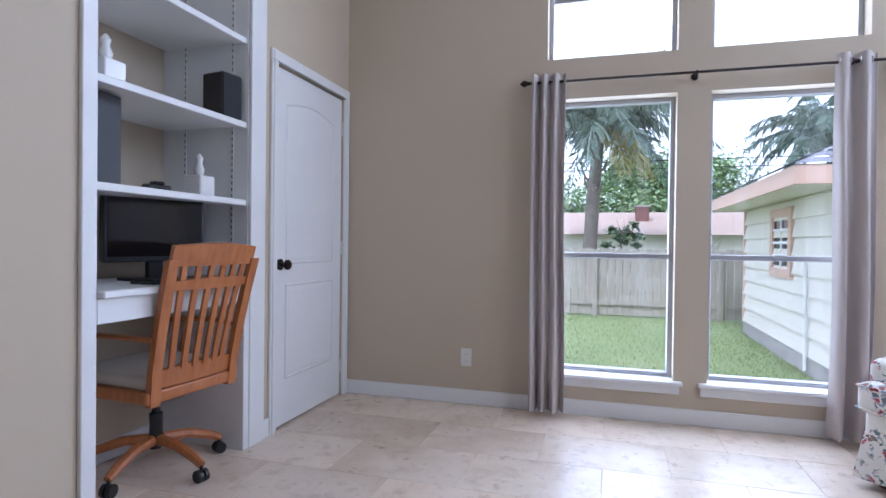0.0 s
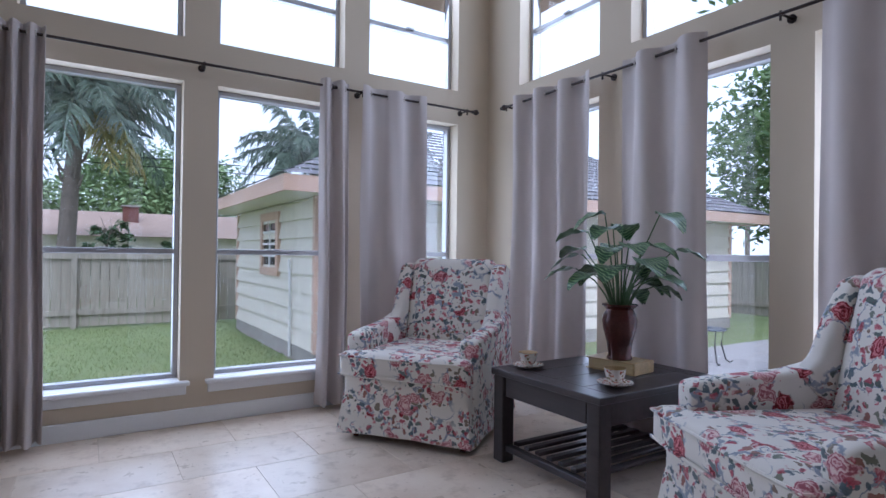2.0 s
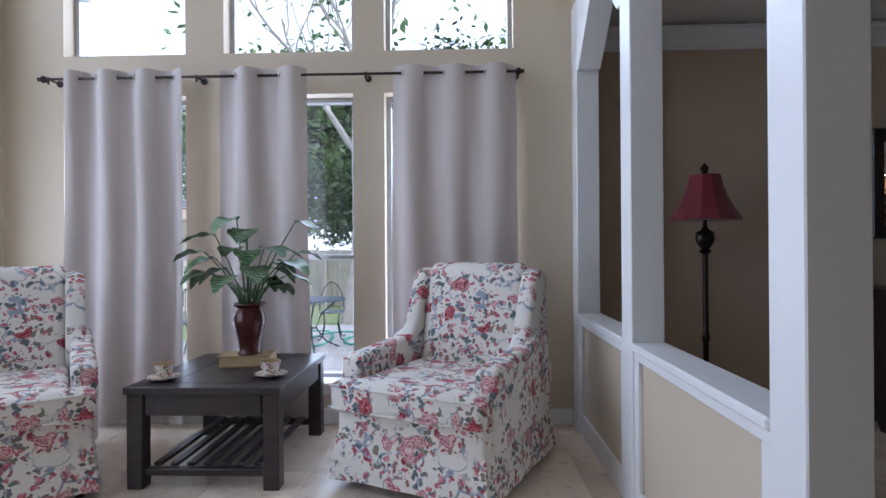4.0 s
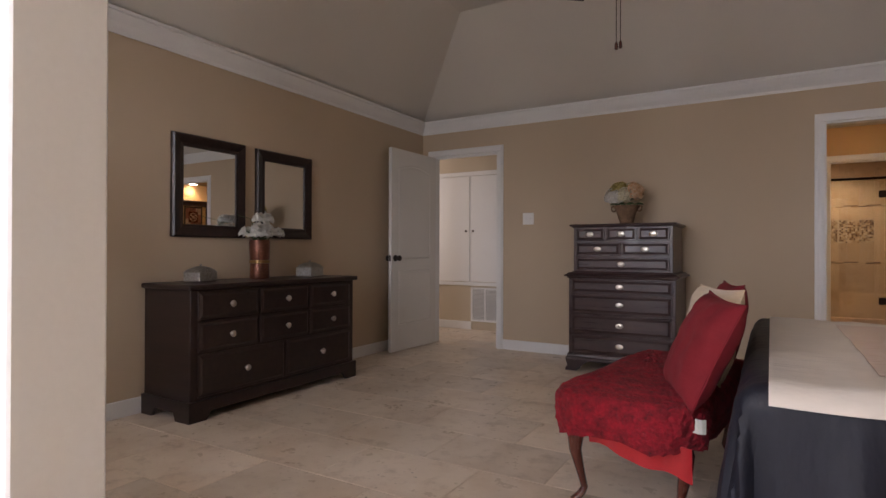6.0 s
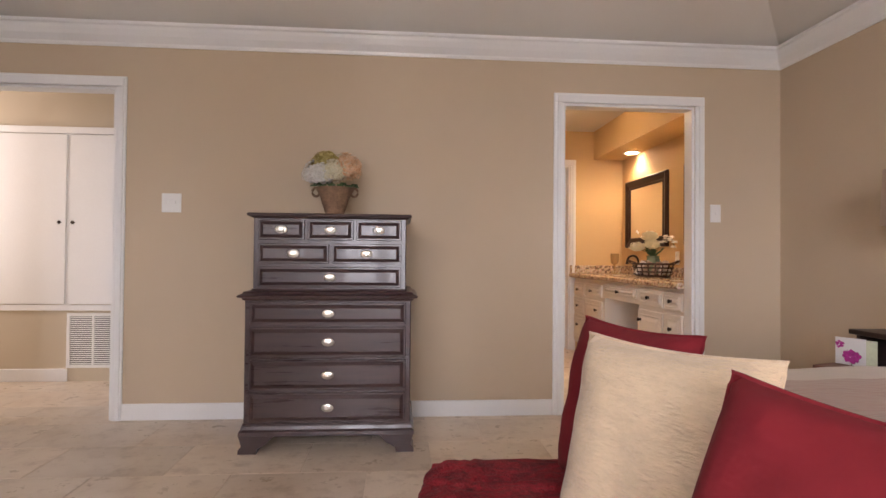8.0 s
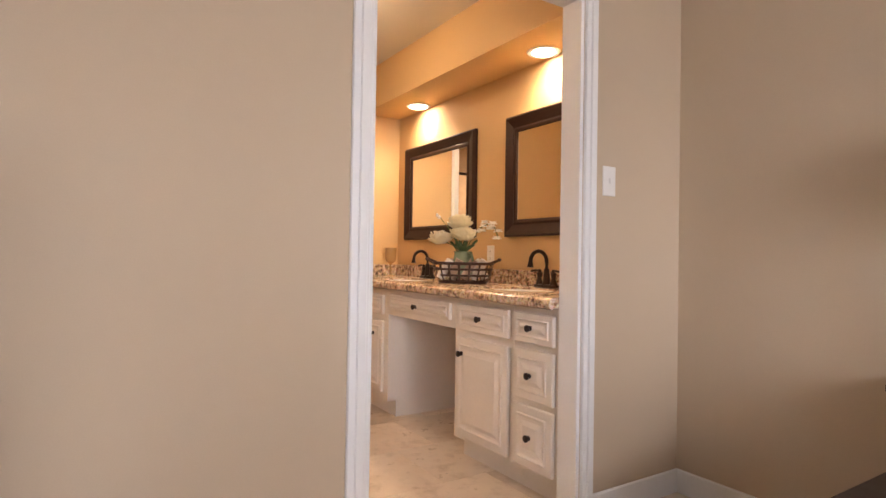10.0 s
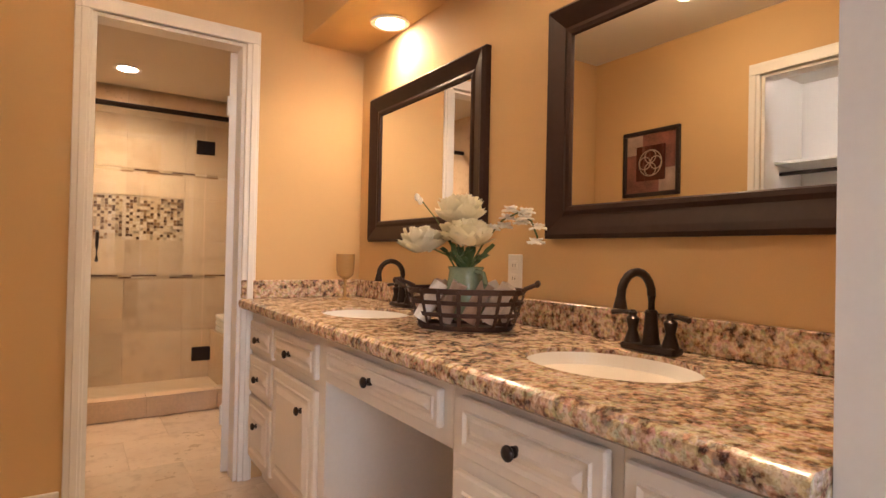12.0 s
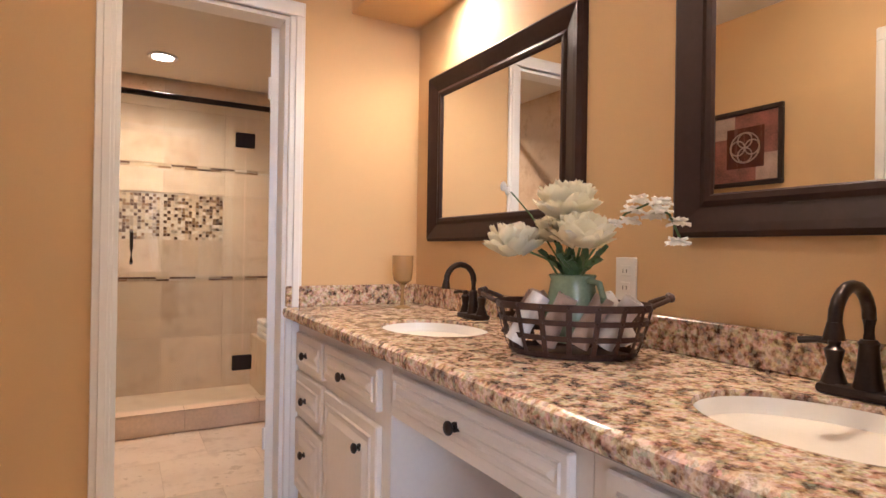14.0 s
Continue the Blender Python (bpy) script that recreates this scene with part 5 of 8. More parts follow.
for a in (0.4, 1.7, 3.0, 4.4, 5.3):
    bm = leaf_blade(B(), (0.03 * math.cos(a), 0.03 * math.sin(a), 0.27), (math.cos(a), math.sin(a), 0.9), 0.14, 0.03, 0.03)
    part("leaf", bm, "leaf_green", t, smooth=True)
part("twig", tube(B(), [(0, 0, 0.25), (-0.02, 0.1, 0.42), (-0.03, 0.22, 0.44)], 0.002, 5), "stem", t)

d = panel_door("bedroom_door", "open white two-panel door with a bronze knob", 0.78, 1.995, "door_white")
d.matrix_basis = pose(3.352, -5.325, 0, 0, 0, 88)


def oval_pull(parent, x, y, z):
    bm = B()
    ball(bm, (x, y - 0.002, z), 0.032, 0.005, 0.021, 20, 8)
    p = part("pull_plate", bm, "nickel", parent, "oval pewter plate", True)
    bm = tube(B(), [(x + 0.016 * math.cos(k * math.pi / 8), y - 0.009, z + 0.004 - 0.013 * math.sin(k * math.pi / 8)) for k in range(9)], 0.0032, 6)
    part("pull", bm, "nickel", p, smooth=True)


def tallboy(at, turn):
    t = thing("chest_of_drawers", "tall dark cherry chest-on-chest with ten drawers", "chest of drawers", at, turn)
    wl, wu, d = 0.420, 0.393, 0.56       # half widths below and above
    yf = -d / 2
    part("lower_case", box(B(), -wl, yf, 0.09, wl, d / 2, 0.778, 0.004), "chest_wood", t)
    part("upper_case", box(B(), -wu, yf + 0.045, 0.82, wu, d / 2, 1.195, 0.004), "chest_wood", t)

    def moulding(name, half, y, prof):
        bm = B()
        rings = [[bm.verts.new(p) for p in ((-half - o, d / 2, z), (-half - o, y - o, z), (half + o, y - o, z), (half + o, d / 2, z))] for o, z in prof]
        for a, c in zip(rings, rings[1:]):
            for i in range(4):
                bm.faces.new((a[i], a[(i + 1) % 4], c[(i + 1) % 4], c[i]))
        bm.faces.new(rings[0]), bm.faces.new(rings[-1])
        part(name, bm, "chest_wood", t)
    moulding("top", wu, yf + 0.045, [(0.0, 1.191), (0.010, 1.194), (0.015, 1.200), (0.027, 1.203), (0.029, 1.212), (0.024, 1.218)])
    moulding("waist_moulding", wl, yf, [(0.0, 0.768), (0.010, 0.772), (0.014, 0.782), (0.032, 0.786), (0.034, 0.795), (0.012, 0.805), (0.006, 0.815), (-0.022, 0.819), (-0.026, 0.828)])
    moulding("base_moulding", wl, yf, [(0.002, 0.147), (0.008, 0.135), (0.012, 0.118), (0.020, 0.108), (0.022, 0.09), (0.01, 0.082)])
    for sx in (-1, 1):
        for y0, y1 in ((yf - 0.024, yf + 0.10), (d / 2 - 0.10, d / 2)):
            prof = [(sx * (wl + 0.02), 0.0), (sx * (wl + 0.02), 0.02), (sx * (wl + 0.004), 0.04), (sx * (wl + 0.018), 0.09), (sx * (wl - 0.16), 0.09), (sx * (wl - 0.12), 0.05), (sx * (wl - 0.075), 0.025), (sx * (wl - 0.07), 0.0)]
            part("bracket_foot", extrude(B(), prof, "y", y0, y1), "chest_wood", t)

    def drawers(z0, z1, half, y, n):
        g = 0.014
        span = (2 * half - 0.05 - (n - 1) * g) / n
        for i in range(n):
            x0 = -half + 0.025 + i * (span + g)
            dr = part("drawer", raised_front(B(), x0, x0 + span, z0, z1, y, 0.02, 0.014), "chest_wood", t)
            oval_pull(dr, x0 + span / 2, y - 0.02, (z0 + z1) / 2)
    drawers(1.080, 1.186, wu, yf + 0.045, 3)
    drawers(0.958, 1.062, wu, yf + 0.045, 2)
    drawers(0.835, 0.941, wu, yf + 0.045, 1)
    for z0, z1 in ((0.650, 0.760), (0.483, 0.637), (0.316, 0.470), (0.152, 0.303)):
        drawers(z0, z1, wl, yf, 1)
    return t


tallboy((1.232, -5.017, 0), 180)

M["terracotta"] = plain("weathered_terracotta", (0.24, 0.14, 0.08), 0.8, var=0.4, scale=16, grain=80, bumpy=0.4)
t = thing("flower_pot", "terracotta urn of cream and peach hydrangeas", "flower pot", (1.235, -4.98, 1.218), 0)
part("urn", lathe(B(), [(0.055, 0), (0.06, 0.008), (0.052, 0.02), (0.06, 0.04), (0.085, 0.12), (0.105, 0.15), (0.108, 0.158), (0.098, 0.16), (0.08, 0.13), (0, 0.12)], seg=28), "terracotta", t, smooth=True)
for s in (-1, 1):
    ring = [(s * (0.105 + 0.020 * math.sin(k * math.pi / 5)), 0, 0.135 + 0.024 * math.cos(k * math.pi / 5)) for k in range(11)]
    part("handle", tube(B(), ring, 0.007, 7), "terracotta", t, smooth=True)
for c, r, mt in (((0.095, 0.03, 0.23), 0.07, "petal_white"), ((0.045, 0.03, 0.295), 0.06, "petal_gold"), ((-0.065, 0.03, 0.265), 0.078, "petal_peach"), ((0.0, 0.08, 0.235), 0.06, "petal_cream"), ((0.085, -0.02, 0.275), 0.055, "petal_gold"), ((-0.02, -0.04, 0.285), 0.06, "petal_cream"), ((0.055, 0.07, 0.225), 0.055, "petal_white")):
    part("flower", cluster(B(), c, r, 85, 0.024, rnd), mt, t, "hydrangea head")
for i in range(9):
    a = i * 0.7
    bm = leaf_blade(B(), (0.05 * math.cos(a), 0.05 * math.sin(a), 0.15), (math.cos(a), math.sin(a), 0.6), 0.10, 0.028, 0.03)
    part("leaf", bm, "leaf_green", t, smooth=True)


def switch_plate(at, turn, label, w=0.058, n=2):
    t = thing("light_switch", label, "light switch", at, turn)
    part("plate", box(B(), -w, -0.006, -0.058, w, 0, 0.058, 0.003), "switch", t)
    for i in range(n):
        x = (i - (n - 1) / 2) * 0.046
        part("toggle", box(B(), x - 0.005, -0.014, -0.010, x + 0.005, -0.006, 0.012, 0.002), "switch", t)


switch_plate((2.259, YC, 1.314), 180, "white double light switch on the tan wall")
switch_plate((-1.19, YC, 1.30), 180, "white light switch beside the bathroom door", 0.036, 1)

# floor lamp
M["red_shade"] = cloth("red_lamp_shade", (0.17, 0.008, 0.014), 0.7, 0.15, 8, 300, 0.2, 0.3)
t = thing("floor_lamp", "bronze floor lamp with a red bell shade", "floor lamp", (3.14, -1.19, 0))
t.scale = (1.13, 1.13, 1.005)
part("base", lathe(B(), [(0.14, 0), (0.145, 0.012), (0.12, 0.03), (0.06, 0.05), (0.03, 0.08), (0.02, 0.11)], seg=28), "bronze", t, smooth=True)
part("pole", lathe(B(), [(0.014, 0.10), (0.014, 0.5), (0.02, 0.515), (0.02, 0.53), (0.014, 0.545), (0.013, 1.0)], seg=14), "bronze", t, smooth=True)
part("urn", lathe(B(), [(0.012, 0.985), (0.03, 1.0), (0.018, 1.015), (0.036, 1.045), (0.044, 1.075), (0.036, 1.095), (0.046, 1.105), (0.02, 1.12), (0.01, 1.14), (0.01, 1.2)], seg=20, lobes=10, depth=0.05), "bronze", t, smooth=True)
part("shade", lathe(B(), [(0.165, 1.175), (0.168, 1.182), (0.135, 1.235), (0.105, 1.30), (0.083, 1.37), (0.072, 1.425), (0.069, 1.425), (0.10, 1.30), (0.16, 1.18)], seg=12), "red_shade", t, "red fabric bell shade")
part("finial", lathe(B(), [(0.006, 1.425), (0.018, 1.44), (0.014, 1.45), (0.022, 1.465), (0.008, 1.485), (0.0, 1.495)], seg=12), "bronze", t, smooth=True)

# ceiling fan pull chain and its fan above the view
t = thing("ceiling_fan", "dark ceiling fan with a wooden pull chain", "ceiling fan", (0.905, -3.31, 0))
part("rod", cyl(B(), (0, 0, 2.72), (0, 0, 3.0), 0.014, seg=12), "bronze", t)
part("motor", lathe(B(), [(0.03, 2.60), (0.10, 2.615), (0.13, 2.66), (0.12, 2.71), (0.05, 2.74), (0.02, 2.75)], seg=24), "bronze", t, smooth=True)
for i in range(5):
    a = 2 * math.pi * i / 5 + 0.4
    bm = box(B(), 0.14, -0.06, 2.655, 0.62, 0.06, 2.663, 0.002)
    bmesh.ops.rotate(bm, verts=bm.verts, cent=(0, 0, 0), matrix=Matrix.Rotation(a, 3, "Z"))
    part("blade", bm, "espresso", t)
part("chain", cyl(cyl(B(), (0.0, 0.01, 2.155), (0.0, 0.01, 2.61), 0.0022, seg=6), (0.025, 0.0, 2.155), (0.025, 0.0, 2.61), 0.0022, seg=6), "bronze", t)
for x, y in ((0.0, 0.01), (0.025, 0.0)):
    part("chain_pull", lathe(B(), [(0.003, 2.16), (0.009, 2.145), (0.01, 2.12), (0.006, 2.115)], (x, y, 0), 10), "mahogany", t, smooth=True)

# bench at the foot of the bed
def cabriole(bm, x, y, sx, sy, h):
    pts = [(0.0, h, 0.034), (0.022, h * 0.82, 0.034), (0.024, h * 0.62, 0.025), (0.008, h * 0.35, 0.017), (-0.004, h * 0.16, 0.014), (0.006, 0.03, 0.018), (0.022, 0.012, 0.022), (0.022, 0.0, 0.02)]
    ring = []
    for o, z, r in pts:
        c = Vector((x + sx * o, y + sy * o, z))
        ring.append([bm.verts.new(c + Vector((r * math.cos(k * math.pi / 5), r * math.sin(k * math.pi / 5), 0))) for k in range(10)])
    for a, c in zip(ring, ring[1:]):
        for i in range(10):
            bm.faces.new((a[i], a[(i + 1) % 10], c[(i + 1) % 10], c[i]))
    bm.faces.new(ring[0]), bm.faces.new(ring[-1])
    return bm


BX0, BX1, BY0, BY1 = 0.37, 0.835, -3.27, -2.28
t = thing("bench", "mahogany bench with cabriole legs at the bed foot", "bench", ((BX0 + BX1) / 2, (BY0 + BY1) / 2, 0), -6)
w, l = BX1 - BX0, BY1 - BY0
part("seat", rounded(box(B(), -w / 2, -l / 2, 0.32, w / 2, l / 2, 0.45), 0.02, 2), "mahogany", t, smooth=True)
for sx in (-1, 1):
    for sy in (-1, 1):
        part("leg", cabriole(B(), sx * (w / 2 - 0.05), sy * (l / 2 - 0.05), sx, sy, 0.33), "mahogany", t, smooth=True)


def drape(x0, x1, y0, y1, top, hem, seed, wob, thick):
    """A closed soft cover over a bench: v runs from the middle of the top to the hem, u once round."""
    cx, cy, hx, hy = (x0 + x1) / 2, (y0 + y1) / 2, (x1 - x0) / 2, (y1 - y0) / 2

    def edge(u):
        a = 2 * math.pi * u
        c, s = math.cos(a), math.sin(a)
        p = 0.22
        return math.copysign(abs(c) ** p, c), math.copysign(abs(s) ** p, s)

    def place(u, v):
        ex, ey = edge(u)
        k = min(1.0, v / 0.62)
        x, y = cx + hx * ex * k, cy + hy * ey * k
        n1 = noise.noise(Vector((x * 4 + seed, y * 4, 0.5)))
        n2 = noise.noise(Vector((x * 11, y * 11 + seed, 1.5)))
        z = top + wob * n1 + 0.5 * wob * n2
        if v > 0.5:
            q = (v - 0.5) / 0.5
            z -= (top - hem) * q ** 1.5 + 0.0
            z += 0.03 * q * noise.noise(Vector((x * 6, y * 6, seed)))
            out = 0.03 * math.sin(math.pi * min(1, q * 0.9)) + 0.012 * q * math.sin(26 * (x + y) + seed)
            x, y = x + math.copysign(out, ex) * abs(ex) ** 3, y + math.copysign(out, ey) * abs(ey) ** 3
        return (x + 0.115 * (y - cy), y, z)
    return place


t = thing("plush_throw", "crimson plush throw spread over the bench", "blanket", ((BX0 + BX1) / 2, (BY0 + BY1) / 2, 0.45))
inv = t.matrix_basis.inverted()
fur_bm = sheet(B(), 240, 46, drape(BX0 - 0.02, BX1 + 0.01, BY0 - 0.04, BY1 + 0.05, 0.475, 0.285, 3, 0.012, 0))
for v in fur_bm.verts:
    v.co += Vector((noise.noise(v.co * 45), noise.noise(v.co * 45 + Vector((9, 0, 0))), noise.noise(v.co * 45 + Vector((0, 9, 0))))) * 0.009
part("plush", fur_bm, "red_fur", t, smooth=True, at=inv)
bm = sheet(B(), 30, 8, lambda u, v: (0.42 + 0.36 * u, BY1 + 0.035 - 0.02 * v + 0.006 * math.sin(20 * u), 0.305 - (0.04 + 0.09 * (1 - u)) * v + 0.01 * math.sin(9 * u)), 0.003)
part("lining", bm, "red_satin", t, "bright red satin lining", True, at=inv)
t = thing("care_label", "small white sewn label on the throw", "label", (0.40, -2.245, 0.39))
part("tag", sheet(B(), 4, 4, lambda u, v: (0.05 * (u - 0.5), 0.01 * math.sin(4 * u), 0.05 * (v - 0.5)), 0.001), "petal_white", t)


# bed
def pillow(name, label, material, at, turn, tilt, size, thick, roll=0.0, seed=0):
    t = thing(name, label, "pillow", at, 0)
    t.matrix_basis = pose(*at) @ pose(0, 0, 0, 0, 0, turn) @ pose(0, 0, 0, tilt, roll, 0)

    def face(s):
        def f(u, v):
            a, b2 = (u - 0.5) * 2, (v - 0.5) * 2
            pin = 1 - 0.07 * (1 - a * a) * (abs(b2) ** 2), 1 - 0.07 * (1 - b2 * b2) * (abs(a) ** 2)
            puff = max(0, (1 - a ** 4) * (1 - b2 ** 4)) ** 0.55
            wr = 0.010 * noise.noise(Vector((a * 3 + seed, b2 * 3, s)))
            return (a * size / 2 * pin[1], s * (thick / 2 * puff + wr * puff), b2 * size / 2 * pin[0] + size / 2)
        return f
    bm = sheet(B(), 22, 22, face(-1))
    sheet(bm, 22, 22, face(1))
    bmesh.ops.remove_doubles(bm, verts=bm.verts, dist=1e-4)
    part("cover", bm, material, t, smooth=True)
    bm = B()
    edge = [face(1)(k / 20, 0) for k in range(21)] + [face(1)(1, k / 20) for k in range(1, 21)] + [face(1)(1 - k / 20, 1) for k in range(1, 21)] + [face(1)(0, 1 - k / 20) for k in range(1, 21)]
    part("seam", tube(bm, edge, 0.004, 5), material, t)
    return t


pillow("throw_pillow", "crimson square throw pillow leaning on the bed foot", "red_cloth", (0.485, -2.37, 0.455), 110.4, -24, 0.405, 0.13, 3, 1)
pillow("throw_pillow", "cream chenille throw pillow between two red pillows", "cream_knit", (0.455, -2.775, 0.455), 119, -14, 0.395, 0.13, 0, 2)
pillow("throw_pillow", "crimson square throw pillow behind the cream pillow", "red_cloth", (0.415, -3.04, 0.455), 105, -12, 0.40, 0.12, 0, 3)

bed = thing("bed", "king bed with navy, ivory and mauve satin cover", "bed", (-0.70, -2.81, 0))
inv = bed.matrix_basis.inverted()
HX0, HX1, HY0, HY1 = -1.52, 0.22, -3.60, -1.90
part("bed_base", box(B(), HX0 + 0.02, HY0 + 0.04, 0.06, HX1 - 0.04, HY1 - 0.04, 0.34, 0.01), "navy", bed, at=inv)
part("mattress", rounded(box(B(), HX0, HY0 + 0.01, 0.34, HX1 - 0.02, HY1 - 0.01, 0.62), 0.05), "white_satin", bed, smooth=True, at=inv)
for x in (HX0 + 0.1, HX1 - 0.12):
    for y in (HY0 + 0.12, HY1 - 0.12):
        part("leg", cyl(B(), (x, y, 0), (x, y, 0.07), 0.025, seg=12), "mahogany", bed, at=inv)


def cover(drop_x, drop_y, x0, x1, y0, y1, top, seed, fold, skin=0.0):
    """Bed cover over the foot and both sides; nothing falls over the head."""
    def place(u, v):
        sx = x0 + (x1 + drop_x - x0) * u
        sy = (v - 0.5) * (y1 - y0 + 2 * drop_y)
        cy, hy = (y0 + y1) / 2, (y1 - y0) / 2
        ox, oy = max(0.0, sx - x1), max(0.0, abs(sy) - hy)
        px, py = min(sx, x1), math.copysign(min(abs(sy), hy), sy)
        o = math.hypot(ox, oy)
        r = 0.09
        fall = o if o < 1e-9 else (o * o / (2 * r) if o < r else o - r / 2)
        along = sy if ox >= oy else sx
        depth = min(1.0, max(0.0, (o - 0.05) / 0.3))
        wave = fold * depth * (math.sin(along * 17 + seed) + 0.6 * math.sin(along * 37 + 2 * seed))
        puff = 0.014 * noise.noise(Vector((sx * 3, sy * 3, seed))) + 0.007 * noise.noise(Vector((sx * 9, sy * 5, seed)))
        out = min(o, r) * 0.55 + 0.10 * max(0, o - r) + skin * min(1.0, o / 0.05)
        kx, ky = (ox / o, oy / o) if o else (0, 0)
        z = top - min(fall, top - 0.015 + 0.01 * math.sin(along * 17)) + puff * (1 if o < r else 0.3)
        return (px + kx * (out + wave), cy + py + math.copysign(ky * (out + wave), sy), max(0.012, z))
    return place


part("navy_cover", sheet(B(), 90, 130, cover(0.66, 0.66, HX0, HX1, HY0, HY1, 0.632, 1.0, 0.018)), "navy", bed, "navy taffeta border", True, at=inv)
part("ivory_band", sheet(B(), 80, 110, cover(-0.03, 0.10, HX0, HX1, HY0, HY1, 0.640, 1.0, 0.018, 0.012), 0.004), "white_satin", bed, "ivory satin band", True, at=inv)
part("mauve_panel", sheet(B(), 60, 60, cover(-0.30, -0.22, HX0, HX1, HY0, HY1, 0.647, 1.0, 0.0), 0.002), "mauve", bed, "mauve satin centre", True, at=inv)
part("headboard", rounded(box(B(), XW + 0.005, HY0, 0.1, XW + 0.06, HY1, 1.15), 0.012, 2), "espresso", bed, at=inv)

# nightstand with a raised back tier
t = thing("nightstand", "dark two-tier wooden nightstand with a drawer", "nightstand", (-1.27, -4.20, 0))
part("lower_top", box(B(), -0.34, -0.29, 0.405, 0.32, 0.29, 0.43, 0.004), "espresso", t)
part("case", box(B(), -0.34, -0.27, 0.19, 0.295, 0.27, 0.405, 0.003), "espresso", t)
dr = part("drawer", box(B(), 0.295, -0.24, 0.21, 0.308, 0.24, 0.39, 0.004), "espresso", t)
bm = ball(cyl(B(), (0.308, 0, 0.30), (0.325, 0, 0.30), 0.006, seg=8), (0.332, 0, 0.30), 0.012, 0.016, 0.016, 12, 8)
part("knob", bm, "nickel", dr, "round metal knob", True)
for x in (-0.31, 0.275):
    for y in (-0.25, 0.25):
        part("leg", box(B(), x - 0.022, y - 0.022, 0, x + 0.022, y + 0.022, 0.19, 0.003), "espresso", t)
part("upper_top", box(B(), -0.345, -0.325, 0.625, -0.145, 0.31, 0.65, 0.004), "espresso", t)
for y in (-0.29, 0.27):
    part("upper_side", box(B(), -0.335, y, 0.43, -0.16, y + 0.02, 0.625, 0.002), "espresso", t)
part("upper_back", box(B(), -0.34, -0.27, 0.43, -0.33, 0.27, 0.625), "espresso", t)

M["linen_shade"] = cloth("beige_linen_shade", (0.48, 0.36, 0.29), 0.85, 0.05, 3, 260, 0.25, 0.1)
t = thing("table_lamp", "turned bronze table lamp with beige drum shade", "table lamp", (-1.487, -4.21, 0.65))
part("base", box(B(), -0.07, -0.07, 0, 0.07, 0.07, 0.022, 0.006), "bronze", t)
part("stem", lathe(B(), [(0.055, 0.022), (0.05, 0.04), (0.022, 0.055), (0.032, 0.075), (0.04, 0.10), (0.028, 0.125), (0.018, 0.14), (0.034, 0.16), (0.04, 0.19), (0.03, 0.205), (0.014, 0.225), (0.013, 0.36), (0.02, 0.375), (0.013, 0.39), (0.012, 0.52)], seg=20), "bronze", t, smooth=True)
part("shade", lathe(B(), [(0.135, 0.515), (0.137, 0.515), (0.125, 0.775), (0.122, 0.775), (0.133, 0.52)], seg=32), "linen_shade", t, "beige drum shade", True)
M["card"] = plain("pale_green_card", (0.62, 0.64, 0.45), 0.6, var=0.12, scale=18)
M["magenta"] = plain("magenta_print", (0.45, 0.03, 0.24), 0.6, var=0.4, scale=60)
t = thing("greeting_card", "standing card printed with a magenta flower", "card", (-1.335, -4.40, 0.43), 119)
part("front", box(B(), -0.075, -0.002, 0, 0.055, 0.0, 0.19), "petal_white", t)
part("back", box(B(), 0.055, -0.002, 0, 0.10, 0.0, 0.185), "card", t)
bm = B()
for k in range(24):
    a, r = k * 2.4, 0.004 + 0.0065 * math.sqrt(k)
    ball(bm, (-0.005 + r * math.cos(a), -0.003, 0.10 + 0.8 * r * math.sin(a)), 0.009, 0.0012, 0.009, 8, 5)
for k in range(10):
    a, r = k * 2.4, 0.004 + 0.004 * math.sqrt(k)
    ball(bm, (-0.055 + r * math.cos(a), -0.003, 0.155 + r * math.sin(a)), 0.006, 0.0012, 0.006, 8, 5)
part("flower_print", bm, "magenta", t)
part("stalk_print", box(B(), -0.007, -0.003, 0.01, -0.003, -0.002, 0.07), "leaf_green", t)
M["cowhide"] = plain("brown_patterned_paper", (0.16, 0.07, 0.05), 0.5, var=0.9, scale=22)
t = thing("keepsake_box", "brown patterned keepsake box with a clasp", "box", (-1.15, -4.21, 0.43), 110)
part("body", box(B(), -0.11, -0.075, 0, 0.11, 0.075, 0.06, 0.003), "mahogany", t)
part("lid", box(B(), -0.113, -0.078, 0.06, 0.113, 0.078, 0.085, 0.004), "cowhide", t)
part("clasp", box(B(), -0.008, -0.083, 0.045, 0.008, -0.078, 0.07, 0.001), "nickel", t)

# ---- hall beyond the open door ----
t = thing("linen_cabinet", "white built-in hall cabinet with flush doors", "cabinet", (3.47, -6.45, 0))
part("face_frame", box(box(box(B(), -0.9, 0, 1.945, 0.75, 0.02, 2.0, 0.003), -0.9, 0, 0.555, 0.75, 0.022, 0.60, 0.003), -0.025, 0, 0.60, 0.025, 0.012, 1.945), "white", t)
for x0, x1, kx in ((0.012, 0.70, 0.05), (-0.70, -0.012, -0.05)):
    dd = part("door", box(B(), x0, 0.003, 0.605, x1, 0.026, 1.94, 0.004), "white", t)
    round_knob_bm = ball(cyl(B(), (kx, 0.026, 1.245), (kx, 0.042, 1.245), 0.006, seg=8), (kx, 0.048, 1.245), 0.014, 0.010, 0.014, 12, 8)
    part("knob", round_knob_bm, "bronze", dd, "dark round knob", True)
t = thing("return_air_vent", "white slatted return air grille near the floor", "vent", (3.27, -6.45, 0.32), 0)
bm = B()
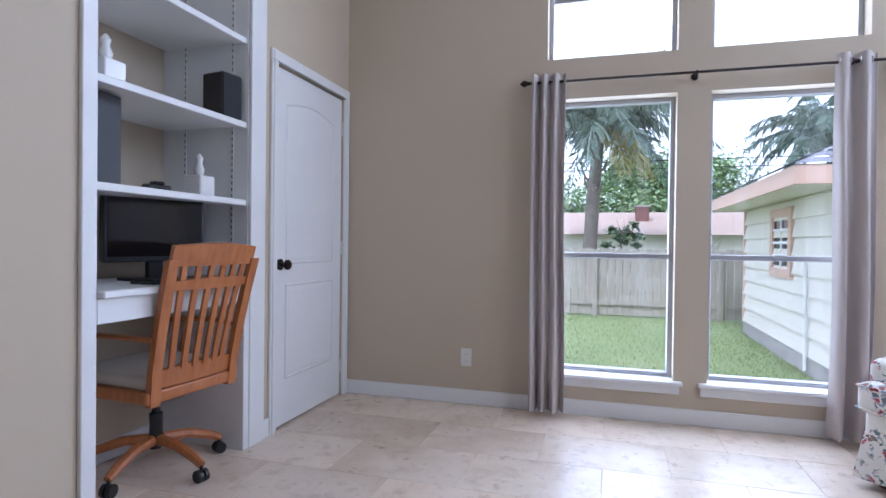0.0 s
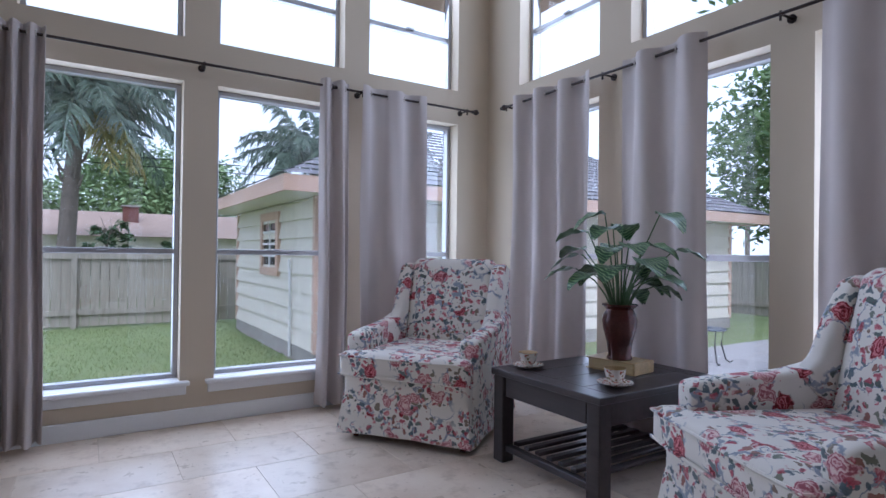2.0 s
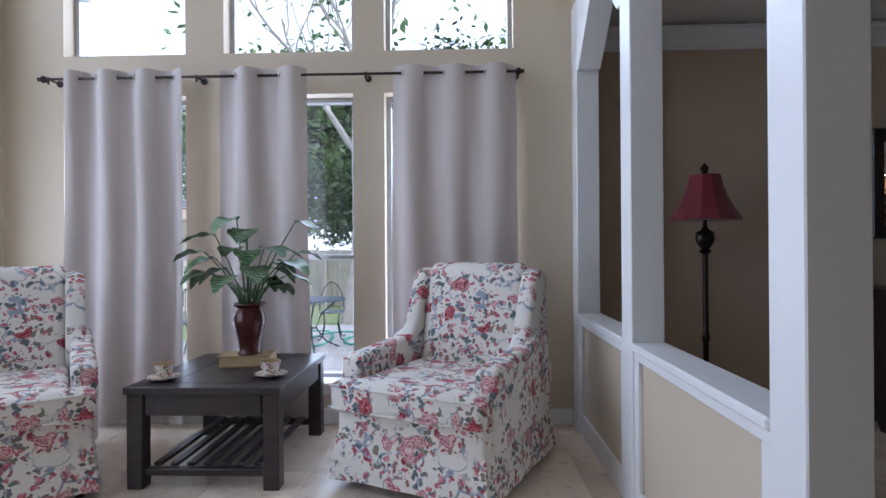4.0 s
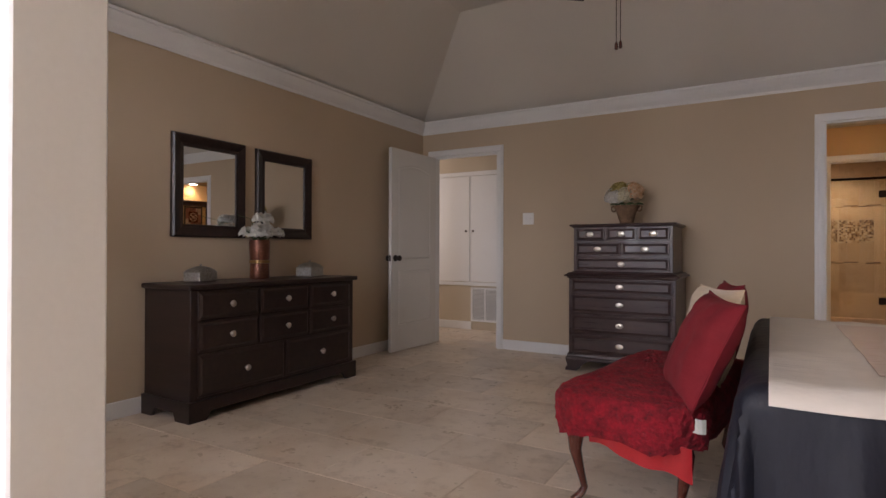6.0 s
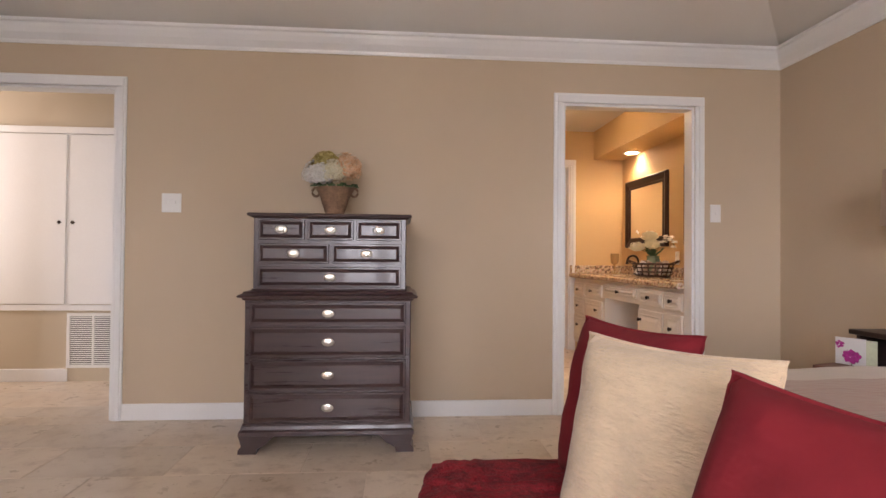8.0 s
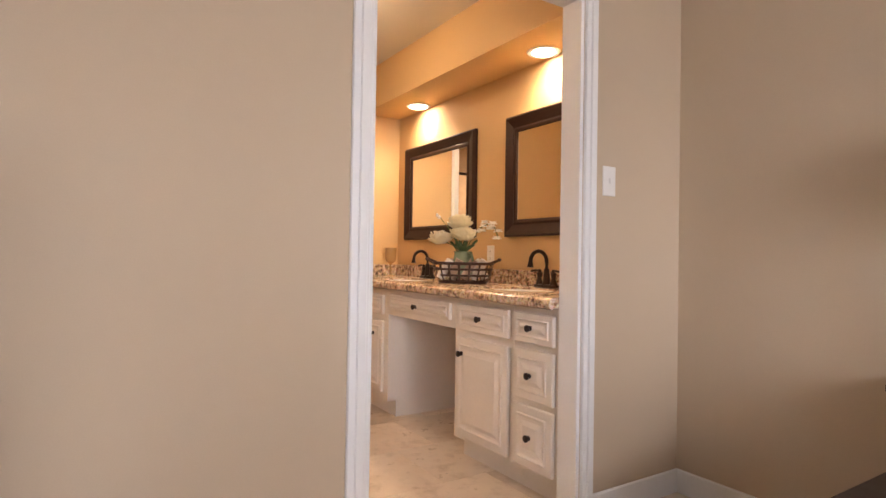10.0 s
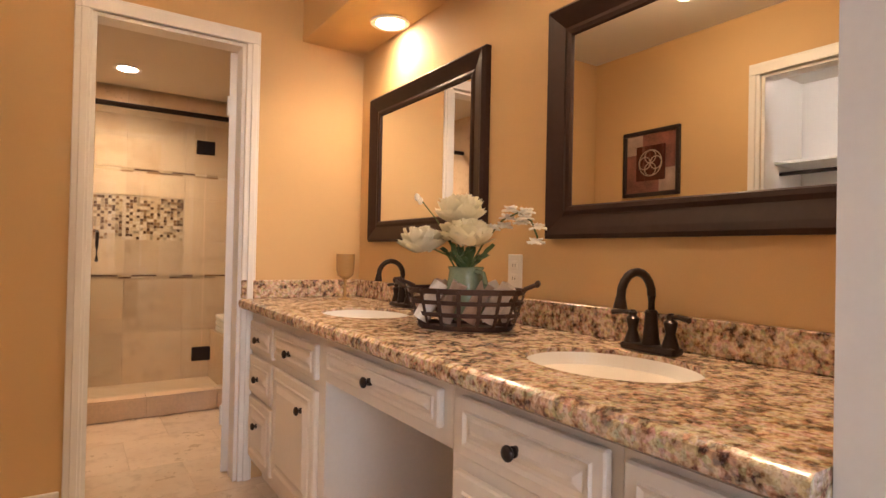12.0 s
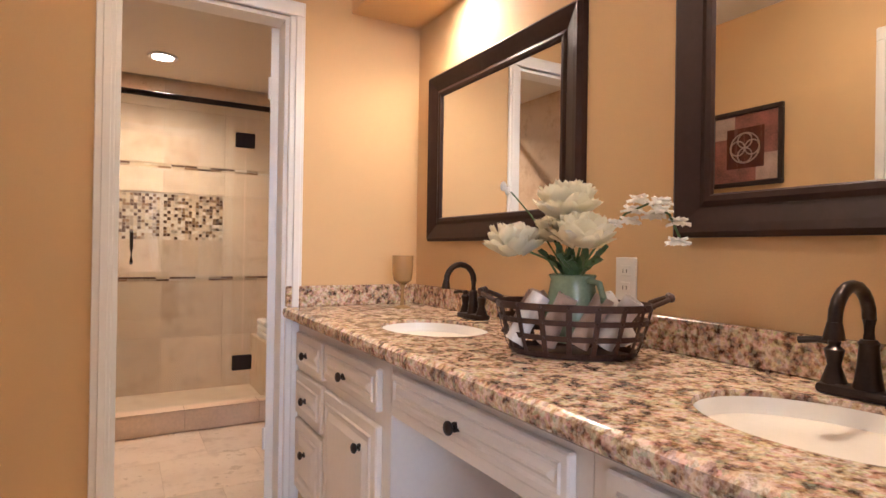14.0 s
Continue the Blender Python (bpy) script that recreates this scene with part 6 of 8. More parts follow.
for x0, x1, z0, z1 in ((-0.2, 0.2, 0.19, 0.215), (-0.2, 0.2, -0.215, -0.19), (-0.2, -0.175, -0.19, 0.19), (0.175, 0.2, -0.19, 0.19), (-0.008, 0.008, -0.19, 0.19)):
    box(bm, x0, 0, z0, x1, 0.012, z1, 0.002)
part("vent_frame", bm, "white", t)
# flat black sheet gives the gaps between the slats the shade of a duct
part("duct_shade", box(B(), -0.18, 0.0005, -0.195, 0.18, 0.002, 0.195), "black", t)
for i in range(24):
    z = -0.182 + i * 0.0158
    bm = box(B(), -0.175, 0.003, z - 0.0045, 0.175, 0.009, z + 0.0045)
    part("slat", bm, "white", t)
t = thing("hall_door", "white hall door seen edge on with brass hinges", "door", (2.66, -6.1, 0))
part("slab", box(B(), -0.03, -0.3, 0.01, 0.0, 0.45, 2.0, 0.002), "white", t)
for z in (0.95, 1.62, 1.84):
    part("hinge", box(B(), 0.0, 0.10, z - 0.02, 0.02, 0.14, z + 0.02, 0.003), "bronze", t)

# ---- bathroom ----
VX = -1.045                               # cabinet fronts
CTOP = 0.84


def front_x(bm, y0, y1, z0, z1, x, depth=0.02):
    """A raised-panel front that faces +x."""
    box(bm, x, y0, z0, x + depth, y1, z1, 0.004)
    fr = min(0.045, (y1 - y0) * 0.22, (z1 - z0) * 0.26)
    rings = []
    for o, d in ((fr * 0.75, 0.0005), (fr * 0.85, 0.006), (fr * 1.1, 0.001), (fr * 1.35, 0.001), (fr * 1.8, 0.009)):
        rings.append([bm.verts.new((x + depth + d, y, z)) for y, z in ((y0 + o, z0 + o), (y1 - o, z0 + o), (y1 - o, z1 - o), (y0 + o, z1 - o))])
    for a, c in zip(rings, rings[1:]):
        for i in range(4):
            bm.faces.new((a[i], a[(i + 1) % 4], c[(i + 1) % 4], c[i]))
    bm.faces.new(rings[-1])
    return bm


def knob_x(parent, y, z, x):
    bm = cyl(B(), (x, y, z), (x + 0.004, y, z), 0.011, seg=12)
    cyl(bm, (x, y, z), (x + 0.02, y, z), 0.006, seg=10)
    ball(bm, (x + 0.026, y, z), 0.009, 0.0155, 0.0155, 14, 8)
    part("knob", bm, "bronze", parent, "dark bronze knob", True)


def vanity_unit(label, y0, y1, fronts, floor_z=0.10):
    """fronts: (name, y0, y1, z0, z1, knob y, knob z)."""
    t = thing("vanity_cabinet", label, "cabinet", (0, y0, 0), 0, "vanity cabinets")
    inv = t.matrix_basis.inverted()
    part("body", box(B(), XV, y0 + 0.001, floor_z, VX, y1 - 0.001, 0.80), "cabinet", t, at=inv)
    if floor_z < 0.2:
        part("toe_kick", box(B(), XV, y0 + 0.001, 0, VX - 0.06, y1 - 0.001, 0.10), "cabinet", t, at=inv)
    for name, a, b2, z0, z1, ky, kz in fronts:
        fpart = part(name, front_x(B(), a, b2, z0, z1, VX), "cabinet", t, at=inv)
        bm = cyl(B(), (VX + 0.02, ky, kz), (VX + 0.032, ky, kz), 0.011, seg=12)
        cyl(bm, (VX + 0.02, ky, kz), (VX + 0.042, ky, kz), 0.006, seg=10)
        ball(bm, (VX + 0.046, ky, kz), 0.009, 0.0155, 0.0155, 14, 8)
        part("knob", bm, "bronze", fpart, "dark bronze knob", True)
    return t


VS = YC2 - 0.001
vanity_unit("antique white vanity drawer stack beside the shower doorway", YG + 0.002, -7.46, [
    ("drawer", -7.80, -7.475, 0.612, 0.745, -7.635, 0.675), ("drawer", -7.80, -7.475, 0.425, 0.590, -7.635, 0.505), ("drawer", -7.80, -7.475, 0.130, 0.405, -7.635, 0.305)])
vanity_unit("antique white vanity cabinet with a drawer and door", -7.46, -6.93, [
    ("drawer", -7.445, -6.985, 0.628, 0.748, -7.23, 0.68), ("door", -7.445, -6.985, 0.150, 0.590, -7.085, 0.505)])
vanity_unit("antique white drawer over the knee space", -6.93, -6.19, [("drawer", -6.885, -6.225, 0.672, 0.760, -6.555, 0.712)], 0.635)
vanity_unit("antique white vanity cabinet with a drawer and door", -6.19, -5.735, [
    ("drawer", -6.15, -5.755, 0.640, 0.765, -5.955, 0.705), ("door", -6.16, -5.755, 0.125, 0.605, -6.10, 0.525)])
vanity_unit("antique white vanity drawer stack beside the bedroom doorway", -5.735, VS, [
    ("drawer", -5.72, -5.475, 0.640, 0.765, -5.60, 0.705), ("drawer", -5.72, -5.475, 0.405, 0.615, -5.60, 0.51), ("drawer", -5.72, -5.475, 0.125, 0.38, -5.60, 0.255)])

SINKS = [(-1.255, -7.08), (-1.295, -5.975)]
SRX, SRY = 0.158, 0.20
X0, X1 = XV + 0.001, -1.0
top = thing("countertop", "brown speckled granite worktop with backsplash", "countertop", (XV, YG, CTOP))
inv = top.matrix_basis.inverted()
bm = B()
cuts = [YG + 0.001, SINKS[0][1] - 0.30, SINKS[0][1] + 0.30, SINKS[1][1] - 0.30, SINKS[1][1] + 0.30, VS]
for a, c in ((cuts[0], cuts[1]), (cuts[2], cuts[3]), (cuts[4], cuts[5])):
    part("slab", box(B(), X0, a, CTOP - 0.04, X1, c, CTOP), "granite", top, at=inv)
bm.free()
for sx, sy in SINKS:
    n = 48
    bm = B()
    ring_o, ring_i = [], []
    for k in range(n):
        a = 2 * math.pi * k / n
        ca, sa = math.cos(a), math.sin(a)
        s = 1e9
        if ca > 1e-9:
            s = min(s, (X1 - sx) / ca)
        if ca < -1e-9:
            s = min(s, (X0 - sx) / ca)
        if abs(sa) > 1e-9:
            s = min(s, 0.30 / abs(sa))
        ring_o.append((sx + s * ca, sy + s * sa))
        ring_i.append((sx + SRX * ca, sy + SRY * sa))
    corners = [(X1, sy + 0.30), (X0, sy + 0.30), (X0, sy - 0.30), (X1, sy - 0.30)]
    for cx, cy in corners:
        k = min(range(n), key=lambda i: (ring_o[i][0] - cx) ** 2 + (ring_o[i][1] - cy) ** 2)
        ring_o[k] = (cx, cy)
    lv = [[bm.verts.new((x, y, z)) for x, y in r] for r, z in ((ring_o, CTOP - 0.04), (ring_o, CTOP), (ring_i, CTOP), (ring_i, CTOP - 0.04))]
    for a, c in zip(lv, lv[1:] + lv[:1]):
        for i in range(n):
            bm.faces.new((a[i], a[(i + 1) % n], c[(i + 1) % n], c[i]))
    part("slab", bm, "granite", top, at=inv)
bm = B()
pts = [(X1 + 0.004, CTOP - 0.046), (X1 + 0.016, CTOP - 0.038), (X1 + 0.02, CTOP - 0.022), (X1 + 0.017, CTOP - 0.008), (X1 + 0.006, CTOP), (X1, CTOP), (X1, CTOP - 0.046)]
extrude(bm, [(x, z) for x, z in pts], "y", YG + 0.001, VS)
part("front_edge", bm, "granite", top, "rounded granite edge", True, at=inv)
part("backsplash", box(B(), X0, YG + 0.001, CTOP + 0.0005, X0 + 0.02, VS, 0.925, 0.003), "granite", top, at=inv)
part("side_splash", box(B(), X0 + 0.02, YG + 0.001, CTOP + 0.0005, X1 + 0.01, YG + 0.021, 0.925, 0.003), "granite", top, at=inv)
for sx, sy in SINKS:
    t = thing("sink", "oval white ceramic undermount sink", "sink", (sx, sy, CTOP - 0.134), 0, "vanity sinks")
    bm = B()
    prof = [(0.97, 0.124), (0.965, 0.118), (0.95, 0.09), (0.86, 0.04), (0.62, 0.01), (0.3, 0.0), (0.09, -0.002)]
    rings = [[bm.verts.new((SRX * k * 1.02 * math.cos(2 * math.pi * i / 40), SRY * k * 1.02 * math.sin(2 * math.pi * i / 40), z)) for i in range(40)] for k, z in prof]
    for a, c in zip(rings, rings[1:]):
        for i in range(40):
            bm.faces.new((a[i], a[(i + 1) % 40], c[(i + 1) % 40], c[i]))
    bm.faces.new(rings[-1])
    part("bowl", bm, "ceramic", t, smooth=True)
    part("drain", cyl(B(), (0, 0, -0.001), (0, 0, 0.004), 0.02, seg=18), "bronze", t)


def faucet(at):
    t = thing("faucet", "oil-rubbed bronze faucet with a gooseneck spout", "faucet", at, 0, "vanity faucets")
    part("base", rounded(box(B(), -0.028, -0.082, 0, 0.028, 0.082, 0.022), 0.01, 2), "bronze", t, smooth=True)
    bm = lathe(B(), [(0.026, 0.02), (0.022, 0.035), (0.018, 0.07), (0.016, 0.10), (0.018, 0.105), (0.013, 0.112)], seg=16)
    pts = [(0, 0, 0.105), (0, 0, 0.15)] + [(0.062 - 0.062 * math.cos(a), 0, 0.15 + 0.062 * math.sin(a)) for a in [k * math.pi / 10 for k in range(1, 10)]] + [(0.124, 0, 0.145)]
    tube(bm, pts, 0.0115, 12)
    cyl(bm, (0.124, 0, 0.15), (0.126, 0, 0.12), 0.012, 0.018, 14)
    part("spout", bm, "bronze", t, smooth=True)
    for s in (-1, 1):
        bm = lathe(B(), [(0.024, 0.018), (0.02, 0.03), (0.012, 0.055), (0.016, 0.075), (0.018, 0.085), (0.01, 0.092), (0.012, 0.10), (0.006, 0.108)], (0, s * 0.058, 0), 14)
        h = part("handle", bm, "bronze", t, smooth=True)
        part("lever", tube(B(), [(0, s * 0.058, 0.098), (0.006, s * 0.085, 0.101), (0.012, s * 0.118, 0.096)], 0.006, 8, 0.0075), "bronze", h, smooth=True)
    return t


for sx, sy in SINKS:
    faucet((-1.49, sy - (0.14 if sy < -6.5 else 0.04), CTOP)).scale = (0.9, 0.9, 0.9)

framed_mirror((XV + 0.002, -7.235, 1.47), 90, 0.93, 0.705, 0.10, "frame_dark", "large bathroom mirror in a wide bronze frame")
framed_mirror((XV + 0.002, -5.975, 1.47), 90, 0.96, 0.705, 0.10, "frame_dark", "large bathroom mirror in a wide bronze frame")


def can_light(at, r=0.075, mat="bulb"):
    t = thing("recessed_light", "lit round recessed ceiling light with white ring", "ceiling light", at, 0, "recessed lights")
    part("trim_ring", lathe(B(), [(r * 0.78, 0.004), (r * 0.8, -0.003), (r * 1.12, -0.006), (r * 1.18, 0.0)], seg=32), "white", t, smooth=True)
    part("lens", cyl(B(), (0, 0, -0.005), (0, 0, -0.001), r * 0.8, seg=32), mat, t, "glowing frosted lens")


for cy in (-7.385, -6.06):
    can_light((-1.49, cy, 2.086))
can_light((-0.62, -9.50, 2.275 - 0.006))
# made-up fitting, added only to go with the bathroom fill lamp
can_light((-0.5, -6.7, HC - 0.006))

outlet((XV, -6.615, 1.01), 90, "white outlet above the granite backsplash")

# basket of towels with the flower jug
M["iron"] = plain("brown_iron_band", (0.075, 0.045, 0.035), 0.45, 0.6, var=0.3, scale=20)
t = thing("wire_basket", "oval brown iron strap basket with loop handles", "basket", (-1.33, -6.55, CTOP), 44)
t.scale = (1.0, 0.84, 1.0)


def basket_pt(a, z):
    k = 0.78 + 0.22 * (z / 0.115) ** 0.7
    return Vector((0.115 * k * math.cos(a), 0.215 * k * math.sin(a), z + 0.003))


for z in (0.006, 0.045, 0.08, 0.113):
    bm = B()
    h = 0.012 if z < 0.1 else 0.016
    sheet(bm, 56, 1, lambda u, v: basket_pt(2 * math.pi * u, z + (v - 0.5) * h), 0.0025)
    part("hoop", bm, "iron", t, smooth=True)
for i in range(18):
    a = 2 * math.pi * i / 18
    bm = B()
    sheet(bm, 1, 6, lambda u, v: basket_pt(a + (u - 0.5) * 0.012 / 0.16, 0.004 + 0.108 * v) * 1.006, 0.002)
    for z in (0.045, 0.08, 0.113):
        ball(bm, basket_pt(a, z) * 1.012, 0.004, u=8, v=5)
    part("strap", bm, "iron", t)
part("bottom", sheet(B(), 24, 4, lambda u, v: Vector((0.09 * v * math.cos(2 * math.pi * u), 0.167 * v * math.sin(2 * math.pi * u), 0.004)), 0.002), "iron", t)
for s in (-1, 1):
    ringp = [(0.0 + 0.05 * math.cos(k * math.pi / 8), s * (0.205 + 0.055 * math.sin(k * math.pi / 8)), 0.122 + 0.02 * math.sin(k * math.pi / 8)) for k in range(9)]
    bm = tube(B(), ringp, 0.006, 8)
    for dx in (-0.025, 0.0, 0.025):
        ball(bm, (dx, s * (0.205 + 0.05), 0.141), 0.010, u=10, v=7)
    part("handle", bm, "iron", t, smooth=True)
M["towel_white"] = cloth("white_terry", (0.74, 0.69, 0.62), 0.95, 0.06, 20, 260, 0.8, 0.3, 0.004)
M["towel_tan"] = cloth("taupe_terry", (0.42, 0.30, 0.22), 0.95, 0.08, 20, 260, 0.8, 0.3, 0.004)
rnd = random.Random(5)
for i, (dx, dy, tilt, spin, mt) in enumerate(((0.05, -0.12, 60, 20, "towel_white"), (0.06, -0.04, 65, -15, "towel_tan"), (0.06, 0.05, 62, 10, "towel_tan"), (0.05, 0.12, 58, -12, "towel_white"), (-0.03, -0.13, 60, 40, "towel_tan"),
                                             (-0.045, 0.06, 65, 160, "towel_white"), (-0.05, 0.12, 60, 200, "towel_white"), (-0.04, -0.06, 55, 180, "towel_tan"))):
    tw = thing("rolled_towel", "rolled %s face towel standing in the iron basket" % ("white" if mt == "towel_white" else "taupe"), "towel", (0, 0, 0), 0, "rolled towels")
    tw.matrix_basis = pose(-1.33, -6.55, CTOP + 0.085, 0, 0, 44) @ pose(dx * 0.8, dy * 0.84, 0, 0, 0, spin) @ pose(0, 0, 0, tilt - 90, 0, 0)

    def roll(u, v):
        a = u * 2 * math.pi * 2.6
        r = 0.006 + 0.0085 * a / (2 * math.pi) + 0.0015 * math.sin(7 * v + a)
        return (r * math.cos(a), r * math.sin(a), (v - 0.5) * 0.125)
    part("roll", sheet(B(), 60, 4, roll, 0.004), mt, tw, smooth=True)

M["celadon"] = plain("green_glazed_ceramic", (0.23, 0.30, 0.19), 0.18, var=0.2, scale=14)
jug = thing("flower_jug", "green glazed jug of cream peonies and orchids", "flower arrangement", (-1.33, -6.55, CTOP + 0.03))
part("jug", lathe(B(), [(0.045, 0), (0.058, 0.02), (0.064, 0.07), (0.054, 0.12), (0.050, 0.145), (0.056, 0.155), (0.052, 0.157), (0.045, 0.13), (0, 0.10)], seg=28), "celadon", jug, smooth=True)
part("handle", tube(B(), [(0, 0.05, 0.145), (0, 0.085, 0.14), (0, 0.098, 0.11), (0, 0.085, 0.07), (0, 0.06, 0.05)], 0.0075, 8), "celadon", jug, smooth=True)
rnd = random.Random(12)
for c, r in (((0.04, 0.02, 0.315), 0.10), ((0.10, -0.10, 0.225), 0.095), ((0.05, 0.085, 0.245), 0.09), ((-0.01, -0.075, 0.255), 0.08)):
    st = part("stem", tube(B(), [(0, 0, 0.1), (c[0] * 0.4, c[1] * 0.4, 0.19), c], 0.003, 6), "stem", jug)
    part("flower", peony(B(), c, r * 0.62, rnd), "petal_cream", st, "cream peony", True)
for k in range(16):
    a = rnd.uniform(0, 6.28)
    bm = leaf_blade(B(), (0.02 * math.cos(a), 0.02 * math.sin(a), 0.15), (0.7 * math.cos(a), 0.7 * math.sin(a), 1.0), rnd.uniform(0.07, 0.13), 0.014, 0.02, 5, 2)
    part("leaf", bm, "leaf_green", jug)
pts = [(0, 0.01, 0.15), (-0.02, 0.06, 0.23), (-0.04, 0.12, 0.295), (-0.055, 0.17, 0.315), (-0.065, 0.215, 0.29), (-0.07, 0.24, 0.235)]
st = part("orchid_stem", tube(B(), pts, 0.0025, 6), "stem", jug)
for k, (y, z) in enumerate(((0.10, 0.275), (0.13, 0.305), (0.16, 0.325), (0.19, 0.32), (0.205, 0.30), (0.175, 0.29), (0.14, 0.28), (0.225, 0.275), (0.24, 0.235))):
    part("blossom", bloom(B(), (-0.3 * y + 0.012 * (-1) ** k, y, z), 0.026, 2, rnd, 0.4), "petal_white", st)
st = part("twig", tube(B(), [(0, -0.02, 0.16), (0.03, -0.12, 0.30), (0.05, -0.175, 0.36), (0.06, -0.21, 0.375)], 0.002, 5), "stem", jug)
for y, z in ((-0.20, 0.378), (-0.185, 0.365)):
    part("bud", ball(B(), (-0.29 * y, y, z), 0.009, 0.009, 0.013, 8, 6), "petal_white", st)

m, nt, b = node_mat("amber_glass", 0.25)
b.inputs["Base Color"].default_value, b.inputs["Transmission Weight"].default_value = (0.75, 0.50, 0.22, 1), 0.6
M["amber"] = m
t = thing("candle_holder", "amber glass goblet candle holder on the granite", "candle holder", (-1.42, -7.65, CTOP))
part("stem", lathe(B(), [(0.035, 0), (0.034, 0.004), (0.008, 0.012), (0.006, 0.08), (0.014, 0.098)], seg=20), "amber", t, smooth=True)
part("cup", lathe(B(), [(0.014, 0.096), (0.036, 0.112), (0.042, 0.14), (0.044, 0.215), (0.0415, 0.215), (0.039, 0.14), (0.03, 0.118), (0.0, 0.108)], seg=24), "amber", t, smooth=True)
part("candle", cyl(B(), (0, 0, 0.116), (0, 0, 0.17), 0.027, seg=18), "petal_cream", t, "cream candle")

# shower room door, curb, glass and tiled walls
d = thing("shower_room_door", "open white door seen edge on in its frame", "door", (SD[0] + 0.012, YG - 0.105, 0), -13)
part("slab", box(B(), 0.0, -0.60, 0.01, 0.035, -0.004, 2.005, 0.002), "white", d)
for z in (0.28, 1.75):
    bm = box(B(), 0.035, -0.045, z - 0.045, 0.038, -0.006, z + 0.045)
    cyl(bm, (0.040, -0.004, z - 0.045), (0.040, -0.004, z + 0.045), 0.006, seg=8)
    part("hinge", bm, "white", d)

bm = B()
box(bm, XV, YS - 0.06, 0, 0.05, YS + 0.06, 0.12, 0.004)
struct("shower_curb", bm, "grout", "travertine shower curb")
struct("floor_shower", box(B(), XV - 0.05, YSB - 0.1, -0.03, 0.06, YS - 0.055, 0.03), "shower_trav", "travertine shower floor")
bm = B()
box(bm, XV, YSB - 0.1, 0, 0.05, YSB - 0.05, HC)
struct("wall_shower_back", bm, "grout", "grouted shower wall behind the tiles")
bm = B()
box(bm, XV, YSB - 0.05, 0, XV + 0.3, YS - 0.10, 0.42, 0.004)
struct("shower_seat", bm, "shower_trav", "travertine shower bench in the corner")
sg = thing("shower_enclosure", "frameless glass shower door with bronze hinges", "shower door", (-0.6, YS, 0.12))
inv = sg.matrix_basis.inverted()
g = part("glass_door", box(B(), -1.07, YS - 0.005, 0.138, -0.30, YS + 0.005, 1.938), "shower_glass", sg, at=inv)
g.visible_shadow = False
g2 = part("fixed_pane", box(B(), XV + 0.003, YS - 0.005, 0.132, -1.076, YS + 0.005, 1.938), "shower_glass", sg, at=inv)
g2.visible_shadow = False
for z in (0.365, 1.745):
    bm = B()
    for y0, y1 in ((-0.014, -0.005), (0.005, 0.014)):
        box(bm, -1.128, YS + y0, z - 0.045, -1.014, YS + y1, z + 0.045, 0.003)
    part("hinge", bm, "bronze", sg, "dark bronze plate hinge", at=inv)
bm = tube(B(), [(-0.46, YS + 0.006, 0.98), (-0.46, YS + 0.05, 0.99), (-0.46, YS + 0.055, 1.07), (-0.46, YS + 0.05, 1.15), (-0.46, YS + 0.006, 1.16)], 0.009, 10)
part("pull_handle", bm, "bronze", sg, smooth=True, at=inv)
part("header_bar", cyl(B(), (XV + 0.002, YS, 1.956), (0.05, YS, 1.956), 0.017, seg=14), "bronze", sg, "bronze header bar", at=inv)
t = thing("folded_towel", "folded white towels on the shower bench", "towel", (XV + 0.2, -9.75, 0.42))
for k in range(3):
    part("fold", rounded(box(B(), -0.09, -0.13, 0.004 + 0.045 * k, 0.09, 0.13, 0.045 + 0.045 * k), 0.015, 2), "towel_white", t, smooth=True)

# art on the wall across from the vanity, and the closet behind it
M["art"] = plain("rust_and_plum_print", (0.22, 0.08, 0.06), 0.6, var=0.7, scale=9)
M["art_pale"] = plain("stone_print", (0.42, 0.30, 0.24), 0.6, var=0.3, scale=14)
for z0 in (1.455, 0.99):
    t = thing("framed_art", "dark framed print with a knot motif", "picture", (XR - 0.001, -7.39, z0 + 0.21), 90, "framed prints")
    t.matrix_basis = pose(XR - 0.001, -7.39, z0 + 0.21, 0, 0, -90)
    bm = B()
    for x0, x1, a, c in ((-0.205, 0.205, 0.185, 0.21), (-0.205, 0.205, -0.21, -0.185), (-0.205, -0.18, -0.185, 0.185), (0.18, 0.205, -0.185, 0.185)):
        box(bm, x0, -0.022, a, x1, 0, c, 0.003)
    part("frame", bm, "espresso", t)
    part("print", box(B(), -0.18, -0.008, -0.185, 0.18, -0.004, 0.185), "art", t)
    part("patch", box(box(B(), -0.178, -0.010, -0.18, -0.06, -0.0085, -0.04), 0.06, -0.010, 0.06, 0.178, -0.0085, 0.18), "art_pale", t)
    bm = box(B(), -0.105, -0.012, -0.11, 0.105, -0.0105, 0.11)
    part("motif_field", bm, "mahogany", t)
    bm = B()
    for k in range(4):
        a = k * math.pi / 2
        c = (0.04 * math.cos(a), 0.04 * math.sin(a))
        tube(bm, [(c[0] + 0.04 * math.cos(q), -0.014, c[1] + 0.04 * math.sin(q)) for q in [j * math.pi / 8 for j in range(17)]], 0.004, 5)
    tube(bm, [(0.082 * math.cos(q), -0.014, 0.082 * math.sin(q)) for q in [j * math.pi / 12 for j in range(25)]], 0.004, 5)
    part("knot", bm, "art_pale", t)
